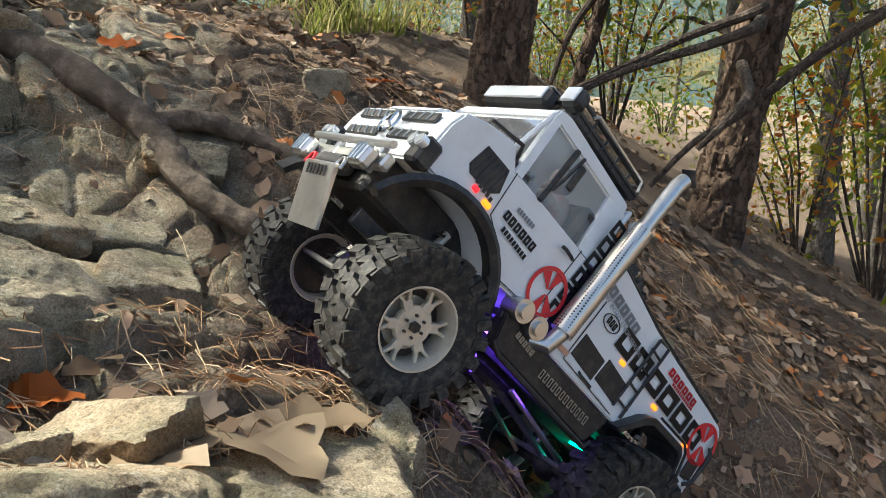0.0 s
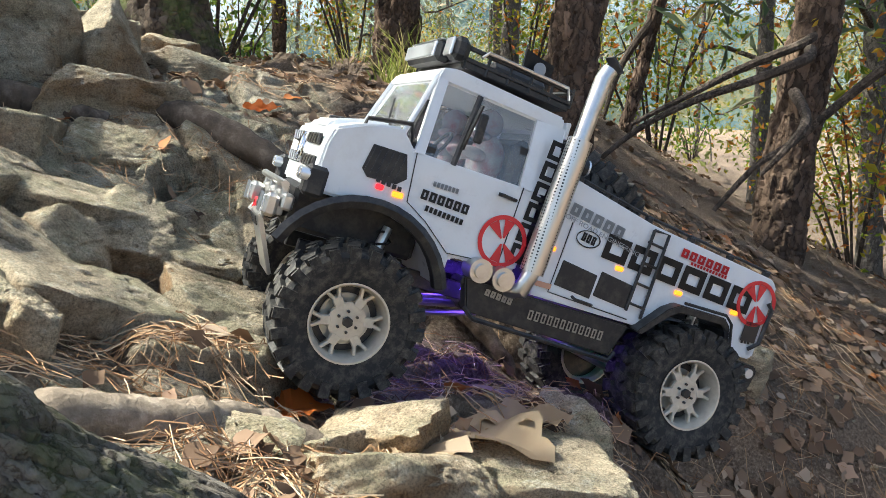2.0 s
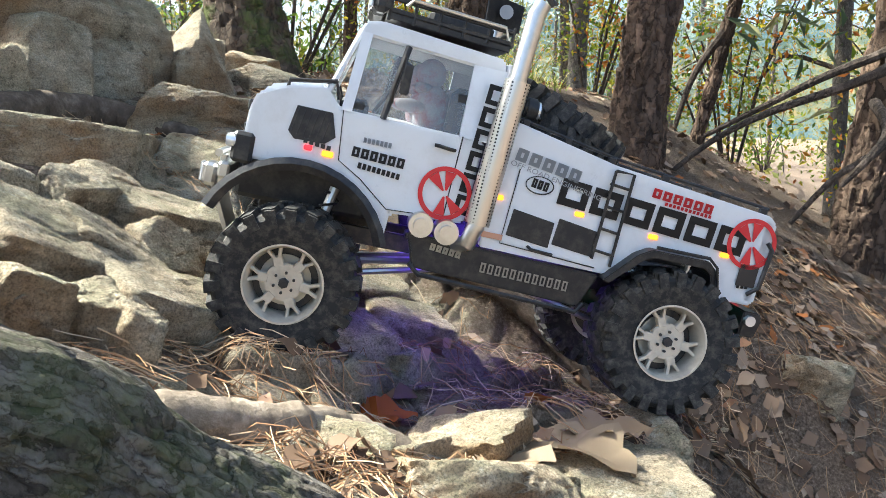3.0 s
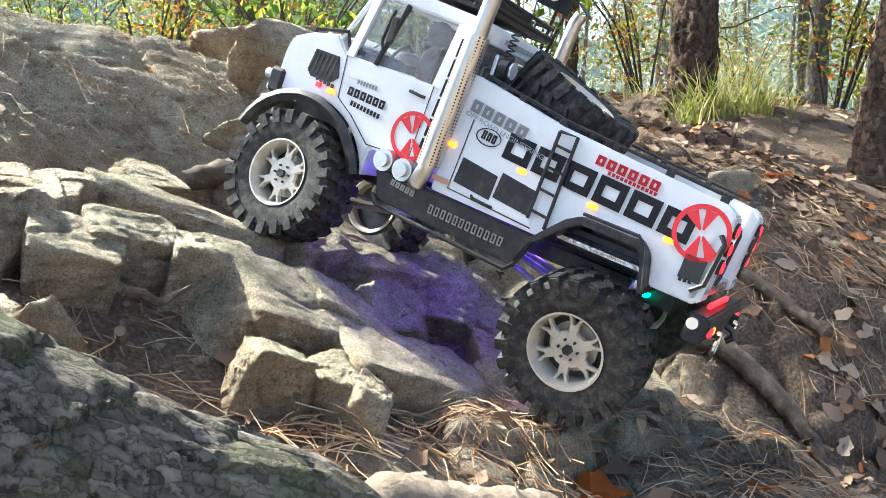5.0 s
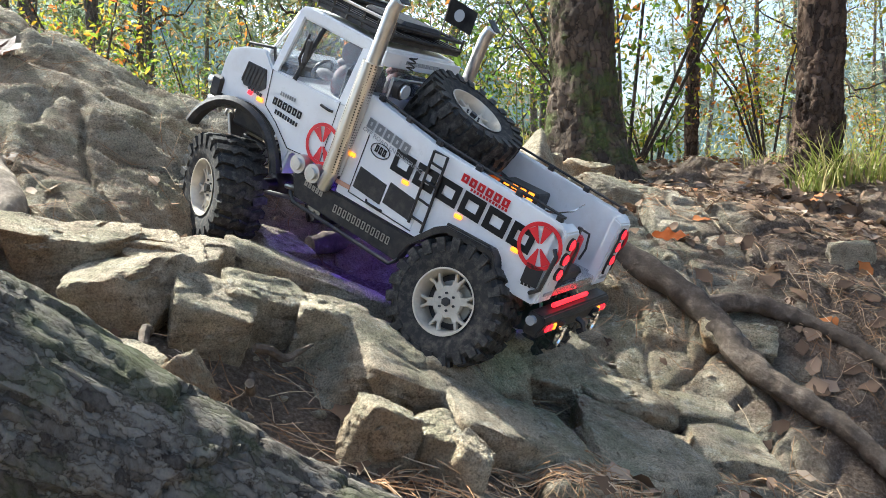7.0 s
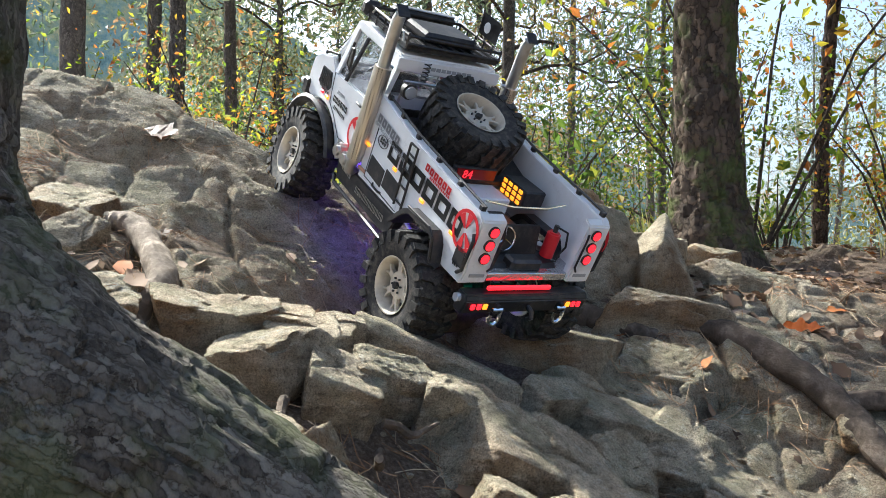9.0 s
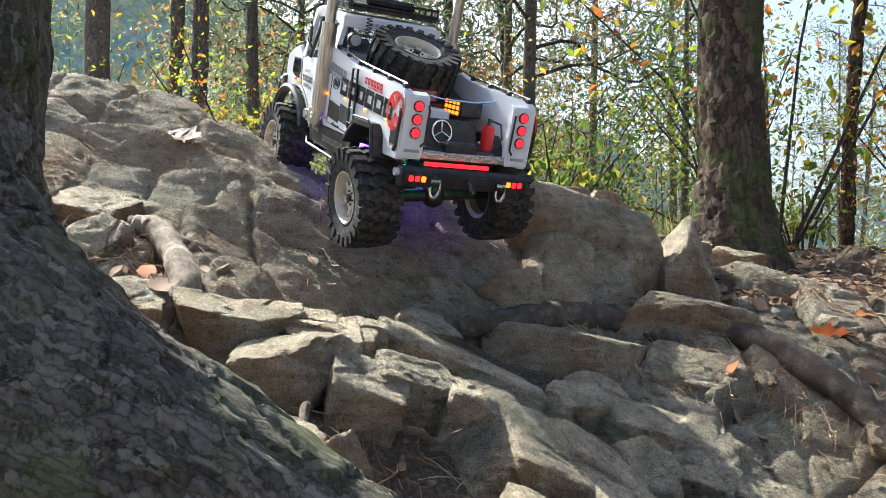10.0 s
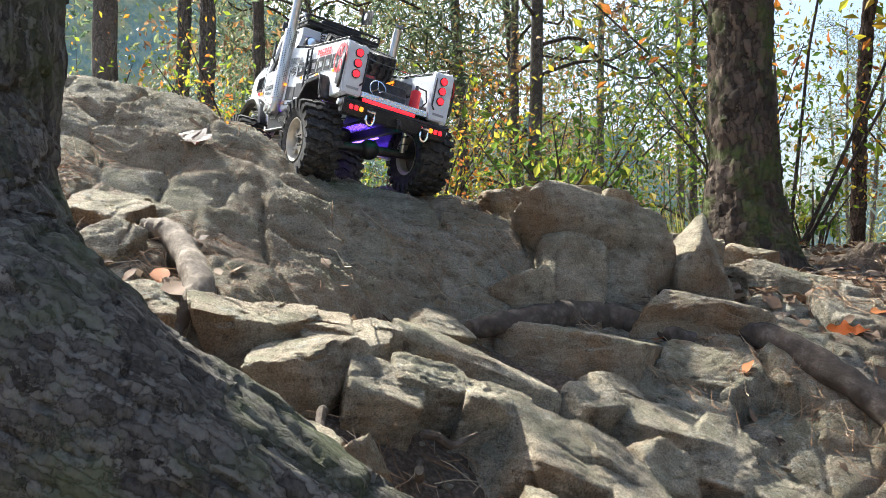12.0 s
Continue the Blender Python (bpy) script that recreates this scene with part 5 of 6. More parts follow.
rock(-0.162, 0.512, -0.224, 0.092, 0.061, 0.038, 20, 5, seed=56)
rock(-0.564, 1.603, 0.084, 0.121, 0.080, 0.078, 20, 0, seed=57)
rock(0.019, 0.685, -0.294, 0.081, 0.053, 0.048, 11, 0, seed=59)
rock(-0.088, 0.551, -0.241, 0.034, 0.023, 0.032, 27, 0, seed=60)
rock(-0.168, 0.742, -0.222, 0.062, 0.05, 0.048, 10, 0, label="smooth round tan stone lying on the litter", seed=61)


# ---- roots ----
def smooth_line(points, radii, n):
    """A finer line through points, with radii."""
    p = np.array(points, float)
    t = np.linspace(0, 1, len(p))
    s = np.linspace(0, 1, n)
    out = []
    for q in s:
        k = min(int(q * (len(p) - 1)), len(p) - 2)
        f = q * (len(p) - 1) - k
        a, b, c, e = p[max(k - 1, 0)], p[k], p[k + 1], p[min(k + 2, len(p) - 1)]
        out.append(0.5 * (2 * b + (c - a) * f + (2 * a - 5 * b + 4 * c - e) * f**2 + (3 * b - a - 3 * c + e) * f**3))
    return out, np.interp(s, t, radii)


def woody(name, points, radii, material, label, category, n=60, sides=24, rough=0.26, parent=None, flaky=0.0, seed=0):
    line, rr = smooth_line(points, radii, n)
    bm = tubes([Vector(q) for q in line], [float(r) for r in rr], sides)
    bm.normal_update()
    along = np.concatenate([[0], np.cumsum(np.linalg.norm(np.diff(np.array(line), axis=0), axis=1))])
    verts = bm.verts[:]
    normals = [v.normal.copy() for v in verts]
    for k, (v, nn) in enumerate(zip(verts, normals)):
        r = float(rr[min(k // sides, n - 1)])
        q = v.co / max(r, 0.004)
        d = rough * r * noise.fractal(q * 0.55 + Vector((seed, 0, 0)), 1.0, 2.0, 4)
        if flaky:
            # long overlapping plates, parted by narrow furrows that follow the stem
            ring, turn = min(k // sides, n - 1), 2 * math.pi * (k % sides) / sides
            flat = Vector((r * math.cos(turn), r * math.sin(turn), along[ring] * 0.36)) * 46
            flat += 0.55 * noise.noise_vector(flat * 0.9) + 0.2 * noise.noise_vector(flat * 3)
            cell, spot = noise.voronoi(flat, distance_metric="DISTANCE", exponent=2)
            own = noise.cell(spot[0] * 7.3)
            furrow = math.exp(-(cell[1] - cell[0]) / 0.07)
            d += flaky * (0.30 * own - 0.55 * furrow + 0.35 * (flat.z - spot[0].z) + 0.16 * noise.fractal(flat * 3.5, 0.8, 2.0, 3))
        v.co += nn * d
    ob = part(name, bm, material, parent)
    if flaky and not parent:
        turn = 2 * math.pi * np.arange(sides) / sides
        grown = np.stack([np.outer(rr, np.cos(turn)), np.outer(rr, np.sin(turn)), np.repeat(along[:, None] * 0.36, sides, 1)], -1)
        ob.data.attributes.new("stem", "FLOAT_VECTOR", "POINT").data.foreach_set("vector", grown.reshape(-1).astype(np.float32))
    ob.data.polygons.foreach_set("use_smooth", [True] * len(ob.data.polygons))
    return tagged(ob, label, category) if not parent else ob


woody("tree_root", [(-0.74, 0.10, 2.6), (-0.64, 0.14, 0.6), (-0.607, 0.143, 0.263), (-0.588, 0.128, 0.151), (-0.535, 0.132, 0.060), (-0.455, 0.150, 0.012), (-0.398, 0.192, -0.024), (-0.332, 0.262, -0.088), (-0.250, 0.335, -0.143), (-0.190, 0.385, -0.205), (-0.10, 0.42, -0.255), (0.0, 0.44, -0.31)], [0.075, 0.08, 0.083, 0.088, 0.087, 0.079, 0.064, 0.053, 0.045, 0.042, 0.034, 0.026], ROOT_BARK, "thick pine trunk and root with flaking grey-brown bark", "tree root", 620, 130, 0.09, flaky=0.007)
woody("tree_root", [(-0.60, 1.30, 0.06), (-0.520, 1.194, 0.021), (-0.405, 1.179, -0.004), (-0.347, 1.164, -0.021), (-0.284, 1.143, -0.050), (-0.224, 1.125, -0.086), (-0.184, 1.105, -0.120), (-0.143, 1.081, -0.155), (-0.107, 1.068, -0.19), (-0.07, 1.05, -0.26)], [0.02, 0.022, 0.022, 0.022, 0.021, 0.020, 0.019, 0.016, 0.011, 0.004], ROOT, "long grey-brown root crossing the slope", "tree root", 80, 16)
woody("tree_root", [(-0.224, 1.125, -0.090), (-0.168, 1.150, -0.083), (-0.091, 1.158, -0.105), (-0.010, 1.138, -0.141), (0.08, 1.10, -0.20)], [0.014, 0.014, 0.012, 0.010, 0.006], ROOT, "forked root half buried in litter", "tree root", 50, 12)
woody("tree_root", [(-0.196, 1.10, -0.110), (-0.140, 1.068, -0.16), (-0.083, 1.053, -0.19), (-0.007, 1.032, -0.235), (0.07, 1.0, -0.32), (0.10, 0.985, -0.44)], [0.016, 0.017, 0.016, 0.013, 0.009, 0.003], ROOT, "bare root running down the bank", "tree root", 50, 12)
woody("tree_root", [(-0.653, 0.809, 0.010), (-0.626, 0.905, 0.018), (-0.603, 1.060, 0.020), (-0.541, 1.104, 0.006), (-0.471, 1.126, -0.017)], [0.012, 0.02, 0.024, 0.02, 0.012], ROOT, "dark root along the foot of the boulder", "tree root", 50, 14)
woody("tree_root", [(-0.908, 0.492, 0.137), (-0.873, 0.504, 0.130), (-0.794, 0.480, 0.092), (-0.745, 0.454, 0.062), (-0.725, 0.413, 0.036), (-0.70, 0.37, 0.0)], [0.012, 0.016, 0.017, 0.016, 0.015, 0.01], PALE_ROOT, "pale weathered root over the stones", "tree root", 50, 14)
woody("tree_root", [(-0.285, 0.435, -0.225), (-0.245, 0.462, -0.186), (-0.211, 0.487, -0.192), (-0.181, 0.508, -0.203), (-0.151, 0.542, -0.214), (-0.115, 0.548, -0.226), (-0.06, 0.545, -0.25)], [0.006, 0.018, 0.019, 0.018, 0.015, 0.012, 0.005], PALE_ROOT, "smooth pale root beside the ledge", "tree root", 50, 14)
for k, (x, y, z, a, l) in enumerate(((-0.53, 0.43, -0.035, -50, 0.07), (-0.47, 0.49, -0.06, 70, 0.06), (-0.44, 0.45, -0.08, 130, 0.07))):
    d = Vector((math.cos(radians(a)), math.sin(radians(a)), -0.1))
    woody("twig", [Vector((x, y, z)) + d * l * q + Vector((0, 0, 0.006 * math.sin(7 * q + k))) for q in (0, 0.25, 0.5, 0.75, 1)], [0.004, 0.0045, 0.004, 0.003, 0.0015], ROOT, "crooked brown twig on gravelly soil", "twig", 24, 8, seed=k)


# ---- trees ----
def leaf_material(name, stops, through_light=0.45, rough=0.55):
    m = mat(name, stops[0][1], rough, 0, 0.3)
    g = nd(m, "NewGeometry")
    c = ramp(m, g.outputs["Random Per Island"], stops)
    colour(m, c)
    b = m.node_tree.nodes["Principled BSDF"]
    t, x = nd(m, "BsdfTranslucent"), nd(m, "MixShader")
    x.inputs[0].default_value = through_light
    ln(m, c, t.inputs[0])
    ln(m, b.outputs[0], x.inputs[1])
    ln(m, t.outputs[0], x.inputs[2])
    ln(m, x.outputs[0], m.node_tree.nodes["Material Output"].inputs[0])
    return m


PINE_LEAF = leaf_material("pine_needles_green", [(0.0, (0.045, 0.075, 0.028)), (0.5, (0.085, 0.115, 0.04)), (0.85, (0.15, 0.15, 0.055)), (1.0, (0.24, 0.16, 0.06))], 0.6)
# Lighter, greyer than the near pines' needles: haze painted into the colour.
FAR_PINE = leaf_material("haze_paled_pine_needles", [(0.0, (0.10, 0.14, 0.09)), (0.6, (0.17, 0.21, 0.12)), (0.9, (0.26, 0.25, 0.13)), (1.0, (0.36, 0.25, 0.11))], 0.68)
OAK_LEAF = leaf_material("autumn_oak_leaves", [(0.0, (0.10, 0.16, 0.02)), (0.35, (0.22, 0.27, 0.025)), (0.62, (0.42, 0.34, 0.03)), (0.82, (0.45, 0.17, 0.03)), (1.0, (0.30, 0.10, 0.035))], 0.68)
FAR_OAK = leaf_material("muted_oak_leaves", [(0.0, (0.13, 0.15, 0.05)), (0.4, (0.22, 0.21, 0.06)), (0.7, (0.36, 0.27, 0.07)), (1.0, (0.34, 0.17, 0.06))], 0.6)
GREEN_LEAF = leaf_material("shrub_leaves", [(0.0, (0.05, 0.10, 0.018)), (0.6, (0.13, 0.19, 0.03)), (0.9, (0.30, 0.29, 0.035)), (1.0, (0.36, 0.2, 0.04))], 0.66)
GRASS = leaf_material("dry_grass", [(0.0, (0.12, 0.17, 0.03)), (0.5, (0.30, 0.31, 0.07)), (1.0, (0.48, 0.40, 0.20))], 0.5)
LITTER = leaf_material("dead_leaves", [(0.0, (0.07, 0.042, 0.026)), (0.4, (0.17, 0.105, 0.062)), (0.75, (0.29, 0.19, 0.12)), (0.93, (0.42, 0.32, 0.23)), (0.97, (0.42, 0.15, 0.045)), (1.0, (0.34, 0.12, 0.03))], 0.2, 0.75)
NEEDLES = leaf_material("dead_pine_needles", [(0.0, (0.20, 0.10, 0.045)), (0.4, (0.40, 0.23, 0.11)), (1.0, (0.60, 0.46, 0.30))], 0.1, 0.7)
BRANCH = bark_material("dead_branch_bark", (0.05, 0.04, 0.032), (0.16, 0.125, 0.10), 2.0)


# Bark colour lightened and greyed to imitate haze over the farther trunks.
FAR_BARK = bark_material("haze_paled_pine_bark", (0.09, 0.08, 0.07), (0.26, 0.23, 0.20), 2.0)


def sprays(centres, n, spread, size, rng, slim=0.45, droop=0.3):
    """Many small leaves round centres: arrays of verts and faces (two bent halves a leaf)."""
    c = centres[rng.integers(0, len(centres), n)]
    p = c + rng.normal(size=(n, 3)) * spread
    a = rng.normal(size=(n, 3))
    a[:, 2] -= droop
    a /= np.linalg.norm(a, axis=1)[:, None]
    b = np.cross(a, rng.normal(size=(n, 3)))
    b /= np.linalg.norm(b, axis=1)[:, None] + 1e-9
    up = np.cross(a, b)
    s = (size * rng.uniform(0.6, 1.4, n))[:, None]
    tip, mid = p + a * s, p + a * s * 0.5
    left, right = mid + b * s * slim * 0.5 + up * s * 0.12, mid - b * s * slim * 0.5 + up * s * 0.12
    verts = np.stack([p, left, tip, right], 1).reshape(-1, 3)
    k = np.arange(n)[:, None] * 4
    faces = np.concatenate([k + [0, 1, 2], k + [0, 2, 3]])
    return verts, faces


def leaf_object(name, verts, faces, material, parent=None):
    ob = mesh_object(name, verts.tolist(), faces.tolist(), material, False, parent)
    return ob


def build_tree(seed, tall, r, crown_low, leaf, size, count, material, label, reach=1.3, limbs=9, lean=(0, 0)):
    """One tree at the origin: trunk, limbs, crown."""
    rng = np.random.default_rng(seed)
    tree = new("tree")
    line = [(lean[0] * z + 0.04 * r * 10 * math.sin(z * 1.3 + seed), lean[1] * z + 0.03 * r * 10 * math.cos(z * 1.1 + seed), z) for z in np.linspace(-0.3, tall, 9)]
    rr = [r * 1.5, r * 1.08] + [r * (1 - 0.75 * q) for q in np.linspace(0.05, 1, 7)]
    woody("trunk", line, rr, FAR_BARK, "", "", 48, 14, 0.16, parent=tree, seed=seed)
    ends = []
    for k in range(limbs):
        z = crown_low + (tall - crown_low) * (k + rng.uniform(0, 0.8)) / limbs
        a = rng.uniform(0, 6.28)
        l = reach * rng.uniform(0.5, 1.0) * (1.15 - 0.6 * (z - crown_low) / (tall - crown_low))
        base = Vector((float(np.interp(z, [q[2] for q in line], [q[0] for q in line])), float(np.interp(z, [q[2] for q in line], [q[1] for q in line])), z))
        d = Vector((math.cos(a), math.sin(a), rng.uniform(-0.05, 0.45)))
        side = Vector((-math.sin(a), math.cos(a), 0)) * rng.uniform(-0.3, 0.3)
        pts = [base, base + d * l * 0.3 + side * l * 0.2 + Vector((0, 0, 0.10 * l)), base + d * l * 0.55 - side * l * 0.3, base + d * l * 0.75 + side * l * 0.8 + Vector((0, 0, 0.12 * l)), base + d * l + side * l * 0.5 + Vector((0, 0, 0.08 * l))]
        part("limb", tubes([Vector(q) for q in smooth_line(pts, [1, 1, 1, 1, 1], 12)[0]], [r * 0.32 * (1 - 0.07 * j) for j in range(12)], 6), BRANCH, tree)
        for q in np.linspace(0.35, 1.05, 5):
            ends.append(base + d * l * q + side * l * 0.5 * q + Vector(rng.normal(size=3)) * 0.12 * l)
    v, f = sprays(np.array(ends), count, leaf * 1.0, size, rng, 0.16 if material == FAR_PINE else 0.5)
    leaf_object("crown", v, f, material, tree)
    return tagged(tree, label, "tree", group="woodland trees")


def place(tree, x, y, turn=0.0, dz=0.0):
    tree.matrix_basis = pose(x, y, float(smooth_height(x, y)) + dz, 0, 0, turn)
    return tree


# the near pines
def near_pine(x, y, r, tall, lean, seed, label, flare=1.6, limbs=(), bark=BARK):
    z = float(smooth_height(x, y))
    tree = new("tree")
    tree.matrix_basis = pose(x, y, z)
    pts = [(lean[0] * q + 0.012 * math.sin(3 * q + seed), lean[1] * q, q) for q in (-0.2, -0.03, 0.08, 0.25, 0.5, 0.9, 1.4, 2.2, tall)]
    rr = [r * flare * 1.3, r * flare, r * (1 + 0.5 * (flare - 1)), r * 1.05, r, r * 0.97, r * 0.93, r * 0.88, r * 0.6]
    woody("trunk", pts, rr, bark, "", "", 260, 60, 0.10, parent=tree, flaky=0.012, seed=seed)
    rng = np.random.default_rng(seed)
    for k, line in enumerate(limbs):
        part("limb", tubes([Vector(q) - Vector((x, y, z)) for q in smooth_line(line, [1] * len(line), 16)[0]], [0.014 * (1 - 0.04 * j) for j in range(16)], 8), BRANCH, tree)
    ends = np.array([(lean[0] * tall + rng.normal() * 0.9, lean[1] * tall + rng.normal() * 0.9, tall - 0.3 + rng.normal() * 0.6) for _ in range(26)])
    v, f = sprays(ends, 1500, 0.22, 0.10, rng)
    leaf_object("crown", v, f, PINE_LEAF, tree)
    return tagged(tree, label, "tree", group="woodland trees")


near_pine(-0.635, 1.86, 0.074, 4.6, (0.0, 0.02), 3, "large pine with mossy furrowed bark and flared base", 1.9, bark=MOSSY_BARK)
near_pine(-0.726, 2.065, 0.036, 4.4, (0.085, 0.0), 5, "slender pine stem leaning beside the mossy trunk", 1.2)
near_pine(-0.175, 2.33, 0.055, 4.5, (0.03, 0.0), 7, "straight brown pine trunk above a grass tuft", 1.35)
near_pine(0.245, 1.95, 0.055, 4.4, (0.14, 0.0), 9, "dark pine trunk with rugged bark leaning over the bank", 1.3)
near_pine(0.80, 2.03, 0.056, 4.5, (0.10, 0.02), 11, "dark pine trunk with bare dead side branches", 1.3, (
    [(0.86, 2.03, 0.20), (0.816, 1.991, 0.166), (0.699, 2.034, 0.114), (0.574, 2.070, 0.046), (0.441, 2.096, -0.026)],
    [(1.2, 1.70, 0.30), (1.000, 1.801, 0.162), (0.887, 1.862, 0.059), (0.768, 1.910, -0.065), (0.696, 1.932, -0.119), (0.611, 1.947, -0.225)],
    [(0.83, 2.0, 0.15), (0.760, 1.85, 0.118), (0.670, 1.864, 0.078), (0.540, 1.909, 0.029), (0.423, 1.938, -0.036), (0.313, 1.956, -0.130)],
    [(0.801, 2.0, 0.05), (0.75, 1.80, -0.01), (0.696, 1.748, -0.065), (0.649, 1.763, -0.125)]))
near_pine(-0.73, 3.45, 0.026, 4.4, (0.07, 0.0), 15, "thin pine stem deeper in the wood", 1.2)
for k, (x, y) in enumerate(((-4.06, 2.68), (-3.35, 2.34), (-4.16, 3.35))):
    near_pine(x, y, 0.04, 6.8, (0.02 - 0.02 * k, 0.0), 16 + k, "slim pine behind the boulder, bark greyed for haze", 1.3, bark=FAR_BARK)
near_pine(0.50, 2.55, 0.020, 3.2, (0.22, 0.0), 13, "thin dark young tree behind the bank", 1.2, ([(0.583, 2.541, 0.274), (0.502, 2.571, 0.140), (0.447, 2.586, -0.05)],))

far_kinds = [
    build_tree(21, 5.2, 0.040, 1.0, 0.13, 0.085, 5200, FAR_PINE, "tall pine in the woodland with dull green needles, paled for haze", 1.2, 17),
    build_tree(22, 4.6, 0.034, 0.8, 0.13, 0.08, 5200, FAR_PINE, "pine in the woodland with a green crown paled for haze", 1.1, 16, (0.06, 0.02)),
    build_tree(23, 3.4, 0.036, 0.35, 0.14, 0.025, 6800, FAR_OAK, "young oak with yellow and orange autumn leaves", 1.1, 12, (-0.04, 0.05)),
    build_tree(24, 3.0, 0.030, 0.3, 0.14, 0.026, 6500, GREEN_LEAF, "small broad-leaved tree with green and yellow leaves", 1.0, 12),
]
spots = [(-4.67, 4.23, 1), (-3.16, 4.22, 1), (-2.6, 4.12, 0), (0.26, 3.97, 1), (-4.9, 4.3, 2), (-3.3, 5.0, 2), (-2.2, 5.6, 3), (1.5, 2.95, 1), (1.3, 3.6, 3)]
# The oak at (-7.0, 2.75) is unseen, added towards the sun for dapple.
spots += [(-7.0, 2.75, 2), (2.2, 3.9, 2), (3.0, 3.4, 3), (2.6, 4.8, 2), (3.6, 4.6, 2), (3.4, 6.4, 2), (0.3, 6.0, 3), (-6.2, 6.3, 1), (-4.0, 6.2, 1)]
rng = np.random.default_rng(7)
while len(spots) < 51:
    a, d = rng.uniform(-62, 118), rng.uniform(6.0, 20) if len(spots) < 38 else rng.uniform(14, 34)
    x, y = -d * math.sin(radians(a)), d * math.cos(radians(a))
    from_sun = math.degrees(math.atan2(-(x + 0.3), y - 0.8)) - 80
    if all(math.hypot(x - q[0], y - q[1]) > 0.55 for q in spots) and not (abs(from_sun) < 20 and d < 15):
        spots.append((x, y, int(rng.choice([0, 1, 2, 3], p=[0.42, 0.34, 0.12, 0.12]))))
used = set()
for x, y, kind in spots:
    turn = rng.uniform(0, 360)
    if kind not in used:
        used.add(kind)
        place(far_kinds[kind], x, y, turn)
    else:
        t = copy_thing(far_kinds[kind], Matrix())
        place(t, x, y, turn)
        s = rng.uniform(0.8, 1.25)
        t.scale = (s, s, s * rng.uniform(0.9, 1.1))


# Added light blocker: crown stays out of view and darkens the bank.
shade = build_tree(25, 4.3, 0.05, 3.1, 0.18, 0.06, 4200, GREEN_LEAF, "added tree with an unseen crown that shades the leafy bank", 0.55, 14)
place(shade, -3.1, 1.66)


def build_shrub(seed, tall, leaf, count, material, label):
    rng = np.random.default_rng(seed)
    sh = new("shrub")
    ends = []
    for k in range(7):
        a = rng.uniform(0, 6.28)
        tip = Vector((math.cos(a) * tall * rng.uniform(0.2, 0.7), math.sin(a) * tall * rng.uniform(0.2, 0.7), tall * rng.uniform(0.6, 1.0)))
        pts = [Vector((0, 0, -0.05)), tip * 0.4 + Vector((0, 0, 0.12 * tall)), tip]
        part("stem", tubes(pts, [0.006, 0.004, 0.0015], 5), BRANCH, sh)
        for q in np.linspace(0.3, 1, 7):
            ends.append(tip * q + Vector((0, 0, 0.1 * tall * (1 - q))))
    v, f = sprays(np.array(ends), count, tall * 0.10, leaf, rng, 0.5)
    leaf_object("leaves", v, f, material, sh)
    return tagged(sh, label, "shrub", group="undergrowth")


shrubs = [build_shrub(31, 0.75, 0.021, 1150, OAK_LEAF, "oak sapling with yellow and orange leaves"), build_shrub(32, 0.8, 0.019, 1500, GREEN_LEAF, "leafy green shrub at the wood's edge"), build_shrub(33, 0.40, 0.032, 260, GREEN_LEAF, "low yellow-green sapling behind the boulder"), build_shrub(34, 1.1, 0.034, 700, OAK_LEAF, "tall oak sapling with turning leaves")]
spots2 = [(-1.15, 1.95, 2), (-1.35, 2.15, 2), (-0.85, 2.5, 1), (-1.9, 2.3, 0), (1.35, 2.3, 3), (1.15, 2.35, 0), (0.75, 3.1, 0), (1.7, 2.9, 3), (0.25, 3.2, 0), (1.8, 2.3, 0), (1.25, 1.45, 2), (1.45, 1.85, 0), (-2.4, 1.9, 0), (-2.6, 2.6, 1), (-1.7, 3.0, 1), (-2.9, 1.5, 0), (-0.35, 2.9, 0), (-0.78, 2.7, 3)]
while len(spots2) < 60:
    a, d = rng.uniform(-58, 100), rng.uniform(3.4, 11)
    if a > 12 or d > 6:
        spots2.append((-d * math.sin(radians(a)), d * math.cos(radians(a)), int(rng.choice([0, 1, 2, 3], p=[0.25, 0.3, 0.35, 0.1]))))
used = set()
for x, y, kind in spots2:
    turn = rng.uniform(0, 360)
    if kind not in used:
        used.add(kind)
        place(shrubs[kind], x, y, turn)
    else:
        t = copy_thing(shrubs[kind], Matrix())
        place(t, x, y, turn)
        s = rng.uniform(0.75, 1.35)
        t.scale = (s, s, s)


def build_tuft(seed, tall, count, label):
    rng = np.random.default_rng(seed)
    verts, faces = [], []
    for k in range(count):
        a, l, w = rng.uniform(0, 6.28), tall * rng.uniform(0.5, 1.1), 0.0028
        out = rng.uniform(0.25, 1.0)
        o = np.array([rng.normal() * 0.03, rng.normal() * 0.03, -0.01])
        d, s = np.array([math.cos(a), math.sin(a), 0]), np.array([-math.sin(a), math.cos(a), 0])
        base = len(verts)
        for j, q in enumerate((0, 0.35, 0.7, 1.0)):
            c = o + d * l * out * q**1.6 + np.array([0, 0, l * (q - 0.45 * out * q**2.2)])
            verts += [c - s * w * (1 - 0.9 * q), c + s * w * (1 - 0.9 * q)]
        for j in range(3):
            i = base + 2 * j
            faces.append((i, i + 1, i + 3, i + 2))
    ob = mesh_object("grass_tuft", [tuple(v) for v in verts], faces, GRASS, False)
    return tagged(ob, label, "grass", group="grass tufts", kind="stuff")


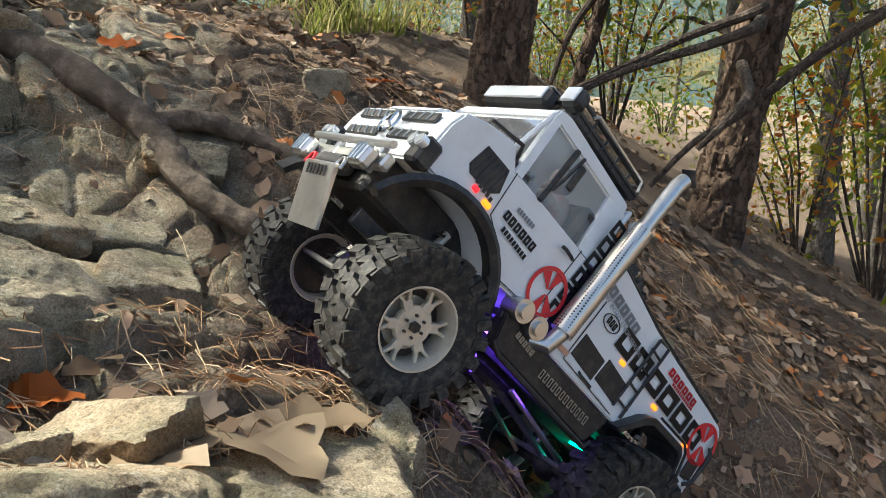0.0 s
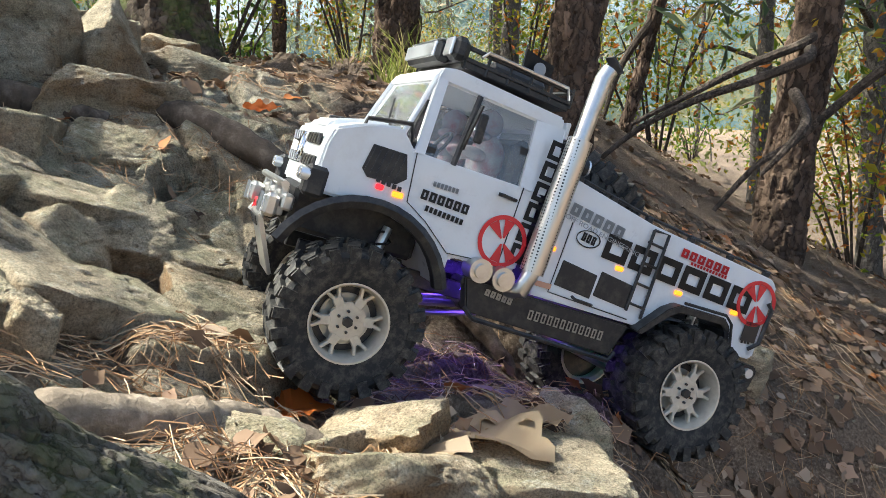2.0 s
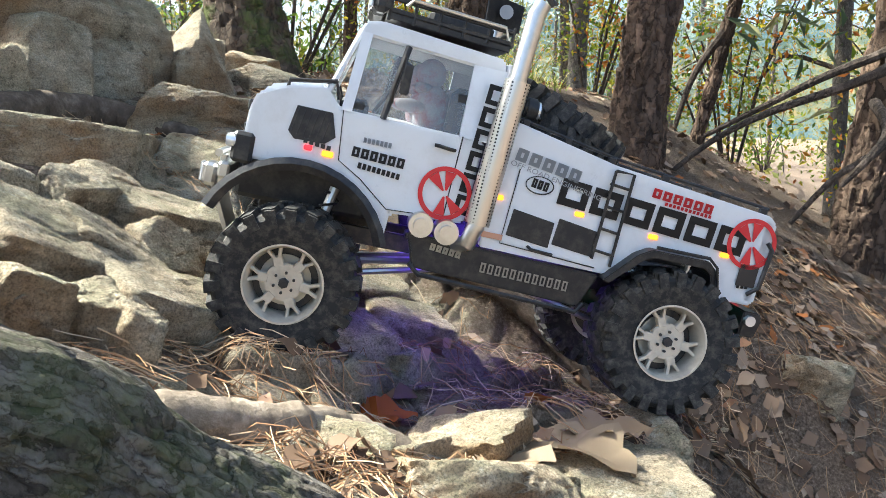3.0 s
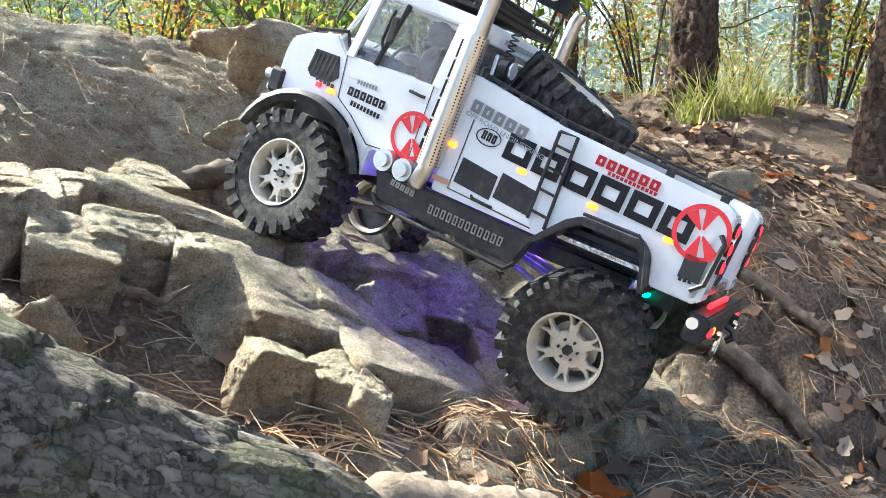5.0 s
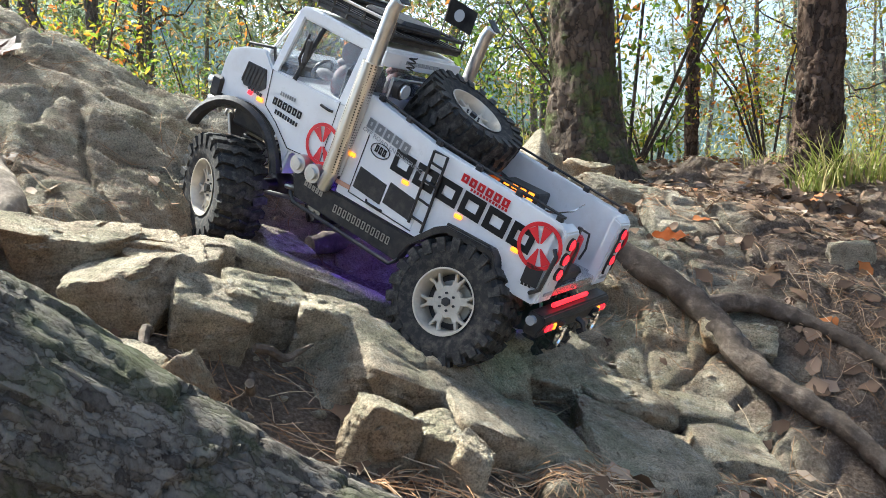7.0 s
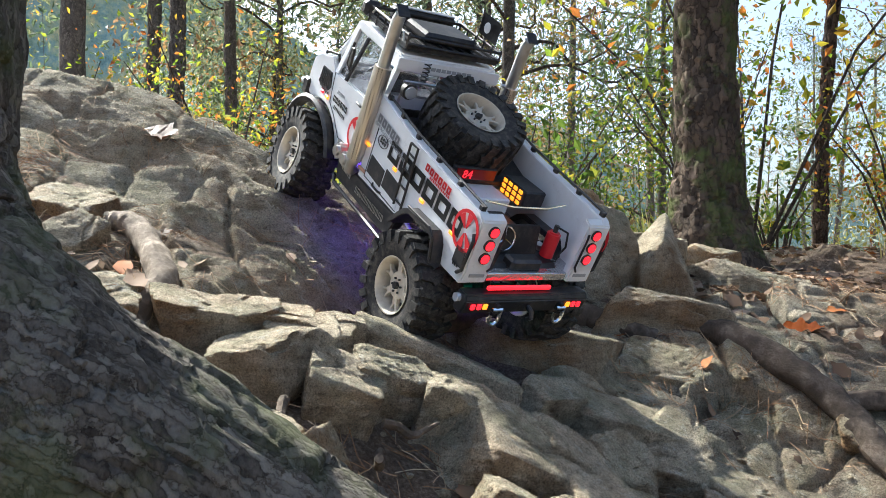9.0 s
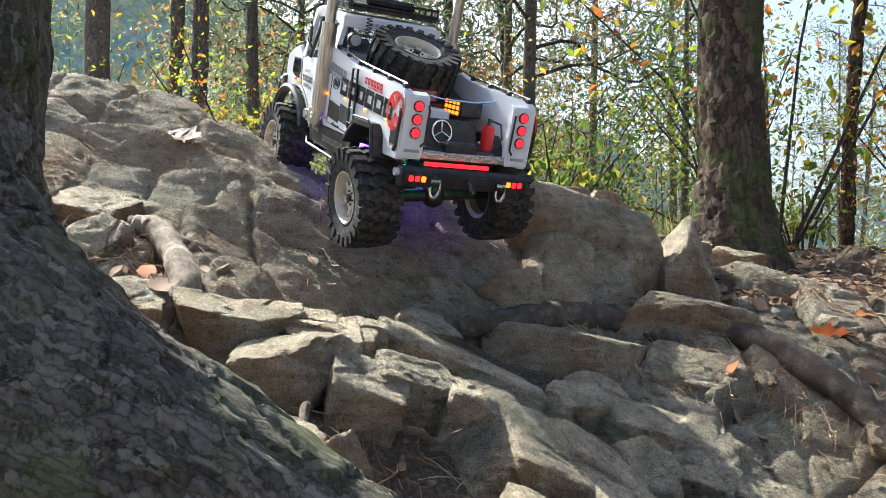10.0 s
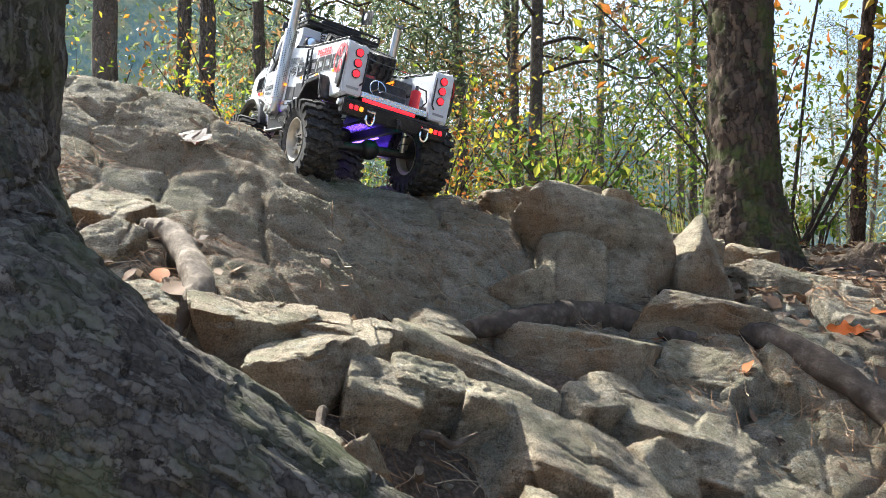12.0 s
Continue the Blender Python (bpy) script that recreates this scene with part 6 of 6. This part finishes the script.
tufts = [build_tuft(41, 0.19, 90, "tuft of long yellow-green grass"), build_tuft(42, 0.12, 60, "small tuft of dry grass")]
g_spots = [(-0.11, 2.17, 0), (-0.02, 2.22, 0), (-0.16, 2.08, 1), (-0.74, 2.05, 0), (-0.80, 2.12, 0), (-0.70, 2.25, 1), (-0.9, 2.2, 0), (-0.3, 2.45, 1), (0.05, 2.4, 1), (-1.1, 2.4, 1)]
for k, (x, y, kind) in enumerate(g_spots):
    t = tufts[kind] if k in (0, 2) else copy_thing(tufts[kind], Matrix())
    t.matrix_basis = pose(x, y, float(smooth_height(x, y)), 0, 0, 47 * k)


# ---- litter ----
def leaf_shape(rng, n=6):
    """A curled lobed leaf: outline points and a midrib."""
    t = np.linspace(0, 1, n)
    half = 0.30 * np.sin(np.pi * t**0.8) * (1 + 0.28 * np.cos(t * 19 + rng.uniform(0, 6)))
    half[0] = half[-1] = 0.02
    curl, roll = rng.uniform(-0.35, 0.45), rng.uniform(-0.2, 0.7)
    mid = np.stack([t - 0.5, 0 * t, curl * (t - 0.5) ** 2], 1)
    left = mid + np.stack([0 * t, half, roll * half**1.3 + 0.03 * rng.normal(size=n)], 1)
    right = mid + np.stack([0 * t, -half, roll * half**1.3 + 0.03 * rng.normal(size=n)], 1)
    v = np.concatenate([mid, left, right])
    f = []
    for k in range(n - 1):
        f += [(k, k + 1, n + k + 1, n + k), (k + 1, k, 2 * n + k, 2 * n + k + 1)]
    return v, np.array(f)


def ground_normal(x, y, e=0.012):
    zx = (height(x + e, y) - height(x - e, y)) / (2 * e)
    zy = (height(x, y + e) - height(x, y - e)) / (2 * e)
    n = np.stack([-zx, -zy, np.ones_like(zx)], -1)
    return n / np.linalg.norm(n, axis=-1)[..., None]


def litter_amount(x, y):
    """How thick leaves lie: on the bank, behind the trail and in the pocket before it; little on the boulder."""
    amount = 0.10 + 0 * x
    amount = np.where((x > 0.02 - 0.5 * (y - 0.9)) & (y > 0.7), 1.0, amount)
    amount = np.where(y > 1.3, np.clip(1.0 + (x + 0.45) * 1.2, 0.25, 1.0), amount)
    amount = np.where((y < 0.72) & (x > -0.22) & (y > 0.42), 0.75, amount)
    amount = np.where((x < -0.6) & (y > 0.55) & (y < 1.5), 0.02, amount)
    return amount * np.clip(0.6 + 1.5 * fbm(x * 5, y * 5, 33, 3), 0.05, 1)


def scatter(n, x0, x1, y0, y1, rng, chance):
    x, y = rng.uniform(x0, x1, n), rng.uniform(y0, y1, n)
    keep = rng.uniform(0, 1, n) < chance(x, y)
    return x[keep], y[keep]


def build_leaves():
    rng = np.random.default_rng(51)
    shapes = [leaf_shape(rng) for _ in range(14)]
    vs, fs, base = [], [], 0
    xa, ya = scatter(15000, -1.2, 1.3, 0.35, 1.9, rng, litter_amount)
    xb, yb = scatter(4200, -1.6, 1.8, 1.6, 3.6, rng, lambda x, y: np.clip(1.1 - 0.2 * (y - 1.6), 0, 1))
    x, y = np.concatenate([xa, xb]), np.concatenate([ya, yb])
    z, nn = height(x, y), ground_normal(x, y)
    for k in range(len(x)):
        v, f = shapes[rng.integers(0, 14)]
        s = rng.uniform(0.012, 0.037)
        m = Vector(nn[k] + rng.normal(size=3) * 0.22).to_track_quat("Z", "X").to_matrix() @ Matrix.Rotation(rng.uniform(0, 6.28), 3, "Z")
        vs.append(v @ np.array(m).T * s + np.array([x[k], y[k], z[k] + 0.004 + 0.006 * rng.uniform()]))
        fs.append(f + base)
        base += len(v)
    ob = mesh_object("leaf_litter", np.concatenate(vs).tolist(), np.concatenate(fs).tolist(), LITTER, True)
    tagged(ob, "brown, tan and orange fallen leaves over the slope", "leaf litter", kind="stuff")


def build_needles():
    rng = np.random.default_rng(52)
    def chance(x, y):
        return np.clip(0.25 + litter_amount(x, y) + 1.6 * fbm(x * 9, y * 9, 77, 2), 0.03, 1) * np.where((x < -0.6) & (y > 0.6) & (y < 1.5), 0.35, 1)
    x, y = scatter(15000, -1.25, 0.75, 0.25, 1.6, rng, chance)
    xf, yf = scatter(4200, -0.34, 0.12, 0.44, 0.76, rng, lambda x, y: np.clip(0.45 + 0.9 * fbm(x * 8, y * 8, 79, 2), 0.05, 1))
    x, y = np.concatenate([x, xf]), np.concatenate([y, yf])
    n = len(x)
    a, l = rng.uniform(0, 6.28, n), rng.uniform(0.022, 0.06, n)
    w = 0.00042
    vs, fs = [], []
    steps = (-0.5, -0.15, 0.2, 0.5)
    bow = rng.normal(size=n) * 0.12
    d, s = np.stack([np.cos(a), np.sin(a)], -1), np.stack([-np.sin(a), np.cos(a)], -1)
    lift = rng.uniform(0.0, 0.008, n)
    tilt = rng.normal(size=n) * 0.10
    z0 = height(x, y)
    rows = []
    for q in steps:
        px, py = x + d[:, 0] * l * q + s[:, 0] * bow * l * q * q, y + d[:, 1] * l * q + s[:, 1] * bow * l * q * q
        pz = np.maximum(height(px, py), z0 - 0.012) + 0.002 + lift + tilt * l * (q + 0.5)
        for o, zz in ((-w, 0), (w, 0), (0, 1.6 * w)):
            rows.append(np.stack([px + s[:, 0] * o, py + s[:, 1] * o, pz + zz], -1))
    verts = np.stack(rows, 1).reshape(-1, 3)
    k = np.arange(n)[:, None] * 12
    faces = []
    for j in range(3):
        i = 3 * j
        for p, q in ((0, 1), (1, 2), (2, 0)):
            faces.append(k + [i + p, i + q, i + 3 + q, i + 3 + p])
    ob = mesh_object("pine_needle_litter", verts.tolist(), np.concatenate(faces).tolist(), NEEDLES, False)
    tagged(ob, "orange-brown dead pine needles strewn over rock and soil", "pine needles", kind="stuff")


def build_pebbles():
    rng = np.random.default_rng(53)
    x, y = scatter(2600, -1.1, 0.6, 0.3, 1.5, rng, lambda x, y: np.clip(0.4 + 1.8 * fbm(x * 6, y * 6, 88, 2), 0.03, 1) * np.where((x < -0.62) & (y > 0.5), 0.1, 1))
    bm = bmesh.new()
    bmesh.ops.create_icosphere(bm, subdivisions=1, radius=1)
    bv, bf = np.array([v.co for v in bm.verts]), np.array([[v.index for v in f.verts] for f in bm.faces])
    bm.free()
    n = len(x)
    s = 0.0022 + 0.007 * rng.uniform(0, 1, n) ** 3
    z = height(x, y)
    jit = 1 + 0.3 * rng.normal(size=(n, len(bv), 1)).clip(-1, 1)
    v = bv[None] * jit * s[:, None, None] * np.array([1, 0.8, 0.6]) + np.stack([x, y, z + 0.2 * s], -1)[:, None]
    f = bf[None] + (np.arange(n) * len(bv))[:, None, None]
    ob = mesh_object("gravel", v.reshape(-1, 3).tolist(), f.reshape(-1, 3).tolist(), STONE, False)
    tagged(ob, "small pale granite chips in the soil pockets", "gravel", kind="stuff")


build_leaves()
build_needles()
build_pebbles()


def single_leaf(x, y, size, turn, tint, label, seed, lift=0.01, tip=(0, 0)):
    v, f = leaf_shape(np.random.default_rng(seed), 14)
    bm = bmesh.new()
    vs = [bm.verts.new(Vector(p) * size) for p in v]
    for q in f:
        bm.faces.new([vs[k] for k in q])
    bmesh.ops.solidify(bm, geom=bm.faces[:], thickness=0.0006)
    ob = part("fallen_leaf", bm, tint, at=pose(x, y, float(height(x, y)) + lift, tip[0], tip[1], turn))
    tagged(ob, label, "leaf", group="large fallen leaves")


ORANGE = leaf_material("orange_dead_leaf", [(0.0, (0.46, 0.13, 0.025)), (1.0, (0.50, 0.17, 0.04))], 0.35)
BROWN = leaf_material("dark_brown_dead_leaf", [(0.0, (0.13, 0.06, 0.035)), (1.0, (0.20, 0.10, 0.06))], 0.2)
TAN = leaf_material("tan_dead_leaf", [(0.0, (0.45, 0.34, 0.22)), (1.0, (0.5, 0.4, 0.28))], 0.25)
single_leaf(-0.132, 0.650, 0.065, 20, ORANGE, "large curled orange oak leaf on needle litter", 3, 0.014, (18, 0))
single_leaf(-0.282, 1.217, 0.055, 10, ORANGE, "large rusty leaf curled above the root", 5, 0.02, (25, 0))
single_leaf(0.035, 1.511, 0.06, 40, ORANGE, "rust-orange oak leaf on the bank", 6, 0.015)
single_leaf(-1.05, 0.665, 0.075, 5, BROWN, "dark curled leaf caught on the boulder ledge", 7, 0.018, (30, 10))
single_leaf(-0.565, 0.548, 0.038, 60, TAN, "pale pointed leaf wedged between stones", 8, 0.03, (25, 0))
single_leaf(-0.02, 0.585, 0.10, 70, TAN, "broad tan leaf on the sunlit ledge", 9, 0.012)
single_leaf(0.03, 0.62, 0.11, 140, TAN, "broad dry leaf with wavy edges", 10, 0.012)
single_leaf(-0.08, 0.575, 0.09, 210, TAN, "pale dry leaf lying flat", 12, 0.012)
single_leaf(0.06, 0.66, 0.09, 10, TAN, "curled tan leaf beside the ledge", 13, 0.012)
single_leaf(-0.62, 0.435, 0.05, 80, ORANGE, "small orange leaf among dead needles", 14, 0.015)


# ---- distance ----
def build_far_woods():
    """The woods beyond the near trees: layered pine crowns and slim trunks with gaps of sky."""
    rng = np.random.default_rng(61)
    centres, tv, tf = [], [], []
    for k in range(230):
        a, d = rng.uniform(-80, 112), rng.uniform(15, 40)
        if float(fbm(np.array(a * 0.11), np.array(2.0), 12, 3)) < -0.04:
            continue
        x, y = -d * math.sin(radians(a)), d * math.cos(radians(a))
        z, tall = float(smooth_height(x, y)), rng.uniform(3.5, 7.5) * (0.6 + d / 50)
        lean = rng.normal(size=2) * 0.05
        for q in np.linspace(0.22, 1.0, 9):
            r = (1.25 - q) * tall * 0.24
            for _ in range(4):
                b = rng.uniform(0, 6.28)
                centres.append((x + lean[0] * q * tall + r * math.cos(b), y + lean[1] * q * tall + r * math.sin(b), z + tall * q + rng.normal() * 0.1))
        base = len(tv)
        for q in (0, 1):
            for j in range(5):
                w = 0.09 * (1 - 0.7 * q) * tall / 6
                tv.append((x + lean[0] * q * tall + w * math.cos(j * 1.257), y + lean[1] * q * tall + w * math.sin(j * 1.257), z - 0.5 + q * (tall + 0.4)))
        tf += [(base + j, base + (j + 1) % 5, base + 5 + (j + 1) % 5, base + 5 + j) for j in range(5)]
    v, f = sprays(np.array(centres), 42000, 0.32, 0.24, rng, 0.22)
    ob = leaf_object("far_woods", v, f, HAZE_PAINTED_NEEDLES)
    tagged(ob, "pine woods painted pale blue-green for haze, with gaps of sky", "woods", kind="stuff")
    ob = mesh_object("far_trunks", tv, tf, FAR_BARK)
    tagged(ob, "slim trunks of the distant pine woods, greyed for haze", "woods", kind="stuff")


# Needle colours paled towards blue: distance haze put into the material.
HAZE_PAINTED_NEEDLES = leaf_material("haze_painted_needles", [(0.0, (0.20, 0.28, 0.26)), (0.6, (0.30, 0.36, 0.31)), (0.9, (0.38, 0.38, 0.28)), (1.0, (0.44, 0.36, 0.24))], 0.6)
build_far_woods()


def build_thicket(name, seed, clumps, per, low, high, near, far, size, slim, material, label, open_right=False):
    """Undergrowth and low crowns between the trunks: clumps of fine leaves on thin crooked twigs."""
    rng = np.random.default_rng(seed)
    a, d = np.radians(rng.uniform(20, 112, clumps) if open_right else rng.uniform(-72, 112, clumps)), rng.uniform(near, far, clumps)
    x, y = -d * np.sin(a), d * np.cos(a)
    z = smooth_height(x, y) + rng.uniform(0, 1, clumps) ** 1.4 * (high - low) + low
    v, f = sprays(np.stack([x, y, z], -1), clumps * per, 0.16 * (near + far) / 16, size, rng, slim)
    tagged(leaf_object(name, v, f, material), label, "undergrowth", kind="stuff")
    tv, tf = [], []
    for k in range(0, clumps, 2):
        p = np.array([x[k] + rng.normal() * 0.2, y[k] + rng.normal() * 0.2, float(smooth_height(x[k], y[k])) - 0.05])
        e = np.array([x[k], y[k], z[k] + 0.15])
        w = 0.006 * d[k] / 6
        for q in np.linspace(0, 1, 5):
            c = p + (e - p) * q + rng.normal(size=3) * 0.05 * (0 < q < 1)
            tv += [tuple(c + np.array([w * (1.2 - q) * math.cos(o), w * (1.2 - q) * math.sin(o), 0])) for o in (0, 2.09, 4.19)]
        i = len(tv) - 15
        tf += [(i + 3 * j + o, i + 3 * j + (o + 1) % 3, i + 3 * j + 3 + (o + 1) % 3, i + 3 * j + 3 + o) for j in range(4) for o in range(3)]
    tagged(mesh_object("undergrowth_stems", tv, tf, FAR_BARK), "thin crooked stems of the undergrowth", "undergrowth", kind="stuff")


# Undergrowth leaf colours, raised somewhat in brightness to stand in for haze.
DULL_GREEN = leaf_material("dull_green_leaves", [(0.0, (0.07, 0.11, 0.06)), (0.6, (0.13, 0.17, 0.09)), (1.0, (0.20, 0.21, 0.10))], 0.55)
RUSTY = leaf_material("rusty_brown_leaves", [(0.0, (0.16, 0.10, 0.06)), (0.6, (0.26, 0.17, 0.09)), (1.0, (0.38, 0.22, 0.08))], 0.55)
OLIVE = leaf_material("olive_leaves", [(0.0, (0.13, 0.15, 0.05)), (0.6, (0.22, 0.23, 0.07)), (1.0, (0.34, 0.30, 0.08))], 0.55)
build_thicket("green_thicket", 71, 330, 120, 0.0, 3.0, 6.0, 15, 0.075, 0.4, DULL_GREEN, "dull green pine and shrub undergrowth", True)
build_thicket("rusty_thicket", 72, 170, 100, 0.0, 2.4, 5.0, 14, 0.06, 0.45, RUSTY, "rust-brown autumn undergrowth", True)
build_thicket("olive_thicket", 73, 170, 60, -0.1, 1.1, 4.2, 11, 0.05, 0.45, OLIVE, "olive and yellow low bushes")


def build_backdrop():
    """Wooded hills far behind everything, their haze painted in colour and a faint glow."""
    m = mat("haze_painted_woods", (0.30, 0.36, 0.30), 1.0, 0, 0.0)
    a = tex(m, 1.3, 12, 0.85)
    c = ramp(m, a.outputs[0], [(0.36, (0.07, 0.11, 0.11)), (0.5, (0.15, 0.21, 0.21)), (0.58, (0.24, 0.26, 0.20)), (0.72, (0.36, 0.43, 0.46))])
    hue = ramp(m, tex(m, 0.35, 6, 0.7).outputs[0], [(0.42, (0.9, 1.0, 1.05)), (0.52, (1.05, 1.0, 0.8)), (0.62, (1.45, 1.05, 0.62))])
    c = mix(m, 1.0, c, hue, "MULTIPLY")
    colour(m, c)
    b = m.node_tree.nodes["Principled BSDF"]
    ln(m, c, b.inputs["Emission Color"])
    # Slight emission brightens the hill as distance haze would; it is no lamp.
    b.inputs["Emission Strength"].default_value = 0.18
    verts, faces = [], []
    k = 0
    for a in np.linspace(-85, 125, 420):
        d = 48
        top = 4.2 + 5.5 / (1 + math.exp(-(a - 20) / 3.0)) + 8.0 / (1 + math.exp(-(a - 47) / 3.0)) + 1.5 / (1 + math.exp((a - 8) / 4.0)) + 3.5 * float(fbm(np.array(a * 0.05), np.array(3.0), 5, 5)) + 1.2 * float(fbm(np.array(a * 0.6), np.array(8.0), 6, 4))
        x, y = -d * math.sin(radians(a)), d * math.cos(radians(a))
        verts += [(x, y, -4), (x, y, top)]
        if k:
            faces.append((2 * k - 2, 2 * k, 2 * k + 1, 2 * k - 1))
        k += 1
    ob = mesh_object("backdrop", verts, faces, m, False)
    tagged(ob, "distant wooded hillside, haze painted in blue-green and a faint glow", "backdrop", kind="structure")


build_backdrop()


# ---- what moves ----
def motions():
    rows = [(t, pose(x, y, z, rx, ry, rz)) for t, x, y, z, rx, ry, rz in DRIVE]
    walk(truck, rows)
    times = [r[0] for r in DRIVE]
    way = [0.0]
    for a, b in zip(DRIVE, DRIVE[1:]):
        way.append(way[-1] + (Vector(b[1:4]) - Vector(a[1:4])).length)
    steps = [0.25 * k for k in range(49)]
    for axle, left, right, y, sag, steer in ((front_axle, wheel_fl, wheel_fr, 0.172, FRONT_SAG, STEER), (rear_axle, wheel_rl, wheel_rr, -0.170, REAR_SAG, [(0, 0), (12, 0)])):
        axle_rows, left_rows, right_rows = [], [], []
        for t in steps:
            dz = float(np.interp(t, *zip(*sag)))
            turn = float(np.interp(t, *zip(*steer)))
            spin = -math.degrees(float(np.interp(t, times, way)) / 0.065)
            lean = math.degrees(math.asin(dz / 0.11))
            shift = float(np.interp(t, *zip(*FRONT_SHIFT))) if y > 0 else 0.0
            base = pose(0, y + shift, 0, 0, lean, 0)
            axle_rows.append((t, base))
            left_rows.append((t, base @ pose(-0.102, 0, 0, 0, 0, turn) @ pose(0, 0, 0, spin)))
            right_rows.append((t, base @ pose(0.094, 0, 0, 0, 0, turn) @ pose(0, 0, 0, 0, 0, 180) @ pose(0, 0, 0, -spin)))
        walk(axle, axle_rows)
        walk(left, left_rows)
        walk(right, right_rows)


motions()
